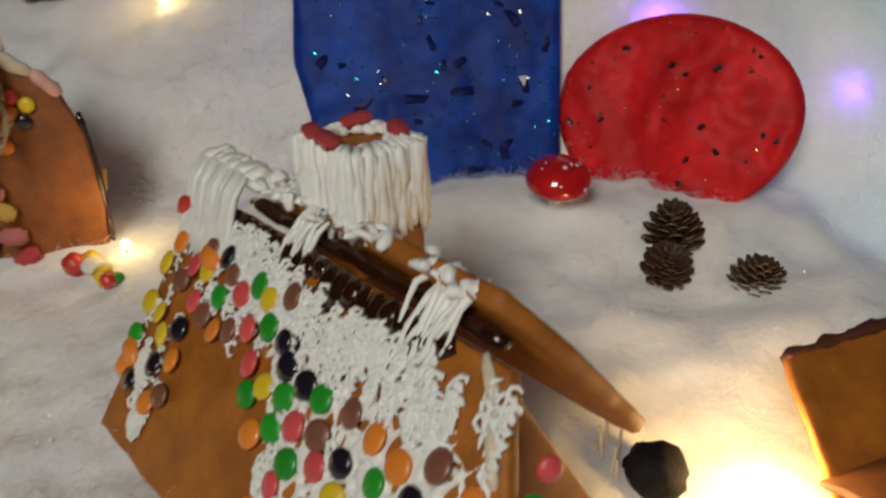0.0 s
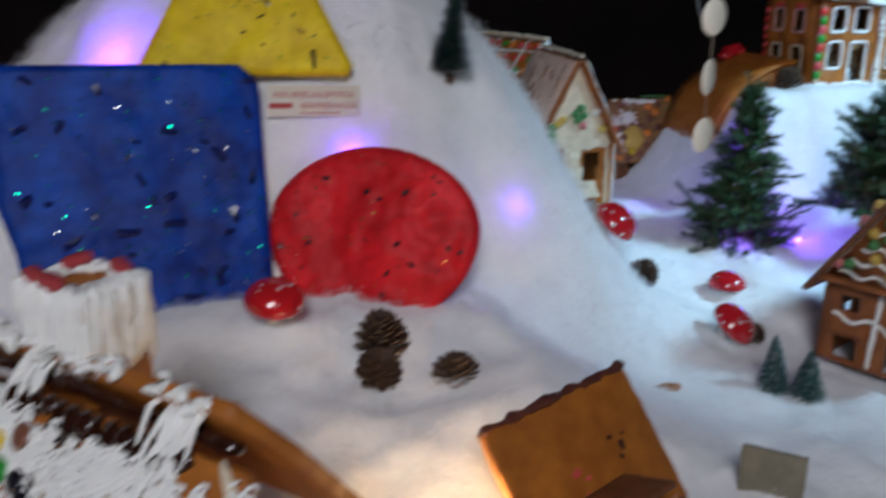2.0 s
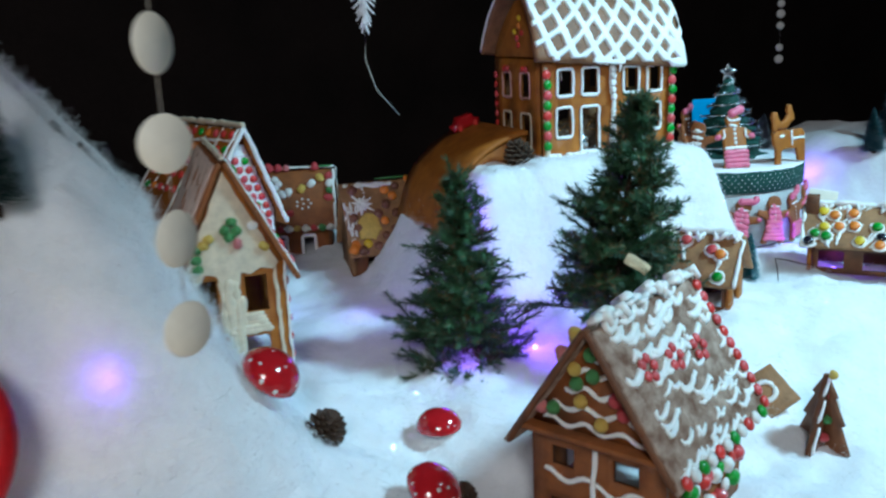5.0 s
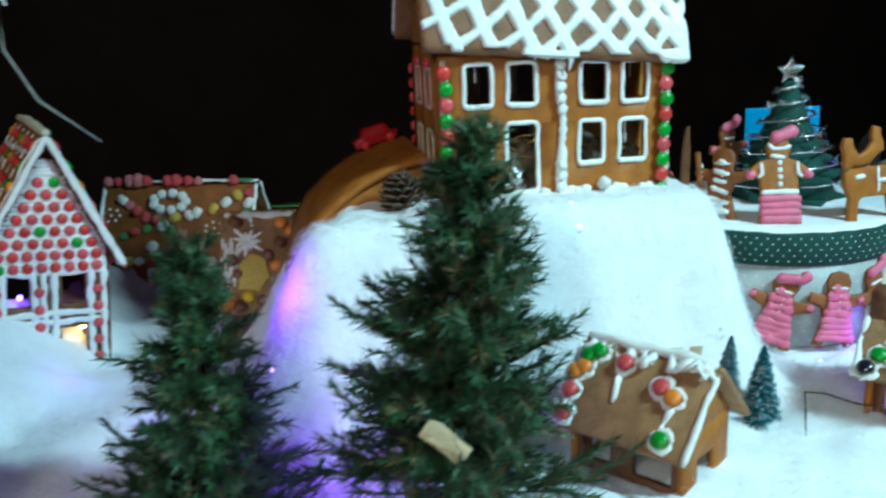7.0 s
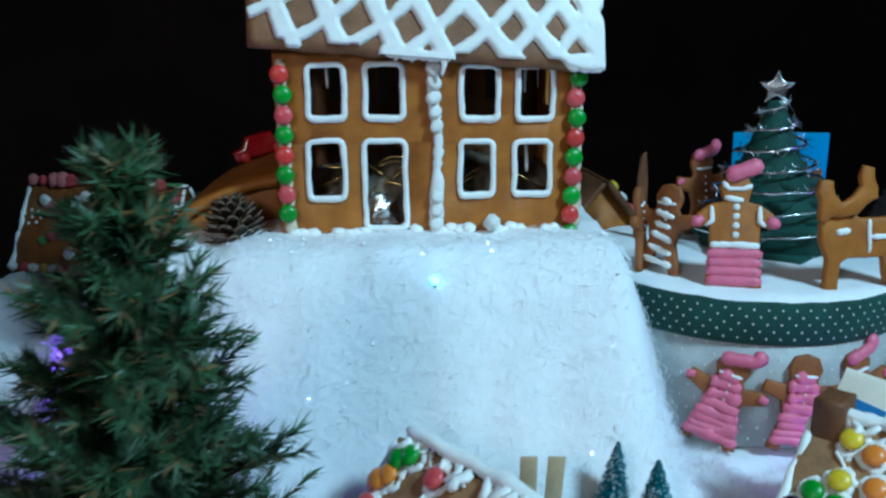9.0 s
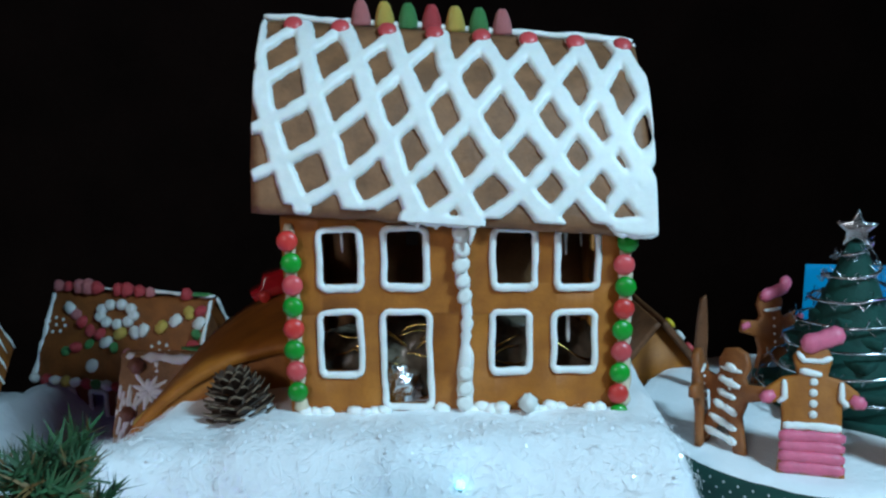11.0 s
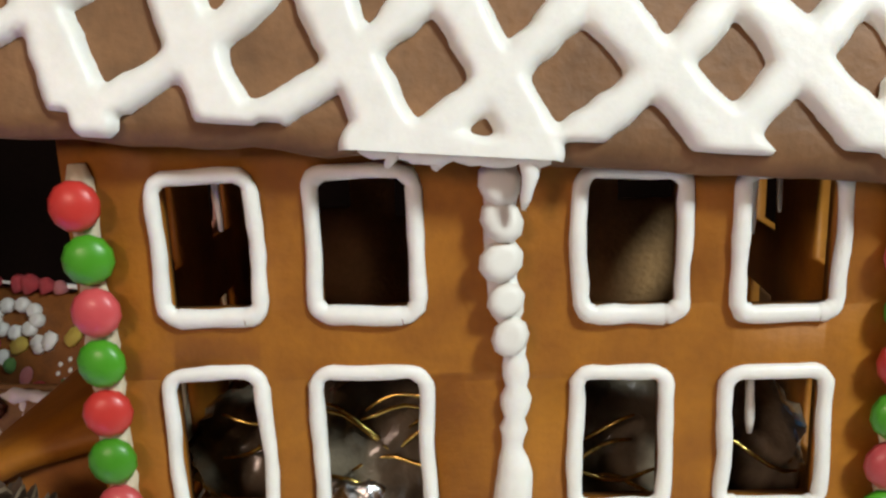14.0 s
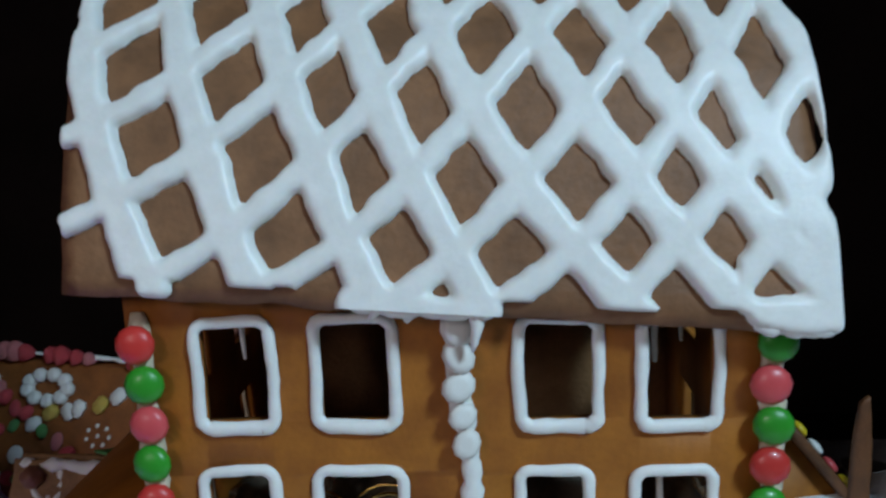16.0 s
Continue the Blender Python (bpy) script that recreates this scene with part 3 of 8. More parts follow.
    def icing(u, v):
        """Height of the icing over the roof at u, v; zero or less where there is none."""
        q = noise.noise((u * 55, v * 55, 2.2))
        e = 0.0009 * noise.noise((u * 150, v * 150, 6.1)) + 0.0012 * q
        f = (u - x0) / (x1 - x0)
        vals = []
        s_ = v / S
        for a, b, c in steep:
            m = b + (c - a) * (s_ - 0.5) + 2 * (a + c - 2 * b) * (s_ - 0.5) ** 2
            slope = ((c - a) + 4 * (a + c - 2 * b) * (s_ - 0.5)) / S
            d = abs(u - m + 0.0012 * noise.noise((a * 90, v * 40, 3.0))) / math.sqrt(1 + slope * slope) + e
            w = 0.0069 + 0.0012 * s_ * s_ + 0.0009 * noise.noise((a * 300, v * 60, 1.0))
            if d < 2.2 * w:
                vals.append(1 - (d / w) ** 2)
        for ua, va, ub, k1, k2, uc in bends:
            if not ua - 0.002 < u < uc + 0.002:
                continue
            t = va + k1 * (u - ua) + k2 * (u - ua) * (u - ub)
            slope = k1 + k2 * (2 * u - ua - ub)
            d = abs(v - t + 0.0010 * noise.noise((u * 45, va * 70, 7.0))) / math.sqrt(1 + slope * slope) + e
            w = 0.0043 + 0.0011 * f + 0.0006 * q
            if d < 2.2 * w:
                vals.append(0.85 * (1 - (d / w) ** 2))
        smeared = 0
        for a, b, c, w in smears:
            du = max(0.0, a - u, u - b)
            d = math.hypot(du, c - v + 0.0015 * noise.noise((u * 60, 1.1, 0))) + e
            if d < 2.2 * w:
                vals.append(1 - (d / (w * (1 + 0.35 * noise.noise((u * 70, 4.4, 0))))) ** 2)
                smeared += 1
        if v > S - 0.0055 - 0.0025 * noise.noise((u * 65, 9.3, 0)):
            vals = [a for a in vals[len(vals) - smeared:]] if smeared else []
        if not vals:
            return -1.0
        k = 7.0
        best = math.log(sum(math.exp(k * max(-3.0, a)) for a in vals)) / k
        rim = min(u - x0 - 0.0012 + 0.0015 * noise.noise((v * 90, 3.3, 1.0)), x1 + 0.0030 - u, v - 0.002, S + 0.0006 - v)
        return max(-1.0, best) if rim > 0 else -1.0

    bm = bmesh.new()
    cell = 0.00105
    nu, nv = int((x1 - x0 + 0.008) / cell), int(S / cell) + 1
    hgt = {(i, j): icing(x0 - 0.004 + i * cell, j * cell) for i in range(nu + 1) for j in range(nv + 1)}
    made = {}

    def over(i, j, lift):
        return over_roof(x0 - 0.004 + i * cell, j * cell, 0.0072 + lift)

    def corner(k):
        if k not in made:
            made[k] = bm.verts.new(over(k[0], k[1], 0.0040 * math.sqrt(min(1.0, hgt[k] * 1.5))))
        return made[k]

    def rim_vert(a, b):
        key = (min(a, b), max(a, b), 0)
        if key not in made:
            f = hgt[a] / (hgt[a] - max(-1.0, hgt[b]))
            made[key] = bm.verts.new(over(a[0] + (b[0] - a[0]) * f, a[1] + (b[1] - a[1]) * f, -0.0006))
        return made[key]

    for i in range(nu):
        for j in range(nv):
            q = ((i, j), (i, j + 1), (i + 1, j + 1), (i + 1, j))
            ring = []
            for a, b in zip(q, q[1:] + q[:1]):
                if hgt[a] > 0:
                    ring.append(corner(a))
                if (hgt[a] > 0) != (hgt[b] > 0):
                    ring.append(rim_vert(a, b) if hgt[a] > 0 else rim_vert(b, a))
            if len(ring) >= 3:
                bm.faces.new(ring)
    for _ in range(2):
        bmesh.ops.smooth_vert(bm, verts=bm.verts, factor=0.4, use_axis_x=True, use_axis_y=True, use_axis_z=True)
    part("lattice_icing", bm, ICING, h, "thick white piped lattice icing that has run together")
    bm = bmesh.new()
    edge = [over_roof(-0.031 + 0.002 * k, S - 0.0015, 0.0070) + Vector((0, -0.0005, 0.0012 * noise.noise((k * 0.45, 2.2, 8.8)))) for k in range(25)]
    rod(bm, edge, [0.0030 + 0.0014 * noise.noise((k * 0.38, 6.1, 1.7)) for k in range(25)], 9, 0.9, (0, -1, 0), 0.25, 5)
    edge = [over_roof(0.103 + 0.002 * k, S - 0.0015, 0.0070) + Vector((0, 0, 0.001 * noise.noise((k * 0.5, 3.1, 4.4)))) for k in range(14)]
    rod(bm, edge, [0.0028 + 0.0012 * noise.noise((k * 0.41, 9.1, 2.7)) for k in range(14)], 9, 0.9, (0, -1, 0), 0.25, 7)
    for i, (u, ln, r) in enumerate(((0.0120, 0.0135, 0.0036), (-0.010, 0.004, 0.0030), (-0.022, 0.0045, 0.0026))):
        a = over_roof(u, S - 0.001, 0.008)
        rod(bm, jitter(dense([a + Vector((0, 0.002, 0.006)), a + Vector((0, 0.0, -ln * 0.35)), a + Vector((-0.002, 0.001, -ln))], 0.003), 0.0008, i), [r * (1 - 0.12 * k) for k in range(8)], 8, 0.8, (0, -1, 0), 0.2, i)
    part_each("icing_drip", bm, ICING, h)
    for i in range(8):
        sweet(h, "lentil", "pink", over_roof(-0.1075 + i * 0.0323, 0.008, 0.0105), 0.0135, (0, -0.75, 0.65))
    for i, c in enumerate(("pink", "yellow", "green", "red", "yellow", "green", "pink")):
        u = -0.062 + i * 0.0165
        sweet(h, "gumdrop", c, (u, ry + 0.002, rz + 0.006 - sag * u), 0.0150, (0, 0, 1), JELLY, "gumdrop", (1, 1, 1.15))
    bm = bmesh.new()
    rod(bm, jitter(dense([(x0, ry + 0.003, rz + 0.008 - sag * x0), (x1, ry + 0.003, rz + 0.008 - sag * x1)], 0.005), 0.002, 3), 0.0035, 7, 0.8, (0, 0, 1), 0.4, 3)
    for sx in (x0 - 0.001, x1 + 0.001):
        rod(bm, [behind_at(j / 20)[0] + Vector((sx, 0.003, 0.005 - sag * sx)) for j in range(21)], 0.0022, 6, 0.8, (1, 0, 0), 0.3, sx)
    part("ridge_icing", bm, ICING, h)
    # openings piped with icing
    for k, (a, b, c, d) in enumerate(rings):
        bm = bmesh.new()
        window_ring(bm, a, b, c, d, 0.0023, k * 1.7, -0.0008)
        part("window_icing" if k < 7 else "door_icing", bm, ICING, wall_front)
    for k, (a, b, c, d) in enumerate(side):
        bm = bmesh.new()
        window_ring(bm, a - 0.0006, b + 0.0006, c, d + 0.0006, 0.0018, k + 20, -0.0004)
        ob = part("window_icing", bm, ICING_BLUSH if k < 2 else ICING_CREAM, h)
        ob.matrix_local = pose(-W / 2, D / 2, 0, 0, 0, -90)
        if k < 2:
            sweet(h, "lentil", "pink", (-W / 2 - 0.002, D / 2 - (a + b) / 2 - 0.006, d + 0.006), 0.010, (-1, 0, 0.1))
            sweet(h, "lentil", "red", (-W / 2 - 0.002, D / 2 - (a + b) / 2 + 0.006, d + 0.006), 0.010, (-1, 0, 0.1))
    for k, (yy, zz, c) in enumerate(((0.070, 0.196, "orange"), (0.084, 0.188, "yellow"), (0.060, 0.186, "red"), (0.076, 0.178, "pink"), (0.068, 0.208, "yellow"), (0.072, 0.168, "red"))):
        sweet(h, "lentil", c, (-W / 2 - 0.002, yy, zz), 0.010, (-1, 0, 0))
    # corner sweets on a line of icing
    for x, top, gap, count, first in ((-0.1090, 0.1250, 0.01505, 8, 0), (0.1130, 0.1195, 0.01505, 9, 1)):
        bm = bmesh.new()
        rod(bm, jitter(dense([(x + 0.001, -0.001, 0.004), (x, -0.001, 0.136 if first == 0 else 0.128)], 0.004), 0.0014, x * 30 + 9), 0.0044, 7, 0.6, (0, -1, 0), 0.5, x)
        strip = part("corner_icing", bm, ICING_CREAM, h)
        for i in range(count):
            c = ("red", "green")[(i + first) % 2]
            if c == "red" and (i + first) % 4:
                c = "pink"
            z = top - i * gap
            sweet(strip, "lentil", c, (x + random.uniform(-.0010, .0010) - (0.003 * i / 8 if first else -0.001 * i / 8), -0.0045, z), 0.0146, (random.uniform(-.1, .1), -1, 0.06))
    for i in range(8):
        sweet(h, "lentil", ("pink", "red")[i % 2], (-W / 2 - 0.003, D - 0.008, 0.122 - i * 0.0157), 0.012, (-1, 0.2, 0.05))
    # column: pressed marshmallow sweets above, a thin crooked run of icing below, lumps at its foot
    for i, (x, z, s) in enumerate(((0.0042, 0.1280, 0.0138), (0.0046, 0.1175, 0.0132), (0.0042, 0.1065, 0.0132), (0.0052, 0.0955, 0.0112), (0.0062, 0.0850, 0.0118), (0.0060, 0.0305, 0.0112), (0.0058, 0.0200, 0.0118), (0.0052, 0.0095, 0.0120))):
        sweet(h, "pellet", "white", (x, -0.0045, z), s, (random.uniform(-.2, .2), -0.9, 0.25), None, "marshmallow", (1, 0.85, 0.8))
    bm = bmesh.new()
    line = dense([(0.0042, -0.001, 0.136), (0.0045, -0.001, 0.100), (0.0072, -0.0015, 0.082), (0.0078, -0.0015, 0.066), (0.0062, -0.0015, 0.050), (0.0070, -0.0015, 0.042), (0.0058, -0.001, 0.030), (0.0050, -0.001, 0.001)], 0.003)
    rod(bm, jitter(line, 0.0010, 12), [0.0046 if p.z > 0.088 else (0.0036 + 0.0007 * math.sin(p.z * 700) if p.z > 0.044 else 0.0056) for p in line], 9, 0.65, (0, -1, 0), 0.25, 4)
    part("column_icing", bm, ICING, h, "crooked run of white icing")
    sweet(h, "cube", "white", (0.048, -0.008, 0.010), 0.0125, (0.1, -0.9, 0.4), None, "marshmallow")
    bm = bmesh.new()
    for i in range(34):
        x = -W / 2 + 0.004 + i * 0.0067
        if noise.noise((i * 0.37, 2.2, 9)) > -0.05:
            rod(bm, jitter(dense([(x - 0.005, -0.002, 0.004), (x + 0.005, -0.003, 0.003 + 0.003 * noise.noise((i * 0.9, 4, 1)))], 0.003), 0.003, i), 0.0040 + 0.0012 * noise.noise((i * 0.7, 1, 4)), 7, 0.8, (0, -1, 0), 0.6, i)
    part_each("foot_icing", bm, ICING, h)
    # inside: icing that ran down behind the openings, crumpled wrapping and gold cord
    bm = bmesh.new()
    for i, (x, y, z0, z1, r) in enumerate(((-0.0765, 0.012, 0.136, 0.113, 0.0012), (0.0752, 0.014, 0.136, 0.1075, 0.0014), (0.0880, 0.030, 0.134, 0.110, 0.0010), (0.0772, 0.014, 0.0740, 0.0455, 0.0015))):
        rod(bm, jitter(dense([(x, y, z0), (x + 0.0006, y, z1)], 0.004), 0.0005, i), r, 7, 0.7, (0, -1, 0), 0.3, i)
    part_each("inner_icing", bm, ICING, h, "thin run of white icing inside")
    for x, y, sx_, sz, seed in ((-0.078, 0.050, 0.046, 0.045, 1.0), (-0.030, 0.042, 0.062, 0.066, 2.0), (0.034, 0.050, 0.062, 0.060, 3.0), (0.084, 0.052, 0.040, 0.050, 4.0)):
        bm = bmesh.new()
        bmesh.ops.create_icosphere(bm, subdivisions=4, radius=0.5)
        for v in bm.verts:
            f = 1 + 0.30 * abs(noise.noise(v.co * 5 + Vector((seed, 0, 0)))) + 0.22 * abs(noise.noise(v.co * 13 + Vector((0, seed, 0))))
            v.co = Vector((v.co.x * sx_, v.co.y * 0.05, max(-0.02, v.co.z * sz * 0.9))) * f + Vector((x, y, 0.026))
        part("wrapping", bm, WRAP, h, "crumpled grey-brown clear wrapping")
    bm = bmesh.new()
    for i in range(26):
        a = Vector((random.uniform(-0.09, 0.09), random.uniform(0.014, 0.022), random.uniform(0.012, 0.056)))
        tilt = random.uniform(-0.5, 0.8)
        pts = [a + Vector((0.0045 * j, 0.0016 * math.sin(j * 0.9 + 2 * i), 0.0045 * j * tilt + 0.0022 * math.sin(j * 0.8 + i))) for j in range(8)]
        pts = [Vector((max(-0.1, min(0.1, p.x)), max(0.012, p.y), max(0.006, p.z))) for p in pts]
        rod(bm, pts, 0.00075, 5)
    part_each("gold_cord", bm, GOLD, h, "thin curling gold cord")
    bm = bmesh.new()
    bmesh.ops.create_icosphere(bm, subdivisions=4, radius=0.5)
    for v in bm.verts:
        f = 1 + 0.28 * noise.noise(v.co * 6) + 0.18 * noise.noise(v.co * 15)
        v.co = Vector((v.co.x * 0.030, v.co.y * 0.020, v.co.z * 0.032)) * f + Vector((-0.040, 0.018, 0.016))
    part("foil", bm, SILVER, h, "crumpled silver foil")
    return h


def squiggle(bm, f, n, seed, box, r, normal, length=0.03, amp=0.004, loops=5):
    """Loose piped loops of icing in a region of a surface; f maps u, v to a point."""
    rnd = random.Random(seed)
    for i in range(n):
        u, v = rnd.uniform(box[0], box[1]), rnd.uniform(box[2], box[3])
        ph, ln = rnd.uniform(0, 6.28), length * rnd.uniform(0.6, 1.3)
        pts = []
        for j in range(loops * 5):
            s = j / (loops * 5)
            pts.append(Vector(f(u + amp * math.sin(j * 1.25 + ph) * 1.2 + 0.3 * amp * math.sin(j * .4 + i), v + s * ln + amp * 0.8 * math.cos(j * 1.25 + ph))) + Vector(normal) * (0.0015 + 0.0025 * rnd.random()))
        rod(bm, pts, r, 5, 0.9, normal, 0.3, i)


def candy_house():
    """The steep house covered with chocolate lentils and loops of icing."""
    u, v = Vector((0.735, -0.678, 0)), Vector((-0.678, -0.735, 0))
    up = Vector((0, 0, 1))
    o = Vector((-0.06, 0.312, 0.20))
    h = thing("candy_house", axes(o, u, -v, up), "steep gingerbread house covered in chocolate lentils and looped white icing", "gingerbread house", "gingerbread houses")
    # local: x along the ridge, y away from the camera, z up
    T, top = 0.011, 0.150
    fd = Vector((0, -0.100, -0.147))
    slope, fdn = fd.length, fd.normalized()
    n = Vector((0, -0.147, 0.100)).normalized()
    front = part("front_roof", biscuit([(-0.002, 0), (0.306, 0), (0.402, slope), (0.0, slope)], T, 0.0025, 0.0015, 3), DOUGH, h, "baked front roof slab")
    front.matrix_local = axes((0, 0, top), (1, 0, 0), fdn, n)
    bd = Vector((0, 0.100, -0.118))
    bn = Vector((0, 0.118, 0.100)).normalized()
    back = part("back_roof", biscuit([(0.08, -0.014), (0.285, -0.018), (0.30, 0.03), (0.30, 0.125), (0.28, 0.138), (0.0, 0.138), (0.06, 0.0)], T, 0.0025, 0.002, 9), DOUGH, h, "baked back roof slab with a curled edge")
    back.matrix_local = axes((0, 0.012, top + 0.010), (-1, 0, 0), bd.normalized(), bn) @ Matrix.Diagonal((-1, 1, 1, 1))

    def on(a, b, lift=0.0):
        return Vector((a, 0, top)) + fdn * b + n * (T + lift)

    wall = part("gable_wall", biscuit([(-0.085, 0), (0.075, 0), (0.0, 0.125)], 0.009, 0.0015), DOUGH, h)
    wall.matrix_local = axes((0.292, 0, 0.012), (0, 1, 0), (0, 0, 1), (1, 0, 0))
    wall = part("gable_wall", biscuit([(-0.085, 0), (0.075, 0), (0.0, 0.125)], 0.009, 0.0015), DOUGH, h)
    wall.matrix_local = axes((0.012, 0, 0.012), (0, 1, 0), (0, 0, 1), (1, 0, 0))
    # melted chocolate below the ridge
    bm = bmesh.new()
    for i in range(20):
        a = 0.055 + i * 0.011
        ln = 0.018 + 0.014 * noise.noise((i * 0.5, 3, 1)) + (0.040 if i in (10, 13, 14) else 0)
        rod(bm, [on(a, 0.0), on(a + 0.002, ln * 0.5), on(a, ln)], [0.008, 0.0085, 0.005], 8, 0.45, n, 0.3, i)
    rod(bm, jitter(dense([(0.05, 0.006, top + 0.006), (0.29, 0.006, top + 0.006)], 0.01), 0.003, 4), 0.006, 8, 0.8, up, 0.3, 3)
    part_each("melted_chocolate", bm, CHOC, h, "glossy dark melted chocolate")
    # icing: thick drips at the left end, loops over the slab, a veil along the ridge
    bm = bmesh.new()
    for i in range(26):
        a = 0.002 + i * 0.0024
        ln = 0.040 + 0.016 * noise.noise((i * 0.7, 1, 1))
        base = Vector((a, -0.004, top + 0.030 + 0.006 * noise.noise((i * 0.35, 5, 5))))
        rod(bm, [base, base + Vector((0, -0.010, -0.012)), on(a, 0.016, 0.004), on(a + 0.0008 * math.sin(i), ln, 0.002)], [0.0032, 0.0026, 0.0022, 0.0015], 6, 1, n, 0.35, i)
    for i in range(14):
        a = 0.004 + i * 0.0046
        rod(bm, jitter(dense([(a - .004, -0.004, top + 0.026), (a + 0.004, 0.012, top + 0.030)], 0.004), 0.004, i), 0.0055, 7, 0.9, up, 0.4, i)
    part_each("end_icing", bm, ICING, h, "thick dripped white icing at the ridge's end")
    bm = bmesh.new()
    rv = random.Random(14)
    for i in range(24):
        a = rv.choice((rv.uniform(0.120, 0.145), rv.uniform(0.235, 0.268), rv.uniform(0.245, 0.262)))
        y0 = rv.uniform(0.006, 0.020)
        ln = rv.uniform(0.010, 0.030) if a > 0.2 else rv.uniform(0.0, 0.010)
        rod(bm, jitter(dense([(a, y0, top + 0.026 - 0.2 * y0), (a + rv.uniform(-.003, .003), -0.002, top + 0.017), on(a + rv.uniform(-.005, .005), ln, 0.002)], 0.006), 0.003, i * 2.0), rv.uniform(0.0014, 0.0028), 6, 0.9, up, 0.5, i)
    for i in range(84):
        a = rv.uniform(0.055, 0.190) if i < 66 else rv.uniform(0.222, 0.268)
        p = Vector((a, rv.uniform(0.000, 0.016), top + 0.026))
        rod(bm, jitter(dense([p, p + Vector((rv.uniform(-.004, .008), rv.uniform(-.008, .004), 0.001)), p + Vector((rv.uniform(-.002, .010), rv.uniform(-.006, .010), -0.004))], 0.004), 0.006, i * 3.0), rv.uniform(0.0022, 0.0046), 7, 0.8, up, 0.8, i)
    squiggle(bm, lambda a, b: on(a, b), 105, 11, (0.085, 0.290, 0.010, 0.038), 0.0016, n, 0.022, 0.0032, 4)
    squiggle(bm, lambda a, b: on(a, b), 40, 13, (0.050, 0.120, 0.004, 0.022), 0.0014, n, 0.018, 0.0034, 4)
    part_each("ridge_icing", bm, ICING, h, "veil of thin looped white icing")

    def net(a, b):
        """Thickness of the netted icing on the slab, zero or less where it is bare."""
        left, right = 0.135 + 0.72 * (b - 0.05), 0.312 - 0.10 * max(0.0, b - 0.10)
        inside = min(a - left, right - a, (b - 0.046) * 1.5)
        inside = max(-1.0, min(1.0, inside / 0.016))
        dense_ = 0.5 * step(0.225, 0.275, a) * (1 - step(0.07, 0.12, b)) + 0.5 * step(0.10, 0.16, b)
        p = Vector((a, b, 0)) + 0.006 * noise.noise_vector((a * 60, b * 60, 4.0))
        cells = noise.voronoi((p.x * 105 + p.y * 38, p.y * 74, 0.5))[0]
        web = 0.30 - (cells[1] - cells[0])
        run = noise.noise((a * 230 + b * 60, b * 52, 1.5))
        return 0.35 * inside - 0.33 + web * 1.6 + 0.45 * run + 0.35 * dense_ if inside > -0.9 else -1.0

    bm = bmesh.new()
    cell, na, nb = 0.0013, 170, 118
    hgt = {(i, j): net(0.110 + i * cell, 0.026 + j * cell) for i in range(na + 1) for j in range(nb + 1)}
    made = {}

    def vert(k, other=None):
        key = k if other is None else (min(k, other), max(k, other))
        if key not in made:
            f = 0.0 if other is None else hgt[k] / (hgt[k] - hgt[other])
            i, j = (k[0], k[1]) if other is None else (k[0] + (other[0] - k[0]) * f, k[1] + (other[1] - k[1]) * f)
            rise = -0.0004 if other is not None else 0.0034 * math.sqrt(min(1.0, 2.5 * hgt[k]))
            made[key] = bm.verts.new(on(0.110 + i * cell, 0.026 + j * cell, rise))
        return made[key]

    for i in range(na):
        for j in range(nb):
            q = ((i, j), (i, j + 1), (i + 1, j + 1), (i + 1, j))
            ring = []
            for k, m in zip(q, q[1:] + q[:1]):
                if hgt[k] > 0:
                    ring.append(vert(k))
                if (hgt[k] > 0) != (hgt[m] > 0):
                    ring.append(vert(k, m) if hgt[k] > 0 else vert(m, k))
            if len(ring) >= 3:
                bm.faces.new(ring)
    bmesh.ops.smooth_vert(bm, verts=bm.verts, factor=0.35, use_axis_x=True, use_axis_y=True, use_axis_z=True)
    bmesh.ops.recalc_face_normals(bm, faces=bm.faces)
    part("net_icing", bm, ICING, h, "netted white icing run together between the lentils")
    bm = bmesh.new()
    squiggle(bm, lambda a, b: on(a + 0.6 * (b - 0.10), b), 30, 21, (0.170, 0.280, 0.050, 0.150), 0.0016, n, 0.020, 0.0036, 4)
    squiggle(bm, lambda a, b: on(a, b), 12, 31, (0.02, 0.065, 0.11, 0.15), 0.0014, n, 0.018, 0.0036, 4)
    squiggle(bm, lambda a, b: on(a, b), 5, 41, (0.305, 0.322, 0.004, 0.030), 0.0014, n, 0.020, 0.003, 4)
    part_each("loop_icing", bm, ICING, h, "loops of white icing")
    bm = bmesh.new()
    squiggle(bm, lambda a, b: on(a, b), 16, 51, (0.0, 0.055, 0.03, 0.13), 0.0011, n, 0.016, 0.0030, 3)
    squiggle(bm, lambda a, b: on(a, b), 16, 53, (0.055, 0.14, 0.03, 0.06), 0.0012, n, 0.016, 0.0030, 3)
    part_each("thin_icing", bm, ICING, h, "thin threads of white icing")
    bm = bmesh.new()
    rod(bm, jitter(dense([on(0.292, 0.0, 0.002), on(0.310, 0.022, 0.002), on(0.326, 0.050, 0.001)], 0.005), 0.004, 6), [0.0034 + 0.0012 * noise.noise((k * 0.9, 5.5, 2.0)) for k in range(14)], 8, 0.7, n, 0.6, 6)
    part("edge_icing", bm, ICING_CREAM, h, "cream icing along the slab's edge")
    # lentils
    rnd = random.Random(5)
    spots = []
    zones = [(0.004, 0.062, 0.03, 0.145, 17), (0.05, 0.160, 0.026, 0.080, 22), (0.13, 0.295, 0.052, 0.172, 38), (0.308, 0.380, 0.030, 0.17, 13)]
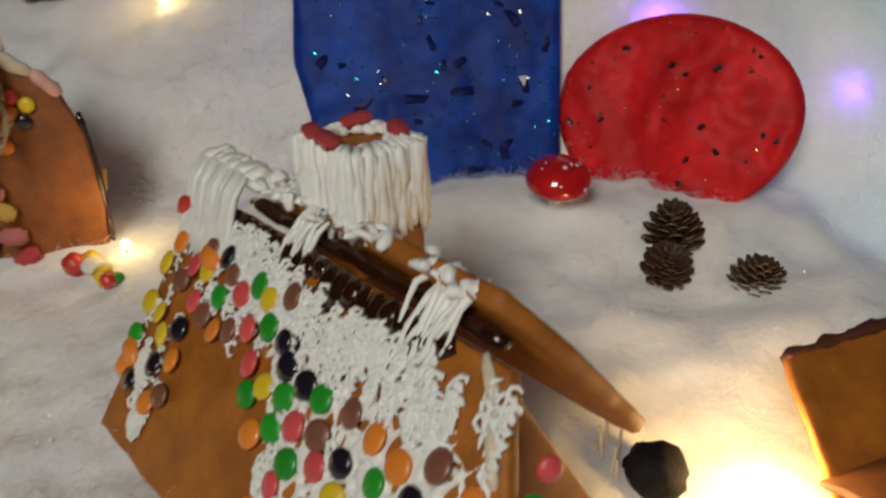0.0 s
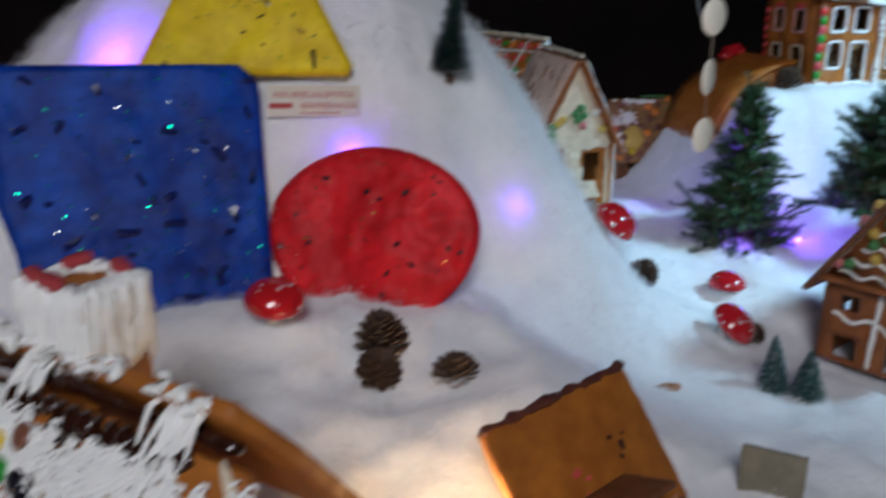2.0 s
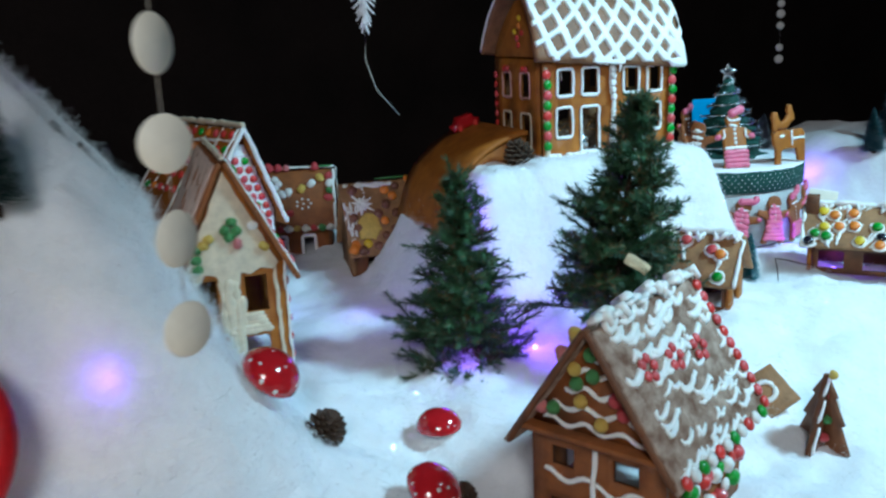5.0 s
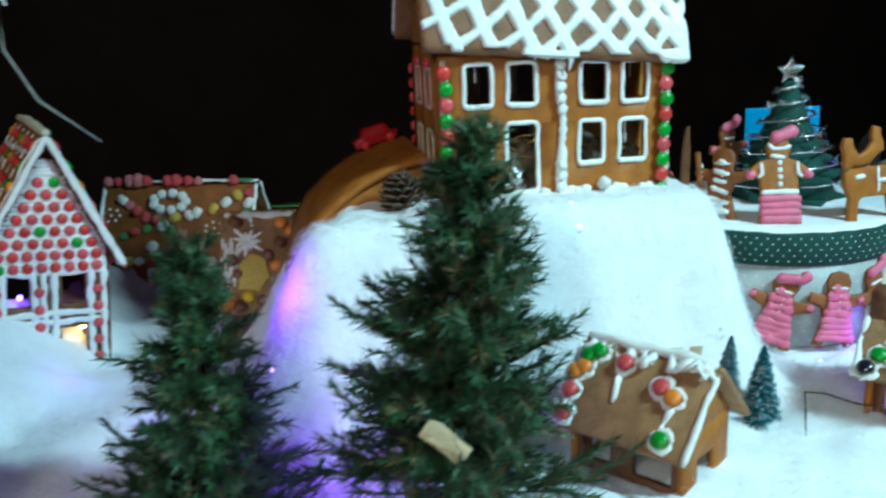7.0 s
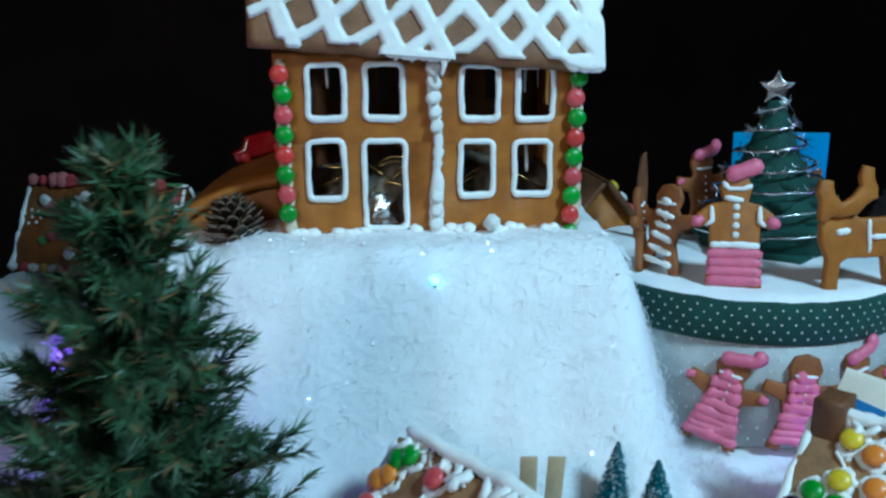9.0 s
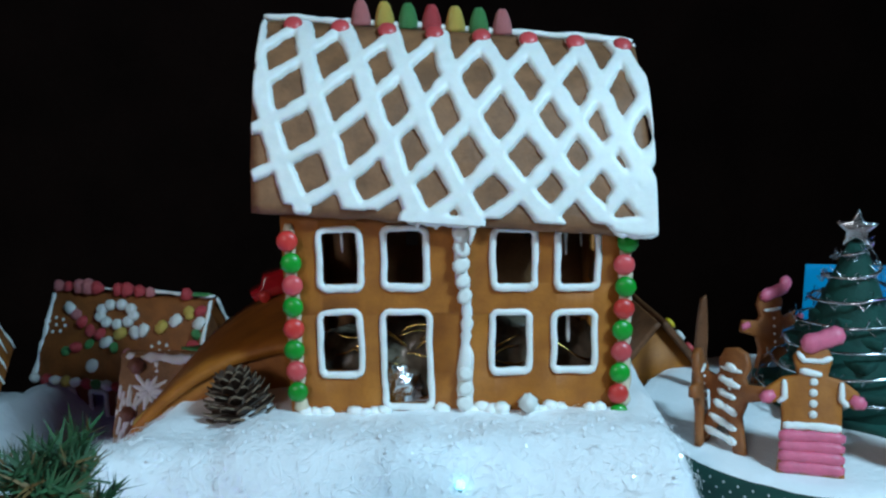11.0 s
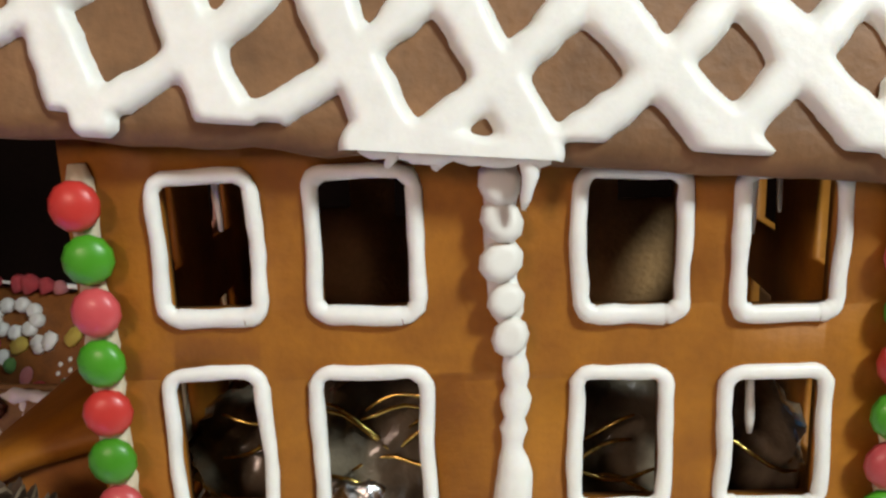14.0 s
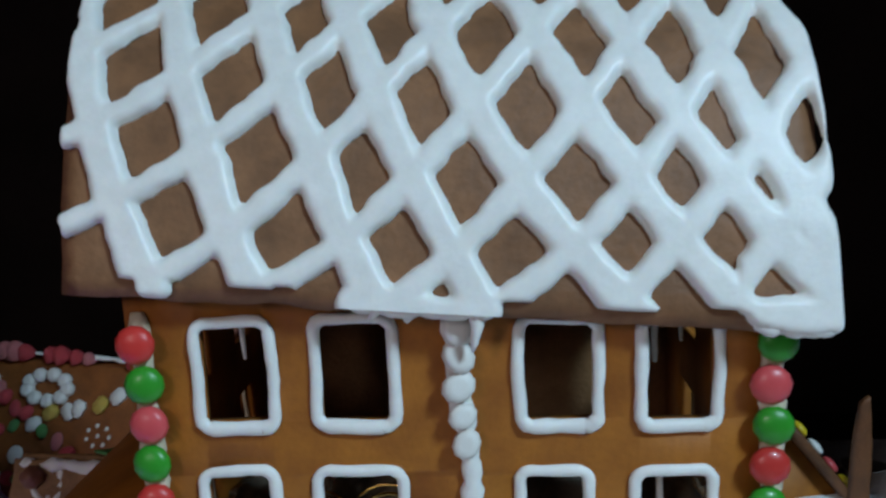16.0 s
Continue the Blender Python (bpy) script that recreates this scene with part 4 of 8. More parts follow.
    for x0, x1, b0, b1, count in zones:
        made = 0
        for _ in range(2500):
            if made >= count:
                break
            a, b = rnd.uniform(x0, x1), rnd.uniform(b0, b1)
            if a > 0.300 + 0.50 * b or a > 0.062 and b > 0.072 and a < 0.13 + 0.95 * (b - 0.075):
                continue
            if all((a - p) ** 2 + (b - q) ** 2 > 0.0152 ** 2 for p, q in spots):
                spots.append((a, b))
                made += 1
    colours = ["orange", "yellow", "brown", "pink", "green", "black", "orange", "brown", "yellow", "pink", "orange", "green"]
    for i, (a, b) in enumerate(spots):
        sweet(h, "lentil", rnd.choice(colours), on(a, b, 0.004), rnd.uniform(0.0158, 0.0180) * (0.88 if a > 0.31 else 1.0), n + Vector((rnd.uniform(-.2, .2), rnd.uniform(-.2, .2), 0)), stretch=(1, 1, 0.62))
    for a, b, c in ((0.002, 0.012, "red"), (0.010, 0.12, "orange"), (0.055, 0.035, "orange")):
        sweet(h, "cube", c, on(a, b, 0.004), 0.017, n, None, "fruit_chew", (1.3, 0.8, 0.6))
    sweet(h, "cube", "pink", on(0.225, 0.165, 0.004), 0.022, n, JELLY, "fruit_chew", (1.4, 0.8, 0.5))
    for i in range(7):
        sweet(h, "lentil", ("pink", "green", "brown", "pink", "orange", "green", "red")[i], (0.332, -0.010 - i * 0.010, 0.118 - i * 0.0155), 0.013, (1, -0.3, 0.3))
    # chimney wrapped in icing, red jelly on its rim
    c = part("chimney", biscuit([(-0.026, -0.022), (0.026, -0.022), (0.026, 0.022), (-0.026, 0.022)], 0.072, 0.003, 0.002, 2), DOUGH, h)
    c.matrix_local = pose(0.137, 0.033, 0.137)
    bm = bmesh.new()
    for side in range(4):
        for i in range(13):
            s = -0.026 + i * 0.0043
            dx, dy = ((s, -0.025), (0.029, s * 0.85), (-s, 0.025), (-0.029, -s * 0.85))[side]
            ln = 0.048 + 0.016 * noise.noise((i * 0.8, side * 3.0, 2))
            p = Vector((0.137 + dx, 0.033 + dy, 0.212))
            rod(bm, jitter(dense([p + Vector((-dx * 0.25, -dy * 0.25, 0.003)), p, p - Vector((0, 0, ln * 0.6)), p - Vector((-dx * .05, -dy * .05, ln))], 0.008), 0.003, i + side * 9), rv.uniform(0.0026, 0.0044), 7, 1, (dx, dy, 0), 0.4, i + side)
    for i in range(16):
        a = i / 16 * 6.283
        rod(bm, jitter(dense([(0.137 + 0.02 * math.cos(a), 0.033 + 0.017 * math.sin(a), 0.212), (0.137 + 0.027 * math.cos(a + .5), 0.033 + 0.023 * math.sin(a + .5), 0.213)], 0.004), 0.003, i), 0.0048, 7, 0.8, up, 0.4, i)
    bmesh.ops.translate(bm, vec=(-0.137, -0.033, -0.137), verts=bm.verts)
    part_each("icing", bm, ICING, c, "dripping white icing")
    for dx, dy in ((-0.016, -0.020), (0.002, -0.022), (-0.02, 0.012), (0.014, 0.018)):
        ob = sweet(h, "cube", "red", (0.137 + dx, 0.033 + dy, 0.217), 0.016, (0.1, -0.2, 1), JELLY, "fruit_chew", (1.3, 0.7, 0.5))
    return h


big_house()
candy_house()


# ---- the three shapes on the slope ----
def crease(x, y, seed, amp, size):
    p = Vector((x * size, y * size, seed))
    return amp * (1.4 * abs(noise.noise(p)) + 0.8 * abs(noise.noise(p * 2.3 + Vector((3, 1, 0)))) + 0.25 * noise.noise(p * 6))


def crumpled(poly, t, seed, amp, size):
    """A thick shape with a creased front: outline filled by a grid, front towards +z."""
    bm = bmesh.new()
    s = 0.0052
    xs, ys = [p[0] for p in poly], [p[1] for p in poly]

    def inside(x, y):
        c = False
        for (a, b), (d, e) in zip(poly, poly[1:] + poly[:1]):
            if (b > y) != (e > y) and x < (d - a) * (y - b) / (e - b) + a:
                c = not c
        return c

    def nearest(x, y):
        best = None
        for (a, b), (d, e) in zip(poly, poly[1:] + poly[:1]):
            k = max(0.0, min(1.0, ((x - a) * (d - a) + (y - b) * (e - b)) / max(1e-9, (d - a) ** 2 + (e - b) ** 2)))
            q = (a + k * (d - a), b + k * (e - b))
            far = (q[0] - x) ** 2 + (q[1] - y) ** 2
            if best is None or far < best[0]:
                best = (far, q)
        return best[1]

    nx, ny = int((max(xs) - min(xs)) / s) + 2, int((max(ys) - min(ys)) / s) + 2
    top, low = {}, {}
    for i in range(nx + 1):
        for j in range(ny + 1):
            x, y = min(xs) + (i - 0.5) * s, min(ys) + (j - 0.5) * s
            top[i, j] = (x, y, t + crease(x, y, seed, amp, size))
    cells = {(i, j) for i in range(nx) for j in range(ny) if inside(min(xs) + i * s, min(ys) + j * s)}
    vt, vb = {}, {}

    def get(d, k, z=None):
        if k not in d:
            p = top[k]
            rim = sum(((k[0] + a, k[1] + b) in cells) for a in (-1, 0) for b in (-1, 0))
            x, y = p[0], p[1]
            if rim < 4:
                x, y = nearest(x, y)
            d[k] = bm.verts.new((x, y, 0 if z is not None else (p[2] if rim == 4 else t * 0.62)))
        return d[k]

    for i, j in cells:
        q = ((i, j), (i + 1, j), (i + 1, j + 1), (i, j + 1))
        bm.faces.new([get(vt, k) for k in q])
        bm.faces.new([get(vb, k, 0) for k in reversed(q)])
        for (a, b), (c, d) in (((0, 0), (1, 0)), ((1, 0), (1, 1)), ((1, 1), (0, 1)), ((0, 1), (0, 0))):
            side = {((0, 0), (1, 0)): (0, -1), ((1, 0), (1, 1)): (1, 0), ((1, 1), (0, 1)): (0, 1), ((0, 1), (0, 0)): (-1, 0)}[(a, b), (c, d)]
            if (i + side[0], j + side[1]) not in cells:
                bm.faces.new([get(vb, (i + a, j + b), 0), get(vb, (i + c, j + d), 0), get(vt, (i + c, j + d)), get(vt, (i + a, j + b))])
    bmesh.ops.smooth_vert(bm, verts=[v for v in vt.values()], factor=0.25, use_axis_x=True, use_axis_y=True, use_axis_z=True)
    return bm


def flecks(parent, name, poly_box, form, count, size, material, seed, keep=None, label="", long_=1.0):
    rnd = random.Random(seed)
    bm = bmesh.new()
    for _ in range(count):
        x, y = rnd.uniform(poly_box[0], poly_box[1]), rnd.uniform(poly_box[2], poly_box[3])
        if keep and not keep(x, y):
            continue
        s, a = size * rnd.uniform(0.5, 1.4), rnd.uniform(0, 6.28)
        t = form[0] + crease(x, y, *form[1:]) + 0.0014
        tilt = Euler((rnd.uniform(-.5, .5), rnd.uniform(-.5, .5), a)).to_matrix()
        vs = [bm.verts.new(Vector((x, y, t - 0.002 + rnd.uniform(0.0, 0.0016))) + tilt @ Vector(q)) for q in ((-s * long_, -s * .6, 0), (s * long_, -s * .6, 0), (s * long_, s * .6, 0), (-s * long_, s * .6, 0), (0, 0, s * 0.4))]
        for k in range(4):
            bm.faces.new((vs[k], vs[(k + 1) % 4], vs[4]))
        bm.faces.new((vs[3], vs[2], vs[1], vs[0]))
    if count < 61:
        return part_each(name, bm, material, parent, label, smooth=False)
    return tagged(part(name, bm, material, parent, label, smooth=False), kind="stuff")


# blue: local x along its foot, y up its face
def upright(o, foot, lean):
    """A frame for a shape that leans back on the slope: foot direction and the degrees it leans from upright."""
    x = Vector(foot).normalized()
    back = Vector((0, 0, 1)).cross(x)
    y = (Vector((0, 0, 1)) * math.cos(radians(lean)) + back * math.sin(radians(lean))).normalized()
    return axes(o, x, y, x.cross(y))


blue = thing("blue_square", upright((-0.106, 0.585, 0.235), (0.285, 0.028, 0), 20), "large crumpled glossy blue square with glitter leaning on the snow slope", "icing shape", "coloured icing shapes")
part("slab", crumpled([(0.055, 0.0), (0.283, 0.0), (0.286, 0.255), (0.266, 0.275), (0.018, 0.28), (0.014, 0.14), (0.030, 0.085), (0.038, 0.03)], 0.012, 1.5, 0.004, 13), FOIL_BLUE, blue)
flecks(blue, "glitter", (0.03, 0.28, 0.02, 0.265), (0.012, 1.5, 0.004, 13), 150, 0.0016, SPECK_GREEN, 3, None, "green glitter")
flecks(blue, "silver_glitter", (0.03, 0.28, 0.02, 0.265), (0.012, 1.5, 0.004, 13), 110, 0.0013, SILVER, 4, None, "silver glitter")
flecks(blue, "dark_patch", (0.04, 0.28, 0.02, 0.265), (0.012, 1.5, 0.004, 13), 34, 0.006, SPECK_BLUE, 5, None, "dark blue patches", 1.5)
red = thing("red_disc", upright((0.273, 0.587, 0.236), (0.205, -0.075, 0), 24), "large crumpled glossy red disc half sunk in the snow slope", "icing shape", "coloured icing shapes")
part("slab", crumpled([(0.118 * math.cos(a) * (1 + 0.02 * math.sin(3 * a)), 0.088 + 0.098 * math.sin(a)) for a in (2 * math.pi * k / 40 for k in range(40))], 0.012, 7.5, 0.0095, 14), FOIL_RED, red)
flecks(red, "dark_speck", (-0.11, 0.11, -0.02, 0.19), (0.012, 7.5, 0.0095, 14), 46, 0.0032, SPECK_DARK, 6, lambda x, y: x * x + (y - .085) ** 2 < .010, "dark specks")
flecks(red, "glitter", (-0.11, 0.11, -0.02, 0.19), (0.012, 7.5, 0.0095, 14), 90, 0.0014, SPECK_GOLD, 7, lambda x, y: x * x + (y - .085) ** 2 < .010, "gold glitter")
yellow = thing("yellow_triangle", upright((0.158, 0.712, 0.480), (0.207, -0.03, 0), 22), "crumpled yellow triangle with stars and dashes on the snow slope", "icing shape", "coloured icing shapes")
part("slab", crumpled([(-0.112, 0.0), (0.112, 0.0), (0.118, 0.012), (0.012, 0.225), (-0.012, 0.225), (-0.118, 0.012)], 0.011, 3.5, 0.0034, 16), FOIL_YELLOW, yellow)
inside_yellow = lambda x, y: abs(x) < 0.098 - 0.47 * y
flecks(yellow, "dark_dash", (-0.1, 0.1, 0.01, 0.2), (0.011, 3.5, 0.0034, 16), 20, 0.0035, SPECK_DARK, 8, inside_yellow, "dark dashes", 2.2)
flecks(yellow, "gold_patch", (-0.1, 0.1, 0.01, 0.2), (0.011, 3.5, 0.0034, 16), 14, 0.003, SPECK_GOLD, 9, inside_yellow, "gold patches")
flecks(yellow, "glitter", (-0.1, 0.1, 0.01, 0.2), (0.011, 3.5, 0.0034, 16), 50, 0.0014, SPECK_GREEN, 10, inside_yellow, "green glitter")


def words(text, size, material, parent, m, name="lettering", label=""):
    c = bpy.data.curves.new(name, "FONT")
    c.body, c.size, c.align_x, c.align_y, c.extrude = text, size, "CENTER", "CENTER", 0.0002
    ob = new(name, c)
    dg = bpy.context.evaluated_depsgraph_get()
    me = bpy.data.meshes.new_from_object(ob.evaluated_get(dg))
    bpy.data.objects.remove(ob)
    me.materials.clear()
    me.materials.append(material)
    ob = new(name, me)
    ob.parent = parent
    ob.matrix_local = m
    return tagged(ob, label) if label else ob


def bar(w, h, material, parent, m, name="printed_bar"):
    ob = part(name, biscuit([(-w / 2, -h / 2), (w / 2, -h / 2), (w / 2, h / 2), (-w / 2, h / 2)], 0.0004, 0.0001), material, parent, smooth=False)
    ob.matrix_local = m
    return ob


sign = thing("name_sign", upright((0.230, 0.690, 0.437), (0.101, -0.002, -0.003), 24), "cream card sign with red lettering in a clear sleeve", "sign")
plate = part("card", biscuit([(-0.052, 0), (0.052, 0), (0.052, 0.036), (-0.052, 0.036)], 0.0012, 0.0003), CARD, sign)
words("HAUKEDALSMYRA", 0.0108, INK_RED, plate, Matrix.Translation((0.0, 0.025, 0.0014)))
bar(0.026, 0.0062, INK_RED, plate, Matrix.Translation((-0.037, 0.0125, 0.0013)))
words("-BARNEHAGE", 0.0108, INK_RED, plate, Matrix.Translation((0.0145, 0.0125, 0.0014)))
bar(0.045, 0.0012, INK_RED, plate, Matrix.Translation((0.006, 0.0045, 0.0013)))


# ---- the other houses ----
def ginger_house(name, m, W, D, Hh, gable, label, dough=None, roof=None, front=(), sides=(), over=0.012, t=0.006, roof_t=0.006, group="gingerbread houses", back=()):
    """A gabled house: origin at the middle of its front foot, x across the front, y inwards."""
    h = thing(name, m, label, "gingerbread house", group)
    dough, roof = dough or DOUGH, roof or DOUGH_ROOF
    part("front_wall", panel(W, Hh, list(front), t, gable), dough, h)
    ob = part("back_wall", panel(W, Hh, list(back), t, gable), dough, h)
    ob.matrix_local = pose(0, D, 0, 0, 0, 180)
    for sx in (-1, 1):
        ob = part("side_wall", panel(D - 2 * t - 0.001, Hh, list(sides), t), dough, h)
        ob.matrix_local = pose(sx * W / 2, D / 2, 0, 0, 0, -90 if sx < 0 else 90)
    rise = gable / (W / 2)
    ex = W / 2 + over
    faces = {}
    for sx in (-1, 1):
        drop = Vector((sx * ex, 0, -rise * ex))
        n = Vector((sx * rise, 0, 1)).normalized()
        top = Vector((0, 0, Hh + gable + 0.001))
        roof_slab(h, top + Vector((0, -over, 0)), top + Vector((0, D + over, 0)), drop, roof_t, roof, sx * 3 + W * 100)
        dn, L = drop.normalized(), drop.length
        faces[sx] = (lambda v, s, lift=0.0, top=top, dn=dn, n=n: top + Vector((0, v, 0)) + dn * s + n * (roof_t + lift), n, L)
    return h, faces


def ridge_line(h, y0, y1, z, r=0.0035, mat=None, seed=1):
    bm = bmesh.new()
    rod(bm, jitter(dense([(0, y0, z), (0, y1, z)], 0.005), 0.002, seed), r, 7, 0.9, (0, 0, 1), 0.45, seed)
    part("ridge_icing", bm, mat or ICING, h)


def rake_lines(h, W, Hh, gable, y, r=0.0022, mat=None, over=0.012, t=0.006):
    bm = bmesh.new()
    rise = gable / (W / 2)
    ex = W / 2 + over
    for sx in (-1, 1):
        rod(bm, jitter(dense([(0, y, Hh + gable + t), (sx * ex, y, Hh + gable + t - rise * ex)], 0.005), 0.0012, sx + y * 50), r, 6, 0.9, (0, -1, 0), 0.35, sx)
    part("rake_trim" if mat == DOUGH_DARK else "rake_icing", bm, mat or ICING, h)


def wavy(bm, x0, x1, z, amp, r, seed, y=-0.001, waves=3):
    pts = [(x0 + (x1 - x0) * j / 24, y, z + amp * math.sin(j / 24 * waves * 6.28 + seed)) for j in range(25)]
    rod(bm, jitter([Vector(p) for p in pts], 0.001, seed), r, 6, 0.8, (0, -1, 0), 0.35, seed)


def frame_at(x, y, z, ux, uy):
    """A pose whose x axis runs along (ux, uy)."""
    return pose(x, y, z, 0, 0, math.degrees(math.atan2(uy, ux)))


# the pale gabled house below the slope
def gable_house():
    W, D, Hh, G = 0.112, 0.19, 0.134, 0.112
    fr = [(-0.050, -0.022, 0.002, 0.050), (0.004, 0.034, 0.002, 0.052), (-0.044, -0.018, 0.080, 0.121), (0.012, 0.036, 0.080, 0.121)]
    sd = [(-0.06, -0.035, 0.05, 0.09), (0.03, 0.055, 0.05, 0.09)]
    h, f = ginger_house("gabled_house", frame_at(0.597, 0.846, 0.232, 1, -0.03), W, D, Hh, G, "narrow gingerbread house with a white iced gable and open ground floor", DOUGH, DOUGH_RED, fr, sd, 0.011)
    # smooth icing over the gable, its lower edge run down in drips
    low = [(0.050, 0.134), (0.044, 0.126), (0.030, 0.130), (0.020, 0.123), (0.010, 0.127), (0.004, 0.108), (-0.006, 0.100), (-0.012, 0.112), (-0.018, 0.126), (-0.030, 0.129), (-0.040, 0.112), (-0.046, 0.128), (-0.051, 0.133)]
    bm = biscuit([(0, Hh + G - 0.006)] + low[::-1], 0.0034, 0.0012, 0.0016, 4, step=0.004)
    part("gable_icing", bm, ICING_CREAM, h, "smooth smeared cream-white icing").matrix_local = pose(0, 0.0005, 0, 90)
    bm = bmesh.new()
    for i, (x, z0, z1, r) in enumerate(((-0.006, 0.012, 0.122, 0.0062), (0.001, 0.030, 0.120, 0.0055), (-0.014, 0.058, 0.120, 0.0040), (0.006, 0.058, 0.100, 0.0048), (0.046, 0.004, 0.128, 0.0024), (-0.050, 0.030, 0.120, 0.0030))):
        rod(bm, jitter(dense([(x, -0.001, z1), (x + 0.002, -0.001, z0)], 0.005), 0.0022, x * 90 + 4), r, 7, 0.5, (0, -1, 0), 0.5, i)
    for i in range(5):
        z = 0.058 + i * 0.0048
        rod(bm, jitter(dense([(-0.012, -0.001, z), (0.038 - 0.002 * i, -0.001, z + 0.001)], 0.005), 0.002, i + 3.0), 0.0040, 7, 0.45, (0, -1, 0), 0.5, i)
    part_each("drip_icing", bm, ICING_CREAM, h, "runs of cream-white icing")
    for x, z, c, k in ((0.004, 0.184, "green", 1), (-0.004, 0.176, "green", 1), (0.008, 0.174, "green", 1), (0.0, 0.168, "green", 1), (0.008, 0.160, "pink", 1), (-0.022, 0.168, "yellow", 1), (-0.028, 0.162, "yellow", 1), (0.036, 0.154, "yellow", 1), (0.026, 0.178, "white", 0), (-0.036, 0.158, "green", 1), (-0.037, 0.147, "green", 1), (-0.036, 0.136, "green", 1)):
        sweet(h, "cube" if k else "lentil", c, (x, -0.004, z), 0.0125, (0, -1, 0.1), JELLY if k else None, "jelly_sweet", (1, 0.8, 0.6))
    # left roof: a coat of icing with bare streaks; right roof: lattice with sweets
    for sx in (-1, 1):
        g, n, L = f[sx]
        bm = bmesh.new()
        if sx < 0:
            a, b = g(0, 0.003), g(0, L - 0.003)
            ob = part("roof_icing", biscuit([(-0.008, 0.003), (D + 0.008, 0.003), (D + 0.009, L - 0.004), (D * 0.7, L - 0.001), (D * 0.4, L - 0.006), (-0.008, L - 0.003)], 0.0022, 0.0008, 0.0020, 7), ICING_BLUSH_PALE, h, "pale coat of icing")
            ob.matrix_local = axes(g(0, 0), (0, 1, 0), (b - a).normalized(), n)
            for i, (v, s0, ln) in enumerate(((0.020, 0.012, 0.050), (0.048, 0.030, 0.040), (0.060, 0.006, 0.030), (0.095, 0.016, 0.060), (0.120, 0.050, 0.040), (0.150, 0.010, 0.045))):
                rod(bm, jitter([g(v + 0.003 * math.sin(q * 1.1 + i), min(L - 0.001, s0 + ln * q / 6), 0.0016) for q in range(7)], 0.002, i), 0.0042, 7, 0.25, n, 0.6, i)
            part_each("bare_streak", bm, DOUGH_RED, h, "bare brown streak")
        else:
            for i in range(8):
                v = -0.006 + i * 0.029
                rod(bm, jitter(dense([g(v, 0.002), g(v + 0.006, L - 0.002)], 0.006), 0.002, i), 0.0040, 6, 0.6, n, 0.5, i)
            for i in range(7):
                s = 0.006 + i * (L - 0.01) / 6.2
                rod(bm, jitter(dense([g(-0.008, s), g(D + 0.008, s)], 0.006), 0.003, i + 9), 0.0038, 6, 0.6, n, 0.4, i)
            part_each("roof_icing", bm, ICING, h, "white lattice icing")
            for i in range(8):
                for j in range(6):
                    c = "green" if (i * 2 + j * 3) % 7 == 0 else ("red", "pink")[(i + j) % 2]
                    sweet(h, "lentil", c, g(0.002 + i * 0.0265 + 0.006 * (j % 2), 0.012 + j * (L - 0.018) / 5.5, 0.002), 0.012, n)
    bm = bmesh.new()
    rnd = random.Random(4)
    for i in range(16):
        y, z = rnd.uniform(0.04, 0.17), rnd.uniform(0.03, 0.12)
        rod(bm, jitter(dense([(W / 2 + 0.002, y, z), (W / 2 + 0.002, y + 0.004, z - 0.03)], 0.006), 0.003, i), 0.004, 6, 0.5, (1, 0, 0), 0.5, i)
    for y in (0.002, D - 0.002):
        rod(bm, jitter(dense([(W / 2 + 0.001, y, 0.004), (W / 2 + 0.001, y, Hh)], 0.006), 0.002, y * 30), 0.003, 6, 0.6, (1, 0, 0), 0.4, y)
    part_each("side_icing", bm, ICING, h)
    for i in range(5):
        sweet(h, "lentil", "red", (W / 2 + 0.003, 0.012, 0.02 + i * 0.022), 0.012, (1, 0, 0))
    ridge_line(h, -0.012, D + 0.012, Hh + G + 0.008, 0.003, ICING_CREAM)


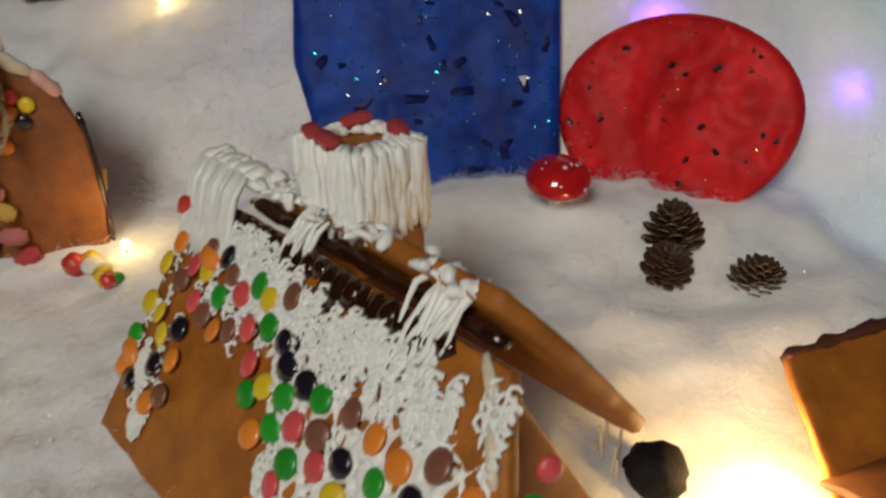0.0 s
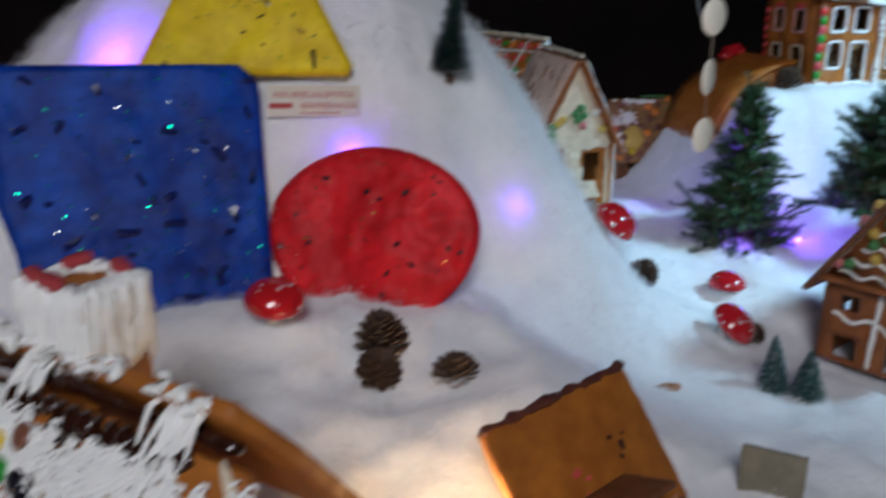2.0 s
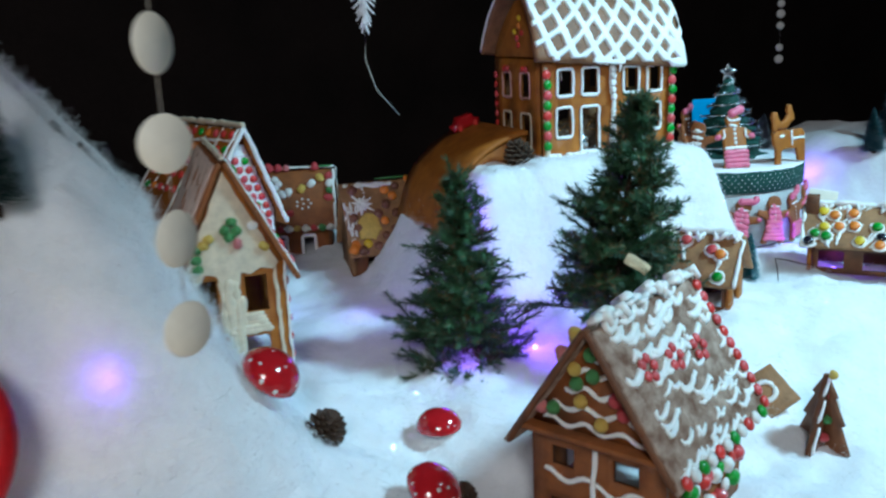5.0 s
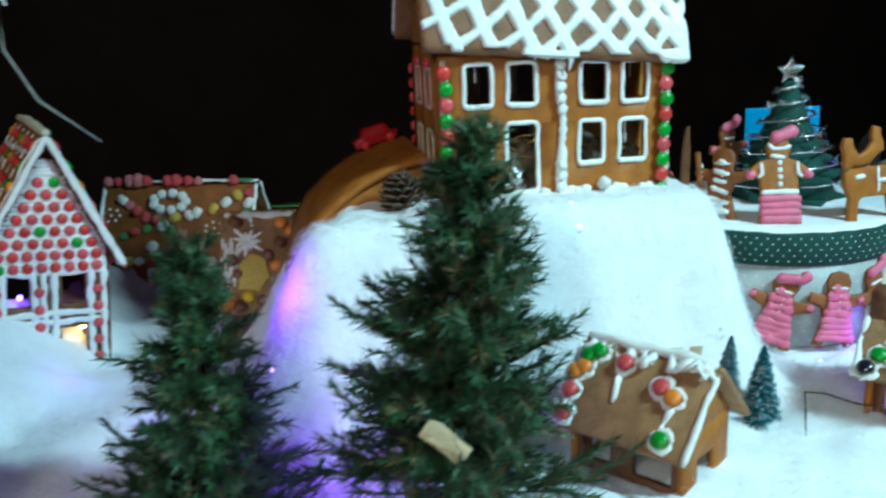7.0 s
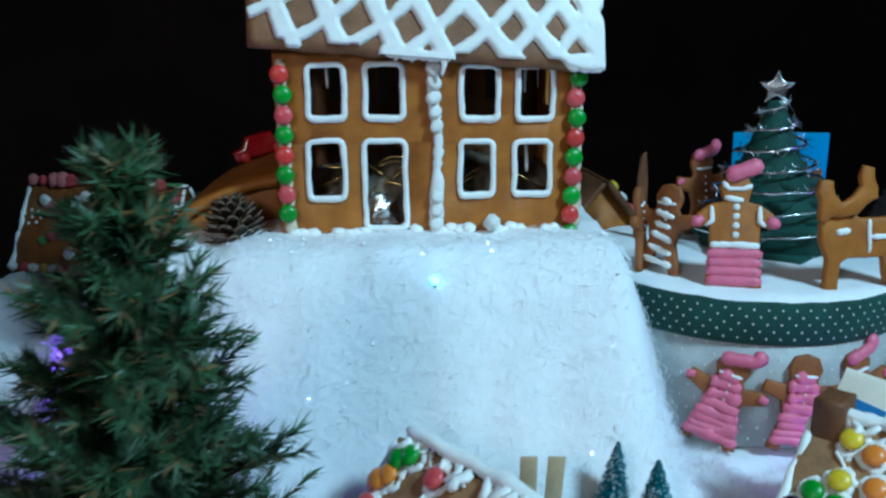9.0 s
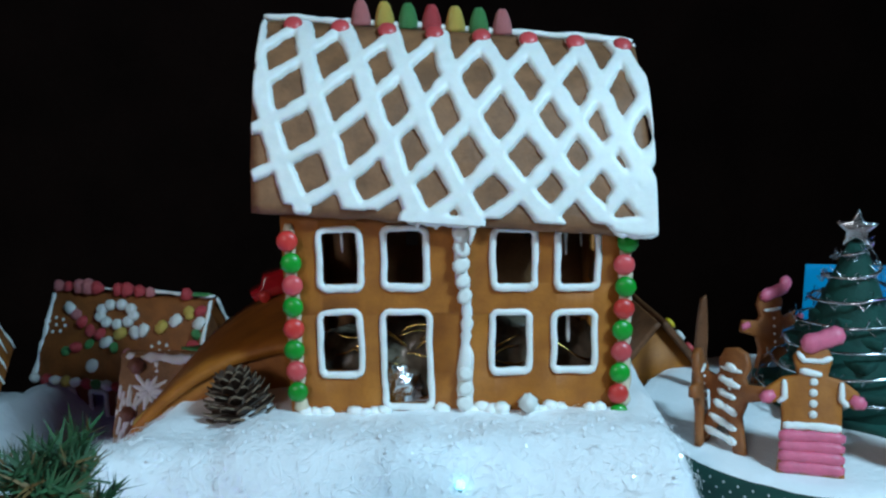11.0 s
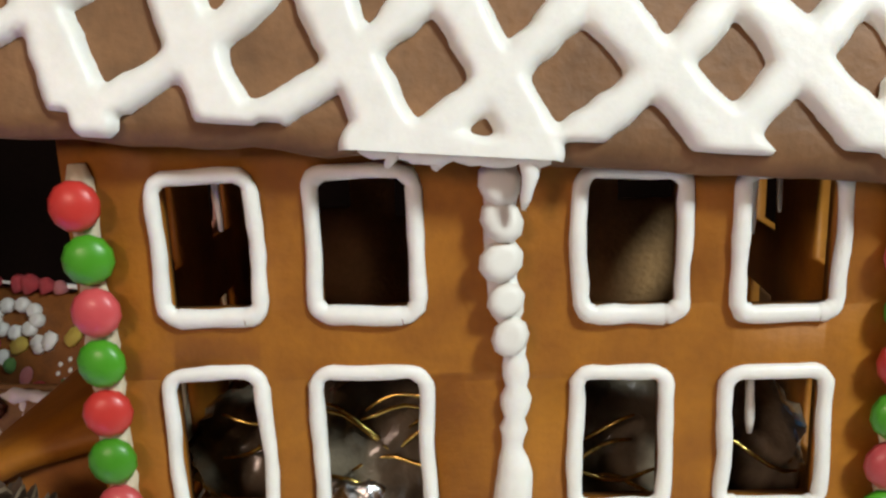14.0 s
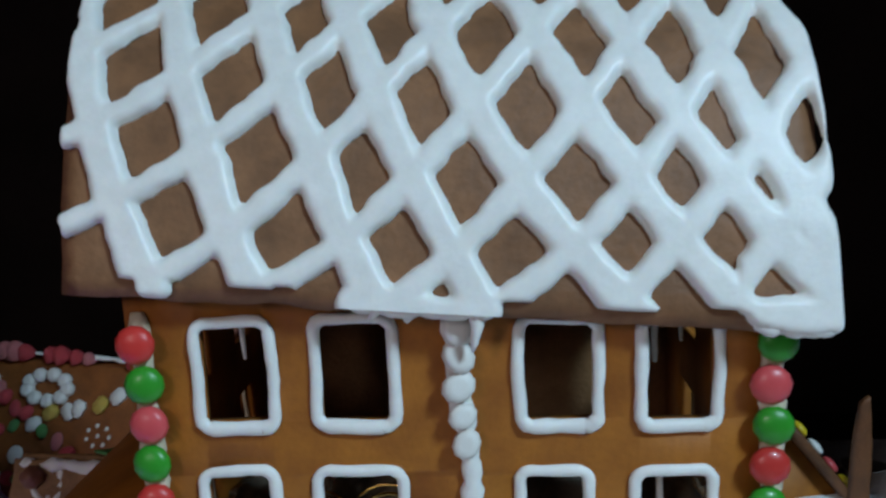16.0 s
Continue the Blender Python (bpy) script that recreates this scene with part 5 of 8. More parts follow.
def cottage():
    """The cottage with the iced front, seen from above."""
    W, D, Hh, G = 0.132, 0.165, 0.105, 0.098
    fr = [(-0.048, -0.02, 0.006, 0.034), (0.012, 0.04, 0.004, 0.042), (-0.046, -0.022, 0.066, 0.086), (0.016, 0.042, 0.066, 0.088)]
    sd = [(-0.05, -0.025, 0.03, 0.06), (0.01, 0.035, 0.03, 0.06)]
    h, f = ginger_house("iced_cottage", frame_at(0.848, 0.512, 0.150, 0.475, -0.88), W, D, Hh, G, "brown gingerbread cottage with wavy white icing and jelly sweets", DOUGH_RED, DOUGH_DUST, fr, sd, 0.016, 0.007, 0.007, back=[(-0.02, 0.02, 0.005, 0.06)])
    ob = part("ledge", biscuit([(-W / 2 - 0.004, -0.016), (W / 2 + 0.004, -0.016), (W / 2 + 0.004, 0), (-W / 2 - 0.004, 0)], 0.006, 0.0015, 0.001, 3), DOUGH_RED, h)
    ob.matrix_local = pose(0, 0, Hh - 0.004)
    bm = bmesh.new()
    wavy(bm, -0.052, -0.004, 0.058, 0.004, 0.0026, 1, waves=1.2)
    wavy(bm, 0.0, 0.052, 0.056, 0.005, 0.0026, 2, waves=1.2)
    rod(bm, jitter(dense([(0.0, -0.001, 0.098), (-0.004, -0.001, 0.004)], 0.006), 0.0012, 5), 0.0028, 7, 0.7, (0, -1, 0), 0.3, 5)
    for i, (z, wv) in enumerate(((0.112, 3), (0.128, 2.5), (0.146, 2), (0.164, 1.5), (0.180, 1))):
        half = (W / 2) * (1 - (z - Hh) / G) - 0.008
        wavy(bm, -half, half, z, 0.003, 0.0024, i * 1.7, -0.001, wv)
    part_each("front_icing", bm, ICING, h, "wavy lines of white icing")
    for x, z, c in ((-0.002, 0.182, "green"), (-0.018, 0.166, "yellow"), (0.0, 0.163, "green"), (-0.016, 0.153, "green"), (-0.012, 0.137, "yellow"), (0.022, 0.146, "red"), (0.030, 0.135, "red"), (-0.040, 0.125, "green"), (0.008, 0.120, "yellow"), (-0.052, 0.123, "pink")):
        sweet(h, "gumdrop", c, (x, -0.003, z), 0.014, (0, -1, 0.15), JELLY, "gumdrop", (1, 1, 0.55))
    g, n, L = f[1]
    bm = bmesh.new()
    rnd = random.Random(8)
    for i in range(70):
        v, s = rnd.uniform(-0.008, D + 0.004), rnd.uniform(0.0, L * 0.95)
        ln = rnd.uniform(0.02, 0.05)
        pts = [g(min(D + 0.01, v + 0.006 * math.sin(j * 0.9 + i) + j * ln / 9), min(L, s + 0.004 * math.cos(j * 1.1 + i))) for j in range(8)]
        rod(bm, pts, 0.0028 if s > L * 0.35 else 0.0042, 6, 0.6, n, 0.4, i)
    part_each("roof_icing", bm, ICING, h, "streaks of white icing")
    for v0, s0 in ((0.03, 0.05), (0.075, 0.055), (0.12, 0.06)):
        for k in range(5):
            a = k * 1.2566
            sweet(h, "lentil", "pink", g(v0 + 0.009 * math.cos(a), s0 + 0.009 * math.sin(a), 0.002), 0.010, n, name="candy_petal")
    for i in range(11):
        sweet(h, "lentil", ("red", "pink")[i % 2], g(D + 0.010, 0.01 + i * L / 11.5, 0.002), 0.012, n)
        sweet(h, "lentil", ("red", "white", "green", "white")[i % 4], g(-0.004 + i * 0.0165, L - 0.004, 0.002), 0.013, n)
    for i in range(33):
        sweet(h, "cube" if i % 2 else "lentil", ("white", "red", "pink", "white", "green")[(i + i // 11) % 5], (W / 2 + 0.004, 0.012 + 0.0135 * (i % 11) + rnd.uniform(-0.003, 0.003), 0.024 + 0.027 * (i // 11) + rnd.uniform(-0.004, 0.004)), 0.014, (1, 0, 0))
    g2, n2, L2 = f[-1]
    for i in range(4):
        sweet(h, "gumdrop", ("yellow", "yellow", "pink", "yellow")[i], g2(-0.006 + 0.012 * (i % 2), 0.012 + i * 0.012, 0), 0.014, n2, JELLY, "gumdrop", (1, 1, 0.7))
    bm = bmesh.new()
    for i in range(26):
        p = Vector((0.004 * math.sin(i * 2.1), -0.010 + i * 0.0072, Hh + G + 0.010 + 0.003 * math.sin(i)))
        rod(bm, jitter([p, p + Vector((0.006, 0.004, 0.003)), p + Vector((0.012 * math.sin(i * 1.3), 0.006, -0.006))], 0.003, i), 0.0058, 7, 0.9, (0, 0, 1), 0.5, i)
    part_each("ridge_icing", bm, ICING, h, "thick lumps of white icing")
    for sx in (-1,):
        rake_lines(h, W, Hh, G, -0.0165, 0.0034, DOUGH_DARK, 0.016, 0.005)


def flat_cottage(name, m, L, run, drop, wall, sweets, label, seed):
    """A low cottage seen from above: ridge along x, its near roof sloping to -y."""
    h = thing(name, m, label, "gingerbread house", "gingerbread houses")
    top = wall + drop
    roof_slab(h, (-L / 2, 0, top), (L / 2, 0, top), (0, -run, -drop), 0.006, DOUGH_PALE, seed)
    roof_slab(h, (-L / 2, 0.001, top + 0.001), (L / 2, 0.001, top + 0.001), (0, run, -drop), 0.006, DOUGH_PALE, seed + 1)
    for sx in (-1, 1):
        ob = part("end_wall", panel(2 * run * 0.72, wall + drop * 0.25, [(-0.016, 0.014, 0.002, wall * 0.7)], 0.006, drop * 0.68), DOUGH, h)
        ob.matrix_local = pose(sx * (L / 2 - 0.01), 0, 0, 0, 0, -90 if sx < 0 else 90)
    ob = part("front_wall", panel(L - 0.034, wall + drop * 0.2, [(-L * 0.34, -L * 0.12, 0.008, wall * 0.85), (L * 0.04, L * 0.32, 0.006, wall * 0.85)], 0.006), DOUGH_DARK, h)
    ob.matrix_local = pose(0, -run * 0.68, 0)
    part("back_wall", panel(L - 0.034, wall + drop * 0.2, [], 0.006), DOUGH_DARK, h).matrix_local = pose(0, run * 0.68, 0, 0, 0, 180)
    n = Vector((0, -drop, run)).normalized()
    dn = Vector((0, -run, -drop)).normalized()
    S = math.hypot(run, drop)
    on = lambda u, v, lift=0.0: Vector((u, 0, top)) + dn * v + n * (0.006 + lift)
    bm = bmesh.new()
    rnd = random.Random(seed)
    for k, (u, v, c) in enumerate(sweets):
        ring = []
        for i in range(19):
            q = i * 0.3491
            wide = 0.0082 * (1 + 0.30 * noise.noise((math.cos(q) * 1.4 + k * 3.1, math.sin(q) * 1.4, seed)))
            ring.append(on(u + wide * math.cos(q), min(S, max(0.0, v + wide * math.sin(q)))))
        rod(bm, ring, [0.0026 + 0.0010 * noise.noise((i * 0.8, k * 2.3, seed)) for i in range(19)], 6, 0.55, n, 0.5, k)
        if k % 2 == 0:
            to = rnd.uniform(-0.018, 0.004)
            rod(bm, jitter(dense([on(u, v + 0.004), on(u + to * 0.5, min(S, v + 0.020)), on(u + to, min(S - 0.002, v + 0.034))], 0.004), 0.004, k), [0.0032 - 0.0002 * i for i in range(9)], 6, 0.5, n, 0.6, k)
            rod(bm, jitter(dense([on(u - 0.004, v + 0.006), on(u + to, min(S, v + 0.028))], 0.004), 0.005, k + 40), 0.0013, 5, 0.6, n, 0.6, k)
    for k in range(26):
        a = rnd.uniform(-L / 2 + 0.006, L / 2 - 0.006)
        p = Vector((a, rnd.uniform(-0.006, 0.004), top + 0.007))
        rod(bm, jitter(dense([p, p + Vector((rnd.uniform(-.006, .006), -0.006, -0.002)), p + Vector((rnd.uniform(-.010, .010), -0.010, -0.008))], 0.003), 0.005, k), rnd.uniform(0.0016, 0.0034), 6, 0.8, (0, 0, 1), 0.7, k)
    rod(bm, jitter(dense([(-L / 2 + 0.004, 0, top + 0.008), (L / 2 - 0.004, 0, top + 0.008)], 0.005), 0.003, seed), 0.005, 7, 0.8, (0, 0, 1), 0.5, seed)
    for sx in (-1, 1):
        rod(bm, jitter(dense([on(sx * (L / 2 - 0.002), 0.004), on(sx * (L / 2 - 0.002), S)], 0.005), 0.002, sx + seed), 0.0028, 6, 0.7, n, 0.5, sx)
    part_each("roof_icing", bm, ICING, h, "blobs and lines of white icing")
    for u, v, c in sweets:
        sweet(h, "lentil", c, on(u, v, 0.004), 0.0145, n)
    return h, on, n, S


gable_house()
cottage()
flat_cottage("low_cottage", frame_at(1.2245, 0.8555, 0.222, 0.61, -0.79), 0.122, 0.052, 0.056, 0.038,
             [(-0.048, 0.014, "green"), (-0.040, 0.008, "green"), (-0.054, 0.030, "orange"), (-0.048, 0.024, "orange"), (-0.052, 0.046, "pink"), (-0.050, 0.066, "pink"), (-0.014, 0.012, "pink"), (0.022, 0.024, "pink"), (0.034, 0.030, "orange"), (0.036, 0.064, "green")],
             "small gingerbread cottage with bright lentils on its pale roof", 5)
h8, on8, n8, S8 = flat_cottage("flat_roofed_cottage", frame_at(1.509, 0.849, 0.230, 0.68, -0.73), 0.158, 0.055, 0.050, 0.040,
                               [(-0.05, 0.012, "yellow"), (-0.035, 0.018, "orange"), (-0.01, 0.014, "orange"), (-0.048, 0.040, "yellow"), (-0.028, 0.038, "orange"), (-0.008, 0.036, "orange"), (0.022, 0.036, "green"), (-0.06, 0.052, "green"), (-0.045, 0.056, "green"), (0.0, 0.062, "yellow"), (0.028, 0.054, "black"), (0.026, 0.068, "orange"), (-0.068, 0.066, "black")],
                               "gingerbread cottage with many lentils and a dark chimney", 15)
ch = part("chimney", biscuit([(-0.009, -0.012), (0.009, -0.012), (0.009, 0.012), (-0.009, 0.012)], 0.034, 0.002), DOUGH_DARK, h8)
ch.matrix_local = pose(-0.066, -0.004, 0.076)


def red_house():
    """Far house with a gable full of red sweets."""
    W, D, Hh, G = 0.135, 0.20, 0.145, 0.126
    fr = [(-0.045, -0.022, 0.004, 0.05), (0.012, 0.04, 0.004, 0.05), (-0.045, -0.02, 0.078, 0.115), (0.014, 0.04, 0.078, 0.115)]
    h, f = ginger_house("red_candy_house", frame_at(0.655, 1.275, 0.198, 0.93, 0.36) @ pose(0, 0, 0, 0, 6.5, 0), W, D, Hh, G, "gingerbread house with rows of red lentils on a white iced gable", DOUGH_DARK, DOUGH, fr, [(-0.04, 0.0, 0.03, 0.08)], 0.014, back=[(-0.03, 0.03, 0.02, 0.1)])
    bm = bmesh.new()
    for i in range(27):
        z = 0.118 + i * 0.005
        half = W / 2 if z < Hh else max(0.0, (W / 2) * (1 - (z - Hh) / G))
        if half > 0.006:
            rod(bm, jitter(dense([(-half + .004, -0.001, z), (half - .004, -0.001, z)], 0.007), 0.002, i), 0.0038, 6, 0.45, (0, -1, 0), 0.4, i)
    for x in (-0.062, -0.05, -0.016, -0.006, 0.006, 0.046, 0.06):
        rod(bm, jitter(dense([(x, -0.001, 0.003), (x, -0.001, 0.12)], 0.006), 0.002, x * 99), 0.0042, 6, 0.55, (0, -1, 0), 0.5, x * 50)
    for z in (0.058, 0.068):
        rod(bm, jitter(dense([(-0.06, -0.001, z), (0.06, -0.001, z)], 0.006), 0.002, z * 99), 0.004, 6, 0.55, (0, -1, 0), 0.4, z)
    part_each("front_icing", bm, ICING, h, "white icing over the front")
    rnd = random.Random(3)
    for j in range(8):
        z = 0.125 + j * 0.0142
        half = (W / 2 if z < Hh else (W / 2) * (1 - (z - Hh) / G)) - 0.008
        k = max(1, int(2 * half / 0.0145))
        for i in range(k):
            sweet(h, "lentil", "green" if (i + 3 * j) % 11 == 0 else ("red", "pink")[(i + j) % 2], (-half + (i + 0.5) * 2 * half / k, -0.004, z), 0.0125, (0, -1, 0))
    for x in (-0.056, -0.011, 0.053):
        for j in range(5):
            sweet(h, "lentil", "pink", (x, -0.004, 0.012 + j * 0.021), 0.012, (0, -1, 0))
    for sx in (-1, 1):
        g, n, L = f[sx]
        bm = bmesh.new()
        for i in range(6):
            rod(bm, jitter(dense([g(-0.01 + i * 0.044, 0.0), g(0.0 + i * 0.044, L)], 0.008), 0.003, i), 0.003, 6, 0.6, n, 0.4, i)
        for i in range(3):
            rod(bm, jitter(dense([g(-0.012, 0.02 + i * 0.045), g(D + 0.012, 0.03 + i * 0.045)], 0.008), 0.004, i + 5), 0.003, 6, 0.6, n, 0.4, i)
        part_each("roof_icing", bm, ICING, h)
        for i in range(9):
            for j in range(5):
                sweet(h, "lentil", ("red", "pink", "green", "red", "orange")[(i * 3 + j * 2) % 5], g(0.0 + i * 0.024, 0.012 + j * 0.026, 0.002), 0.014, n)
    ridge_line(h, -0.014, D + 0.014, Hh + G + 0.010, 0.0055, ICING_CREAM)
    rake_lines(h, W, Hh, G, -0.015, 0.0042, ICING, 0.014)


def brown_house():
    """The long house behind, its roof dotted with sweets and a flower of marshmallow."""
    h = thing("long_house", frame_at(0.786, 1.612, 0.182, 0.956, -0.292), "long gingerbread house with garlands of sweets on its brown roof", "gingerbread house", "gingerbread houses")
    L, top, run, drop = 0.247, 0.165, 0.062, 0.108
    for sg in (-1, 1):
        roof_slab(h, (-L / 2, 0.001 * sg, top), (L / 2, 0.001 * sg, top), (0, sg * run, -drop), 0.006, DOUGH_RED, sg + 4)
    holes = [(-0.095, -0.07, 0.006, 0.046), (-0.045, -0.020, 0.010, 0.046), (0.0, 0.024, 0.010, 0.046), (0.055, 0.08, 0.004, 0.046)]
    ob = part("front_wall", panel(L - 0.03, 0.075, holes, 0.006), DOUGH_RED, h)
    ob.matrix_local = pose(0, -0.050, 0)
    for sx in (-1, 1):
        ob = part("end_wall", panel(0.100, 0.072, [], 0.006, 0.088), DOUGH_DARK, h)
        ob.matrix_local = pose(sx * (L / 2 - 0.012), 0, 0, 0, 0, -90 if sx < 0 else 90)
    part("back_wall", panel(L - 0.03, 0.075, [], 0.006), DOUGH_DARK, h).matrix_local = pose(0, 0.050, 0, 0, 0, 180)
    n, dn = Vector((0, -drop, run)).normalized(), Vector((0, -run, -drop)).normalized()
    S = math.hypot(run, drop)
    on = lambda u, v, lift=0.0: Vector((u, 0, top)) + dn * v + n * (0.006 + lift)
    for k, (x0, x1, z0, z1) in enumerate(holes):
        ring = bmesh.new()
        window_ring(ring, x0, x1, z0, z1, 0.0034, k, -0.051)
        part("window_icing", ring, ICING, h)
    bm = bmesh.new()
    rod(bm, jitter(dense([on(-L / 2, S - 0.004), on(L / 2, S - 0.004)], 0.006), 0.003, 1), 0.0036, 6, 0.7, n, 0.6, 1)
    rod(bm, jitter(dense([on(L / 2 - 0.002, 0), on(L / 2 - 0.002, S)], 0.006), 0.002, 1), 0.0030, 6, 0.7, n, 0.5, 1)
    rod(bm, jitter(dense([(L / 2 + 0.002, 0.002, top + 0.006), (L / 2 + 0.002, run, top - drop + 0.006)], 0.006), 0.002, 5), 0.0030, 6, 0.7, (1, 0, 0), 0.5, 1)
    rod(bm, jitter(dense([(-0.06, 0, top + 0.008), (L / 2, 0, top + 0.008)], 0.006), 0.002, 6), 0.0034, 6, 0.7, (0, 0, 1), 0.6, 2)
    rod(bm, jitter(dense([on(-L / 2 + 0.003, 0.0), on(-L / 2 + 0.003, S)], 0.006), 0.003, 8), 0.0040, 6, 0.7, n, 0.6, 3)
    for i in range(7):
        rod(bm, jitter(dense([(L / 2 - 0.008, -0.03 + 0.012 * i, 0.070), (L / 2 - 0.006, -0.03 + 0.012 * i, 0.086)], 0.004), 0.002, i), 0.0016, 5, 0.8, (1, 0, 0), 0.4, i)
    part_each("roof_icing", bm, ICING, h, "white icing along the roof's edges")
    for k in range(9):
        a = k * 0.698
        sweet(h, "pellet", "white", on(-0.012 + 0.026 * math.cos(a), 0.028 + 0.0135 * math.sin(a), 0.004), 0.0155, n, None, "marshmallow")
    # chains of sweets: across, down the slope, colour
    chain = ((0.096, 0.019, "yellow"), (0.078, 0.030, "white"), (0.059, 0.040, "yellow"), (0.033, 0.046, "white"), (0.022, 0.050, "white"), (0.000, 0.053, "yellow"),
             (0.112, 0.016, "red"), (0.113, 0.031, "white"), (0.112, 0.046, "green"), (0.110, 0.060, "red"),
             (-0.088, 0.024, "white"), (-0.076, 0.032, "pink"), (-0.062, 0.042, "red"), (-0.048, 0.052, "red"), (-0.030, 0.056, "red"), (-0.018, 0.066, "white"), (-0.004, 0.072, "green"), (0.016, 0.080, "pink"), (0.034, 0.090, "red"),
             (-0.044, 0.070, "green"), (-0.062, 0.076, "red"), (-0.078, 0.082, "green"))
    for i, (u, v, c) in enumerate(chain):
        sweet(h, "cube" if c in ("yellow", "white") else ("gumdrop", "lentil")[i % 2], c, on(u, v, 0.003), 0.0165 if c != "green" else 0.014, n, JELLY if c != "white" else None, "jelly_sweet", (1.15, 0.9, 0.55))
    sweet(h, "lentil", "white", on(-0.032, 0.098, 0.003), 0.019, n, None, "marshmallow", (1, 1, 0.9))
    for cu, cv in ((0.062, 0.070), (-0.105, 0.048)):
        for k in range(8):
            sweet(h, "spot", "white", on(cu + (0 if k == 0 else 0.014) * math.cos(k * 0.9), cv + (0 if k == 0 else 0.010) * math.sin(k * 0.9), 0.001), 0.0052, n, None, "icing_dot")
    for i in range(15):
        c = ("white", "red", "white", "yellow", "white", "red", "green")[i % 7]
        sweet(h, "cube" if i % 2 else "gumdrop", c, on(-0.112 + i * 0.0160, S - 0.003, 0.005), 0.0145, n, JELLY if c != "white" else None, "jelly_sweet", (1, 0.9, 0.7))
    for u, s_ in ((-0.114, 0.018), (-0.098, 0.016), (-0.078, 0.022), (-0.066, 0.024), (-0.052, 0.020), (-0.016, 0.020), (-0.002, 0.022), (0.016, 0.018), (0.030, 0.015), (0.086, 0.018)):
        sweet(h, "gumdrop", ("red", "pink")[int(u * 1000) % 3 == 0], (u, -0.004, top + 0.005), s_, (random.uniform(-.4, .4), -0.3, 1), JELLY, "gumdrop", (1, 1, 0.7))
    ob = part("leaf", biscuit([(-0.022, 0), (-0.008, 0.006), (0.012, 0.006), (0.022, 0.0), (0.010, -0.006), (-0.010, -0.006)], 0.003, 0.001, 0.001, 3), JELLY["green"], h, "flat green jelly leaf on the ridge")
    ob.matrix_local = pose(0.100, 0.0, top + 0.007)


def small_far_house():
    """A steep little house crowded with sweets: a splash of icing and a big orange jelly on the roof."""
    h = thing("crowded_candy_house", frame_at(0.923, 1.372, 0.190, 0.99, -0.08), "small steep gingerbread house crowded with brown lentils and white icing", "gingerbread house", "gingerbread houses")
    L, top, run, drop = 0.128, 0.158, 0.062, 0.118
    for sg in (-1, 1):
        roof_slab(h, (-L / 2, 0.001 * sg, top), (L / 2, 0.001 * sg, top), (0, sg * run, -drop), 0.006, DOUGH_PALE, sg + 14)
    part("front_wall", panel(L - 0.02, 0.056, [(-0.03, -0.004, 0.002, 0.036)], 0.006), DOUGH_DARK, h).matrix_local = pose(0, -0.050, 0)
    part("back_wall", panel(L - 0.02, 0.056, [], 0.006), DOUGH_DARK, h).matrix_local = pose(0, 0.050, 0, 0, 0, 180)
    for sx in (-1, 1):
        ob = part("end_wall", panel(0.100, 0.054, [], 0.006, 0.096), DOUGH_PALE, h)
        ob.matrix_local = pose(sx * (L / 2 - 0.008), 0, 0, 0, 0, -90 if sx < 0 else 90)
    n, dn = Vector((0, -drop, run)).normalized(), Vector((0, -run, -drop)).normalized()
    S = math.hypot(run, drop)
    on = lambda u, v, lift=0.0: Vector((u, 0, top)) + dn * v + n * (0.006 + lift)
    bm = bmesh.new()
    for k in range(11):
        a = k * 0.571
        ln = 0.019 * (1 + 0.35 * math.sin(k * 2.1))
        rod(bm, jitter(dense([on(-0.030, 0.040), on(-0.030 + ln * math.cos(a), 0.040 + ln * math.sin(a))], 0.004), 0.001, k), [0.0040, 0.0044, 0.0036, 0.0028, 0.0026, 0.0024, 0.0022, 0.002], 7, 0.7, n, 0.4, k)
    for i in range(7):
        u = -0.060 + 0.0030 * i
        rod(bm, jitter(dense([on(u, 0.030 + 0.008 * (i % 3)), on(u - 0.002, 0.085 + 0.012 * (i % 4))], 0.005), 0.002, i), 0.0022, 6, 0.5, n, 0.6, i)
    rod(bm, jitter(dense([on(-L / 2 + 0.004, 0.004), on(L / 2 - 0.03, 0.006)], 0.004), 0.003, 2), 0.0046, 7, 0.7, n, 0.6, 2)
    for i in range(5):
        u = -0.045 + 0.019 * i
        rod(bm, jitter(dense([on(u, 0.006), on(u + 0.003, 0.018 + 0.006 * (i % 2))], 0.004), 0.002, i + 40), 0.0034, 7, 0.6, n, 0.5, i)
    part_each("roof_icing", bm, ICING, h, "splash and streaks of white icing")
    ob = part("jelly_slab", biscuit([(-0.020, -0.022), (0.006, -0.026), (0.020, -0.008), (0.016, 0.016), (-0.004, 0.024), (-0.020, 0.010)], 0.006, 0.002, 0.002, 3), JELLY["yellow"], h, "large amber jelly piece")
    ob.matrix_local = axes(on(-0.022, 0.080), (1, 0, 0), -dn, n)
    rnd = random.Random(12)
    spots = [(-0.026, 0.014), (0.032, 0.018), (0.014, 0.060), (-0.030, 0.064), (-0.024, 0.082), (0.024, 0.074), (0.030, 0.044), (-0.034, 0.112), (-0.012, 0.112), (-0.022, 0.124), (0.006, 0.118), (0.044, 0.030), (0.046, 0.062), (0.040, 0.090), (0.022, 0.100), (-0.048, 0.120), (0.052, 0.012)]
    for i, (u, v) in enumerate(spots):
        u = max(-0.056, u - 0.018)
        c = ("brown", "orange", "brown", "brown", "brown", "orange", "brown", "orange", "yellow", "brown")[i % 10]
        sweet(h, "lentil" if i % 3 else "cube", c, on(u, v, 0.004), rnd.uniform(0.014, 0.018), n)
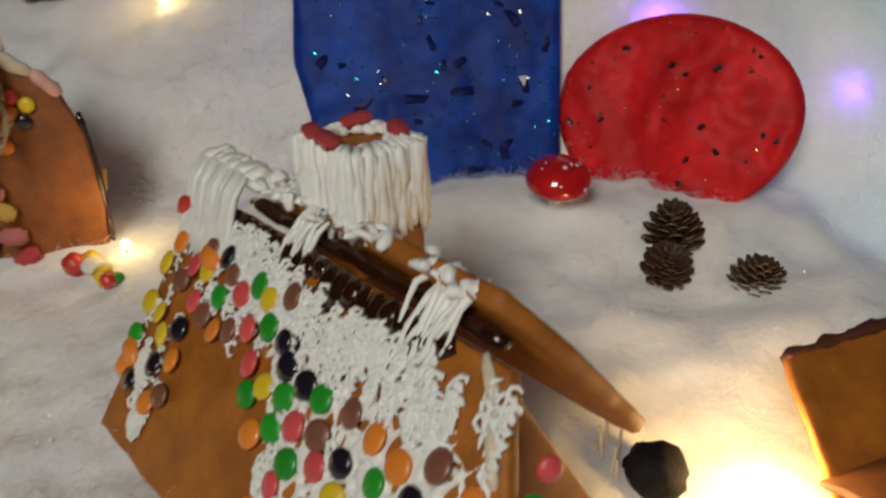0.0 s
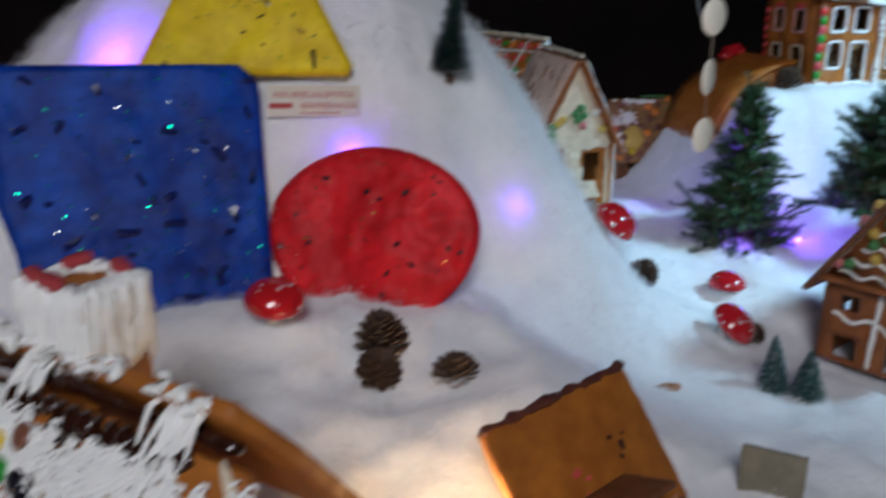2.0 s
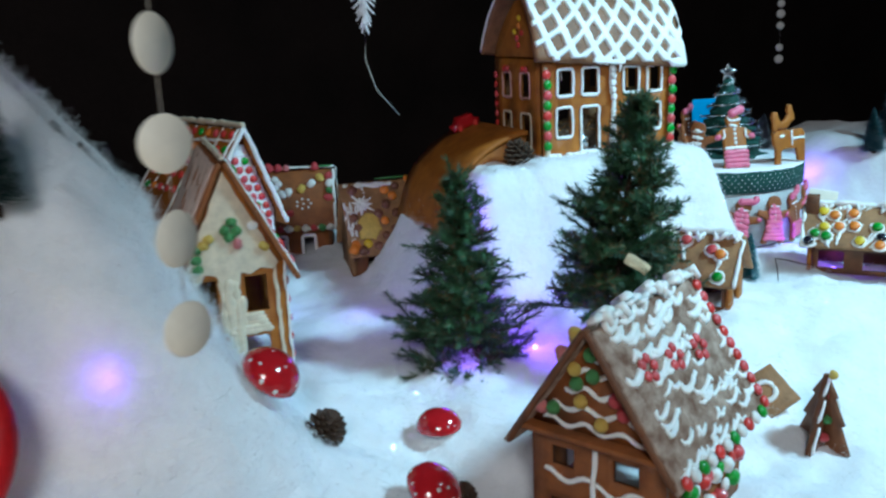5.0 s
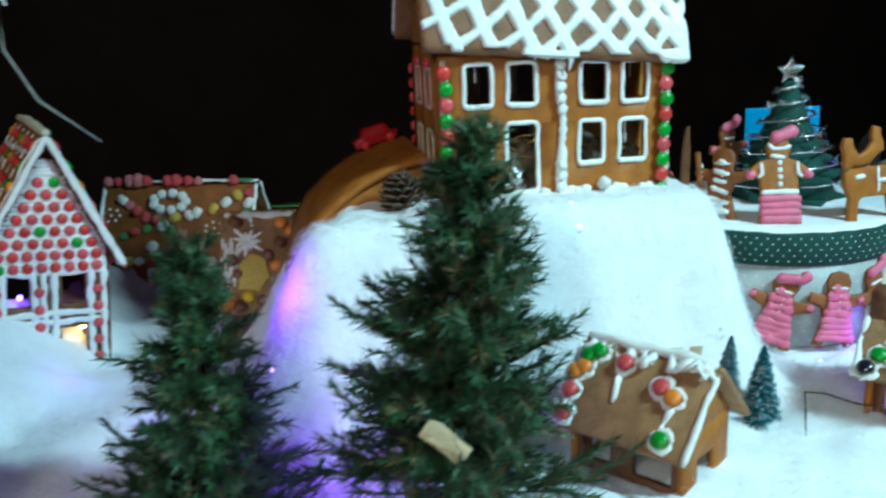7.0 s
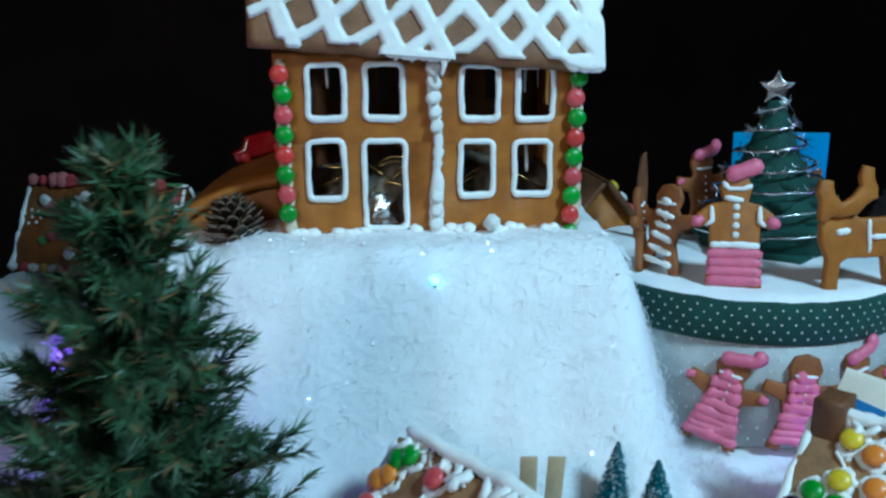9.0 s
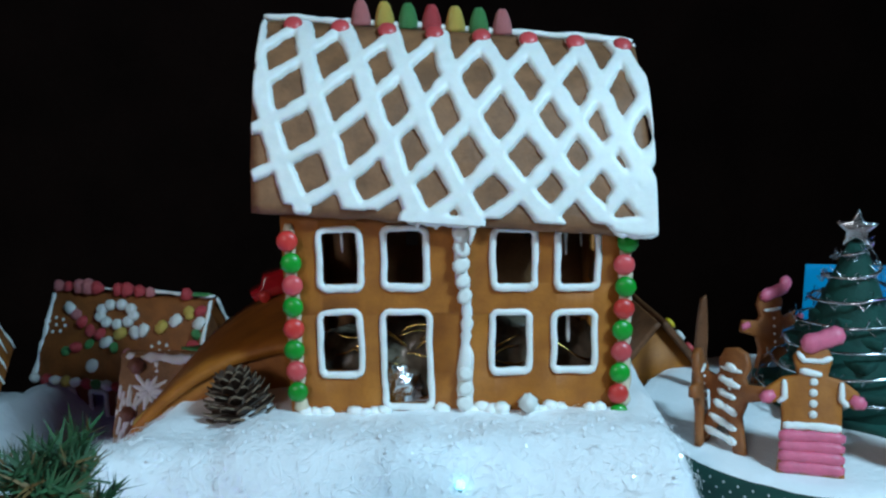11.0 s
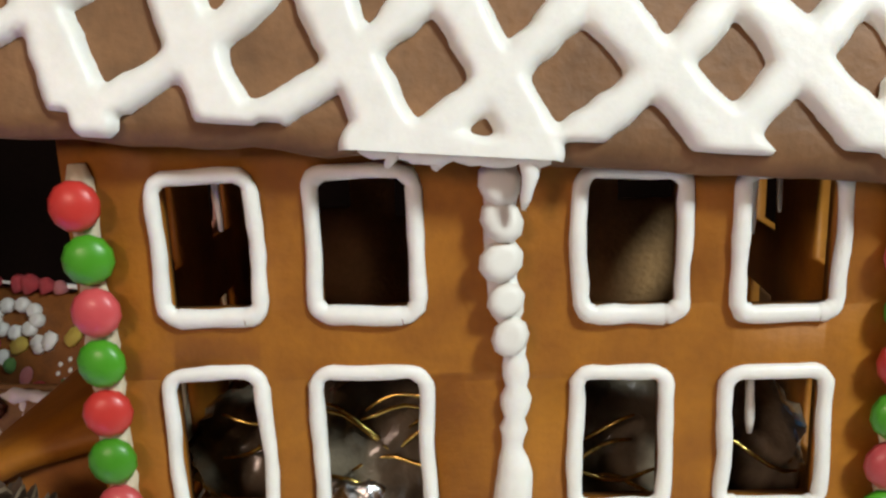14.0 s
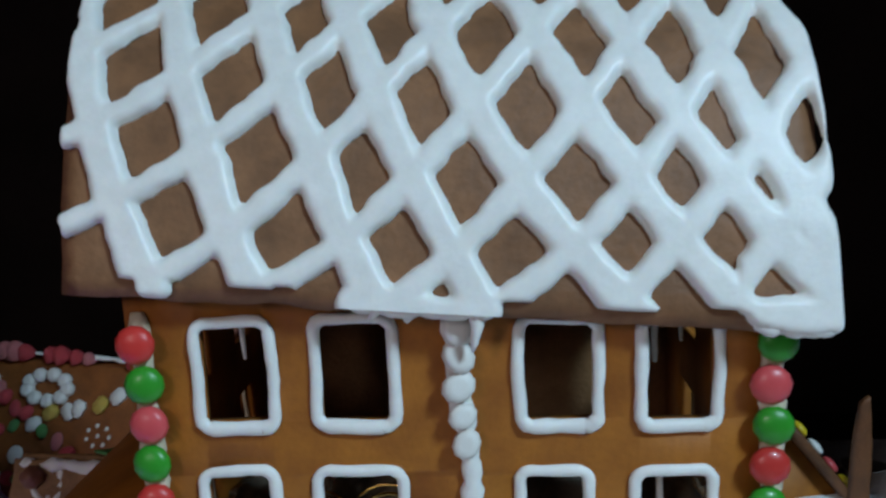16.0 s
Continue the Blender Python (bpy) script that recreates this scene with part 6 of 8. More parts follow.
    for i in range(5):
        sweet(h, "lentil", ("orange", "green", "orange", "yellow", "orange")[i], (L / 2 - 0.006, -0.004 - 0.012 * i, top + 0.002 - 0.022 * i), 0.016, (0.7, -0.6, 0.4))
    ob = part("leaf", biscuit([(-0.030, 0), (-0.010, 0.008), (0.020, 0.007), (0.032, 0.0), (0.010, -0.007), (-0.016, -0.006)], 0.003, 0.001, 0.001, 5), JELLY["green"], h, "flat green jelly strip on the ridge")
    ob.matrix_local = pose(0.030, -0.002, top + 0.006)


def orange_house():
    arch = ((0.940, 0.215), (0.945, 0.310), (0.960, 0.355), (0.976, 0.383), (1.0, 0.405), (1.023, 0.421), (1.05, 0.434), (1.075, 0.441), (1.091, 0.443))
    a = thing("arched_house", pose(1.02, 1.105, 0.215), "plain gingerbread house with a smooth rounded roof behind the hill", "gingerbread house", "gingerbread houses")
    loop = [(x - 1.02, z - 0.215) for x, z in arch]
    part("front_wall", biscuit(loop + [(0.071, 0.0)], 0.007, 0.0015, 0.0006, 3), DOUGH, a).matrix_local = pose(0, 0.007, 0, 90)
    part("back_wall", biscuit(loop + [(0.071, 0.0)], 0.007, 0.0015, 0.0006, 4), DOUGH, a).matrix_local = pose(0, 0.180, 0, 90)
    bm = bmesh.new()
    pts = dense([(x, 0, z) for x, z in loop], 0.006)
    grid = []
    for i, p in enumerate(pts):
        d = pts[min(i + 1, len(pts) - 1)] - pts[max(i - 1, 0)]
        nrm = Vector((-d.z, 0, d.x)).normalized()
        grid.append([(bm.verts.new(p + nrm * 0.007 + Vector((0, y, 0))), bm.verts.new(p + Vector((0, y, 0)))) for y in (-0.006, 0.03, 0.07, 0.11, 0.15, 0.186)])
    for g0, g1 in zip(grid, grid[1:]):
        for (a0, b0), (a1, b1), (c0, d0), (c1, d1) in zip(g0, g0[1:], g1, g1[1:]):
            bm.faces.new((a0, c0, c1, a1))
            bm.faces.new((b0, b1, d1, d0))
        bm.faces.new((g0[0][0], g0[0][1], g1[0][1], g1[0][0]))
        bm.faces.new((g0[-1][0], g1[-1][0], g1[-1][1], g0[-1][1]))
    bmesh.ops.recalc_face_normals(bm, faces=bm.faces)
    part("roof", bm, DOUGH, a, "smooth rounded gingerbread roof")
    car = thing("jelly_car", pose(1.056, 1.262, 0.4425, 0, -14, 12), "shiny red jelly sweet shaped like a small car", "sweet")
    bm = bmesh.new()
    biscuit([(-0.026, 0), (0.026, 0), (0.027, 0.010), (0.018, 0.012), (0.014, 0.021), (-0.012, 0.021), (-0.017, 0.012), (-0.027, 0.010)], 0.02, 0.003, 0, 0, 0, bm)
    part("body", bm, CAP_RED, car).matrix_local = pose(0, 0.01, 0.002, 90)
    for x in (-0.016, 0.016):
        for y in (-0.011, 0.011):
            sweet(car, "lentil", "red", (x, y, 0.005), 0.011, (0, 1 if y > 0 else -1, 0), None, "wheel")
    h2, f2 = ginger_house("dark_roofed_house", frame_at(1.40, 1.27, 0.275, 1, 0.1), 0.12, 0.12, 0.055, 0.075, "gingerbread house with a dark roof beside the tin", DOUGH, DOUGH_DARK, [(-0.02, 0.02, 0, 0.04)], [], 0.010)
    g, n, L = f2[1]
    for i in range(5):
        sweet(h2, "lentil", ("yellow", "white", "pink")[i % 3], g(0.004, 0.01 + i * 0.016, 0.002), 0.012, n)


red_house()
brown_house()
small_far_house()
orange_house()


# ---- the houses near the candy house ----
def thatched_house():
    """Partly seen house with a rounded brown wall, chocolate posts and a thatch of piped icing."""
    h = thing("thatched_house", frame_at(-0.318, 0.478, 0.205, 0.86, 0.30), "gingerbread house with thatch-like cream icing and melted chocolate", "gingerbread house", "gingerbread houses")
    side = part("side_wall", biscuit([(-0.062, 0), (0.062, 0), (0.066, 0.06), (0.062, 0.13), (0.045, 0.175), (0.0, 0.21), (-0.05, 0.225), (-0.062, 0.2)], 0.010, 0.002, 0.001, 4), DOUGH_RED, h)
    side.matrix_local = axes((0.0, 0, 0), (1, 0, 0), (0, 0, 1), (0, -1, 0))
    back = part("back_wall", panel(0.12, 0.17, [(-0.02, 0.02, 0.0, 0.08)], 0.008), DOUGH_DARK, h)
    back.matrix_local = pose(-0.055, 0.05, 0, 0, 0, -90)
    bm = bmesh.new()
    for x, z0, z1, r in ((-0.062, 0.0, 0.17, 0.010), (-0.04, 0.02, 0.15, 0.008), (-0.03, 0.06, 0.16, 0.008), (-0.046, 0.0, 0.1, 0.006)):
        rod(bm, jitter(dense([(x, -0.012, z0), (x + 0.006, -0.013, z1)], 0.008), 0.003, x * 99), r, 8, 0.6, (0, -1, 0), 0.4, x * 80)
    rod(bm, dense([(0.067, -0.006, 0.02), (0.066, -0.006, 0.1), (0.06, -0.006, 0.15)], 0.01), 0.0035, 6, 1, (1, 0, 0), 0.3, 3)
    part_each("melted_chocolate", bm, CHOC, h, "glossy runs of dark chocolate")
    bm = bmesh.new()
    rnd = random.Random(9)
    for i in range(150):
        x = rnd.uniform(-0.10, 0.0)
        y0 = rnd.uniform(-0.034, 0.02)
        z0 = 0.225 - abs(x + 0.03) * 0.5 + rnd.uniform(-0.02, 0.03)
        pts = [Vector((x + 0.007 * math.sin(j * 0.9 + i), y0 - j * 0.006, z0 - j * 0.009 + 0.004 * math.sin(j * 1.7 + i * 2))) for j in range(8)]
        rod(bm, pts, 0.0019, 5, 1, (0, -1, 0), 0.3, i)
    part_each("icing_thatch", bm, ICING_CREAM, h, "noodle-like cream icing thatch")
    bm = bmesh.new()
    for a, b, r in (((-0.008, -0.012, 0.215), (0.022, -0.012, 0.196), 0.007), ((0.0, -0.012, 0.21), (0.03, -0.012, 0.188), 0.007)):
        rod(bm, jitter(dense([a, b], 0.006), 0.002, r * 100), r, 7, 0.6, (0, -1, 0), 0.3, 1)
    part_each("rim_icing", bm, ICING_CREAM, h)
    rod_pink = bmesh.new()
    rod(rod_pink, jitter(dense([(0.03, -0.012, 0.19), (0.05, -0.012, 0.168)], 0.006), 0.002, 7), 0.007, 7, 0.6, (0, -1, 0), 0.3, 1)
    part("pink_rim_icing", rod_pink, ICING_BLUSH, h)
    for x, z, c in ((-0.006, 0.168, "green"), (0.008, 0.17, "red"), (0.02, 0.162, "yellow"), (0.004, 0.156, "orange"), (-0.008, 0.147, "red"), (0.014, 0.147, "black"), (-0.006, 0.125, "orange")):
        sweet(h, "lentil", c, (x, -0.013, z), 0.015, (0, -1, 0))
    for x, z, c in ((-0.028, 0.085, "pink"), (-0.022, 0.066, "yellow"), (-0.018, 0.04, "pink"), (-0.01, 0.018, "red"), (-0.058, 0.06, "green"), (-0.058, 0.03, "pink"), (-0.085, 0.05, "yellow"), (-0.082, 0.025, "red")):
        sweet(h, "cube", c, (x, -0.016, z), 0.022, (0, -1, 0), JELLY, "jelly_sweet", (0.8, 1.2, 0.6))


thatched_house()


def plain_cottage():
    """Plain brown roof slab with a lit porch in front."""
    a, b = Vector((0.322, 0.290, 0.250)), Vector((0.478, 0.386, 0.250))
    u = (b - a).normalized()
    v = Vector((u.y, -u.x, 0))
    o = (a + b) / 2
    h = thing("plain_cottage", axes((o.x, o.y, 0.145), u, -v, (0, 0, 1)), "plain gingerbread cottage with a bare brown roof and lit porch", "gingerbread house", "gingerbread houses")
    L, top, run, drop = (b - a).length, 0.105, 0.108, 0.135
    roof_slab(h, (-L / 2, -0.001, top), (L / 2, -0.001, top), (0, -run, -drop), 0.007, DOUGH, 13)
    part("back_wall", panel(L - 0.10, 0.100, [], 0.006), DOUGH, h).matrix_local = pose(0, 0.004, 0, 0, 0, 180)
    for sx in (-1, 1):
        ob = part("end_wall", biscuit([(-0.066, 0), (-0.004, 0), (-0.004, 0.088)], 0.006, 0.001), DOUGH, h)
        ob.matrix_local = axes((sx * (L / 2 - 0.070), 0, 0), (0, 1, 0), (0, 0, 1), (1, 0, 0))
    n = Vector((0, -drop, run)).normalized()
    dn = Vector((0, -run, -drop)).normalized()
    bm = bmesh.new()
    rod(bm, jitter(dense([Vector((-L / 2, -0.002, top + 0.001)) + n * 0.006, Vector((L / 2, -0.002, top + 0.001)) + n * 0.006], 0.005), 0.0035, 2), 0.0036, 6, 0.7, n, 0.9, 2)
    part("ridge_crust", bm, CRUST, h, "dark brown crust along the ridge")
    for x, s, c, k in ((-0.018, 0.062, "pink", 0.010), (-0.008, 0.070, "pink", 0.008), (-0.016, 0.080, "pink", 0.007), (0.034, 0.050, "black", 0.008), (0.044, 0.060, "black", 0.010), (0.050, 0.052, "black", 0.007), (0.038, 0.068, "black", 0.008)):
        sweet(h, "lentil", c, Vector((x, 0, top)) + dn * s + n * 0.0075, k, n, None, "sugar_crumb", (1.3, 0.9, 0.18))
    # the porch: a low leaning roof and a bright front
    p = thing("lit_porch", axes((0.428, 0.228, 0.143), u, -v, (0, 0, 1)), "small gingerbread porch with blue and green sweets on its front", "gingerbread house", "gingerbread houses")
    roof_slab(p, (-0.064, 0.002, 0.058), (0.066, 0.002, 0.058), (0, 0.050, -0.016), 0.006, DOUGH_DARK, 23)
    ob = part("front_slab", biscuit([(-0.056, 0), (0.064, 0), (0.064, 0.060), (-0.056, 0.060)], 0.007, 0.0015, 0.001, 6), DOUGH, p, "bright gingerbread front")
    ob.matrix_local = pose(0, -0.030, 0, 62, 0, 0)
    ob = part("side_slab", biscuit([(-0.030, 0), (0.028, 0), (0.004, 0.054)], 0.006, 0.0012), DOUGH, p)
    ob.matrix_local = axes((-0.064, 0, 0), (0, 1, 0), (0, 0, 1), (1, 0, 0))
    d_ = Vector((0, 0.469, 0.883))
    q_ = Vector((0, -0.883, 0.469))
    for x, z, c in ((0.012, 0.040, "green"), (0.050, 0.034, "green"), (-0.012, 0.030, "black"), (0.030, 0.020, "black"), (0.046, 0.046, "orange"), (-0.030, 0.046, "orange"), (-0.004, 0.014, "yellow")):
        sweet(p, "lentil", c, Vector((x, -0.030, 0)) + d_ * z + q_ * 0.008, 0.013, q_)
    w = thing("grey_biscuit", axes((0.590, 0.300, 0.140), Vector((0.045, -0.031, 0)).normalized(), Vector((0.031, 0.045, 0)).normalized(), (0, 0, 1)), "plain pale olive biscuit standing upright in the snow", "biscuit", "decorated biscuits")
    part("biscuit", biscuit([(-0.026, 0), (0.028, 0), (0.028, 0.060), (-0.026, 0.062)], 0.006, 0.0012, 0.001, 5), DOUGH_OLIVE, w).matrix_local = pose(0, 0.003, 0, 90, 0, 0)


plain_cottage()


def terrace_house(m, label, seed, dough, white):
    h, f = ginger_house("terrace_house", m, 0.11, 0.09, 0.085, 0.07, label, dough, DOUGH_ROOF, [(-0.04, -0.015, 0.003, 0.05), (0.012, 0.04, 0.003, 0.05)], [], 0.012)
    bm = bmesh.new()
    for k, (x0, x1) in enumerate(((-0.04, -0.015), (0.012, 0.04))):
        window_ring(bm, x0, x1, 0.003, 0.05, 0.003, k + seed)
    if white:
        squiggle(bm, lambda a, b: Vector((a, -0.001, b)), 26, seed, (-0.045, 0.045, 0.0, 0.08), 0.0024, (0, -1, 0), 0.03, 0.006, 3)
    for x in (-0.052, 0.0, 0.052):
        rod(bm, jitter(dense([(x, -0.001, 0.002), (x, -0.001, 0.08)], 0.006), 0.002, x * 80), 0.003, 6, 0.6, (0, -1, 0), 0.4, x)
    part_each("front_icing", bm, ICING, h)
    rnd = random.Random(seed)
    for i in range(14):
        sweet(h, "lentil", ("pink", "red", "green", "yellow", "white")[i % 5], (rnd.uniform(-0.048, 0.048), -0.003, rnd.uniform(0.052, 0.1)), 0.012, (0, -1, 0))
    rake_lines(h, 0.11, 0.085, 0.07, -0.0135, 0.0035)


terrace_house(frame_at(-0.275, 0.875, 0.417, 1, 0.05), "brown gingerbread house with white outlined doors on the upper terrace", 3, DOUGH_DARK, False)
terrace_house(frame_at(-0.45, 0.81, 0.415, 1, 0.12), "white iced gingerbread house with coloured sweets on the upper terrace", 6, DOUGH, True)


# ---- trees ----
def fir_tree(x, y, z, height, radius, seed, label, lean=(0, 0), bare=0.05):
    """An artificial fir: wired limbs with bunches of narrow needles, uneven tiers with gaps."""
    t = thing("fir_tree", pose(x, y, z), label, "tree", "artificial fir trees")
    rnd = random.Random(seed)
    bm = bmesh.new()
    top = Vector((lean[0], lean[1], height * 0.97))
    rod(bm, [(0, 0, -0.02), top * 0.4, top], [0.0065, 0.004, 0.0015], 7)
    part("trunk", bm, TWIG, t, "thin brown wired trunk")
    bm, verts, faces, brown = bmesh.new(), [], [], []
    limbs = []
    tiers = 15
    for k in range(tiers):
        f = k / (tiers - 1)
        zz = bare + f * (0.98 - bare)
        reach = radius * ((1 - f) ** 0.86 * (0.92 + 0.22 * math.sin(k * 2.3 + seed)) + 0.10)
        count = max(5, int(13 * (1 - f * 0.6)))
        for i in range(count):
            a = 6.283 * (i + rnd.uniform(-0.35, 0.35)) / count + k * 1.1
            r = reach * rnd.uniform(0.55, 1.12)
            root = top * zz
            tip = root + Vector((math.cos(a) * r, math.sin(a) * r, r * rnd.uniform(-0.15, 0.50) + 0.012 * f))
            limbs.append((root, tip))
    limbs.append((top * 0.86, top * 1.04))
    twigs = []
    for root, tip in limbs:
        mid = root.lerp(tip, 0.55) + Vector((0, 0, -0.004))
        rod(bm, [root, mid, tip], [0.0014, 0.0011, 0.0006], 4, caps=False)
        twigs.append((root.lerp(tip, 0.12), tip))
        d = tip - root
        for _ in range(6):
            p = root.lerp(tip, rnd.uniform(0.25, 0.9))
            q = Vector((rnd.uniform(-1, 1), rnd.uniform(-1, 1), rnd.uniform(-0.3, 0.8))).normalized()
            twigs.append((p, p + (d.normalized() * 0.6 + q * 0.7) * (0.012 + d.length * rnd.uniform(0.2, 0.42))))
    for a, b in twigs:
        d = b - a
        n = max(22, int(d.length / 0.00062))
        dn = d.normalized()
        ex = dn.orthogonal().normalized()
        ey = dn.cross(ex)
        dry = rnd.random() < 0.22
        for i in range(n):
            f = i / n
            ang = rnd.uniform(0, 6.283)
            out = ex * math.cos(ang) + ey * math.sin(ang)
            ln = rnd.uniform(0.010, 0.018) * (1 - 0.35 * f)
            p = a + d * f
            e = p + (out * 0.8 + dn * 0.75) * ln
            tgt = brown if rnd.random() < (0.30 if dry else 0.05) else faces
            i0 = len(verts)
            s = dn.cross(out).normalized() * 0.00085
            verts += [tuple(p - s), tuple(p + s), tuple(e)]
            tgt.append((i0, i0 + 1, i0 + 2))
    part_each("limb", bm, TWIG, t)
    me = bpy.data.meshes.new("crown")
    me.from_pydata(verts, [], faces + brown)
    me.materials.append(NEEDLE)
    me.materials.append(NEEDLE_TIP)
    for p in me.polygons[len(faces):]:
        p.material_index = 1
    ob = tagged(new("crown", me), "dense dark green needles, a few brown", kind="stuff")
    ob.parent = t
    return t


fir_tree(0.876, 0.866, 0.128, 0.298, 0.086, 3, "bushy dark green artificial fir tree standing in the snow", (0.0, 0.004))
treeB = fir_tree(1.046, 0.800, 0.214, 0.296, 0.082, 8, "tall dark green artificial fir tree with a paper tag", (0.022, -0.024), 0.17)
tag = thing("paper_tag", look((1.034, 0.722, 0.335), (1.0, 0.47, 0.42), 0) @ pose(0, 0, 0, 0, 0, 40) @ Matrix.Scale(0.8, 4), "crumpled tan paper tag hanging on the fir", "tag")
bm = biscuit([(-0.020, -0.008), (0.020, -0.009), (0.021, 0.006), (0.012, 0.009), (-0.019, 0.008)], 0.0012, 0.0004, 0.001, 2)
for v in bm.verts:
    v.co.z += 0.003 * math.sin(v.co.x * 160)
part("paper", bm, TAG, tag)


def brush_tree(x, y, z, height, radius, material, seed, label, tip=None, z_sink=0.006):
    """A bottle-brush tree: rings of bristle on a twisted wire, over a round foot."""
    t = thing("brush_tree", pose(x, y, z - z_sink, random.Random(seed).uniform(-5, 5), random.Random(seed + 1).uniform(-5, 5), 0), label, "tree", "bottle-brush trees")
    rnd = random.Random(seed)
    bm = bmesh.new()
    rod(bm, [(0, 0, 0), (0, 0, height)], 0.0012, 5)
    rod(bm, [(0, 0, -0.004), (0, 0, 0.006)], 0.010, 10)
    part("stem", bm, TWIG, t)
    verts, faces, white = [], [], []
    n = int(4200 * height / 0.1 * max(1.0, radius / 0.013))
    for i in range(n):
        f = (i / n)
        zz = height * (0.08 + 0.92 * f)
        r = radius * (1 - f) ** 0.78 * rnd.uniform(0.70, 1.05) * (0.9 + 0.12 * math.sin(f * 46)) + 0.001
        a = rnd.uniform(0, 6.283)
        out = Vector((math.cos(a), math.sin(a), 0))
        p, e = Vector((0, 0, zz)), Vector((0, 0, zz)) + out * r + Vector((0, 0, rnd.uniform(-0.1, 0.25) * r))
        s = Vector((-math.sin(a), math.cos(a), 0)) * 0.0006
        i0 = len(verts)
        verts += [tuple(p.lerp(e, 0.15) - s), tuple(p.lerp(e, 0.15) + s), tuple(e + s * 0.5), tuple(e - s * 0.5)]
        (white if rnd.random() < 0.16 else faces).append((i0, i0 + 1, i0 + 2, i0 + 3))
    me = bpy.data.meshes.new("bristles")
    me.from_pydata(verts, [], faces + white)
    me.materials.append(material)
    me.materials.append(tip or FIBRE)
    for p in me.polygons[len(faces):]:
        p.material_index = 1
    ob = tagged(new("bristles", me), "stiff bristles with frosted tips", kind="stuff")
    ob.parent = t
    return t


def G(x, y):
    return puffed(x, y)


brush_tree(0.392, 0.728, 0.478, 0.122, 0.030, BRISTLE, 1, "green frosted bottle-brush tree on the slope's edge")
brush_tree(0.444, 0.86, 0.483, 0.060, 0.026, BRISTLE_GREY, 2, "grey frosted bottle-brush tree behind the slope")
brush_tree(0.465, 0.86, 0.469, 0.050, 0.026, BRISTLE_GREY, 12, "small grey frosted bottle-brush tree on the ridge")
brush_tree(0.722, 0.505, G(0.722, 0.505), 0.072, 0.020, BRISTLE, 3, "small green bottle-brush tree beside the cottage")
brush_tree(0.752, 0.488, G(0.752, 0.488), 0.060, 0.022, BRISTLE, 4, "small green bottle-brush tree beside the cottage")
brush_tree(1.326, 0.920, G(1.326, 0.920), 0.070, 0.016, BRISTLE_TEAL, 5, "small teal bottle-brush tree behind the low cottage")
brush_tree(1.354, 0.905, G(1.354, 0.905), 0.076, 0.019, BRISTLE_TEAL, 6, "small teal bottle-brush tree behind the low cottage")
brush_tree(1.338, 0.885, G(1.338, 0.885), 0.036, 0.013, BRISTLE_TEAL, 16, "tiny teal bottle-brush tree behind the low cottage")
brush_tree(1.798, 1.095, G(1.798, 1.095), 0.085, 0.024, BRISTLE_TEAL, 7, "dark teal bottle-brush tree on the far hill")
brush_tree(1.872, 1.115, G(1.872, 1.115), 0.140, 0.038, BRISTLE_TEAL, 8, "tall dark teal bottle-brush tree on the far hill")
brush_tree(1.87, 1.02, G(1.87, 1.02), 0.06, 0.022, BRISTLE_TEAL, 18, "dark teal bottle-brush tree on the far hill")
brush_tree(-0.01, 0.545, G(-0.01, 0.545), 0.075, 0.020, BRISTLE, 9, "small green bottle-brush tree behind the candy house")
brush_tree(1.76, 1.35, G(1.76, 1.35), 0.09, 0.035, BRISTLE_GREY, 19, "grey bushy bottle-brush tree behind the far hill")


# ---- pine cones ----
def pine_cone(x, y, z, length, radius, seed, turn, label, category="pine cone"):
    """Open scales set in a spiral round a core."""
    t = thing("pine_cone", pose(x, y, z) @ Euler([radians(a) for a in turn]).to_matrix().to_4x4(), label, category, "pine cones")
    rnd = random.Random(seed)
    bm = bmesh.new()
    rod(bm, [(0, 0, 0), (0, 0, length * 0.5), (0, 0, length * 0.92)], [radius * 0.35, radius * 0.4, radius * 0.08], 8)
    part("core", bm, CONE, t)
    bm = bmesh.new()
    n = 62
    for i in range(n):
        f = i / n
        a = i * 2.39996
        zz = length * (0.04 + 0.90 * f)
        r = radius * (0.78 + 0.5 * math.sin(f * 2.6 + 0.35)) * (1 - f * 0.62)
        out = Vector((math.cos(a), math.sin(a), 0))
        sd = Vector((-math.sin(a), math.cos(a), 0))
        rise = Vector((0, 0, 0.35 + 0.9 * f))
        p = Vector((0, 0, zz)) + out * radius * 0.15
        e = p + (out + rise * 0.55).normalized() * r
        w = radius * 0.24 * (1.1 - 0.5 * f)
        up = Vector((0, 0, 1)) * radius * 0.07
        q = [p - sd * w * 0.4, p + sd * w * 0.4, e.lerp(p, 0.2) + sd * w, e + sd * w * 0.35 + up, e - sd * w * 0.35 + up, e.lerp(p, 0.2) - sd * w]
        lo = [bm.verts.new(v) for v in q]
        hi = [bm.verts.new(v + up * 0.9) for v in q]
        bm.faces.new(lo[::-1])
        bm.faces.new(hi)
        for k in range(6):
            f_ = bm.faces.new((lo[k], lo[(k + 1) % 6], hi[(k + 1) % 6], hi[k]))
            f_.material_index = 1 if k in (2, 3, 4) else 0
    part_each("scale", bm, [CONE, CONE_EDGE], t, "open brown woody scales", smooth=False)
    return t


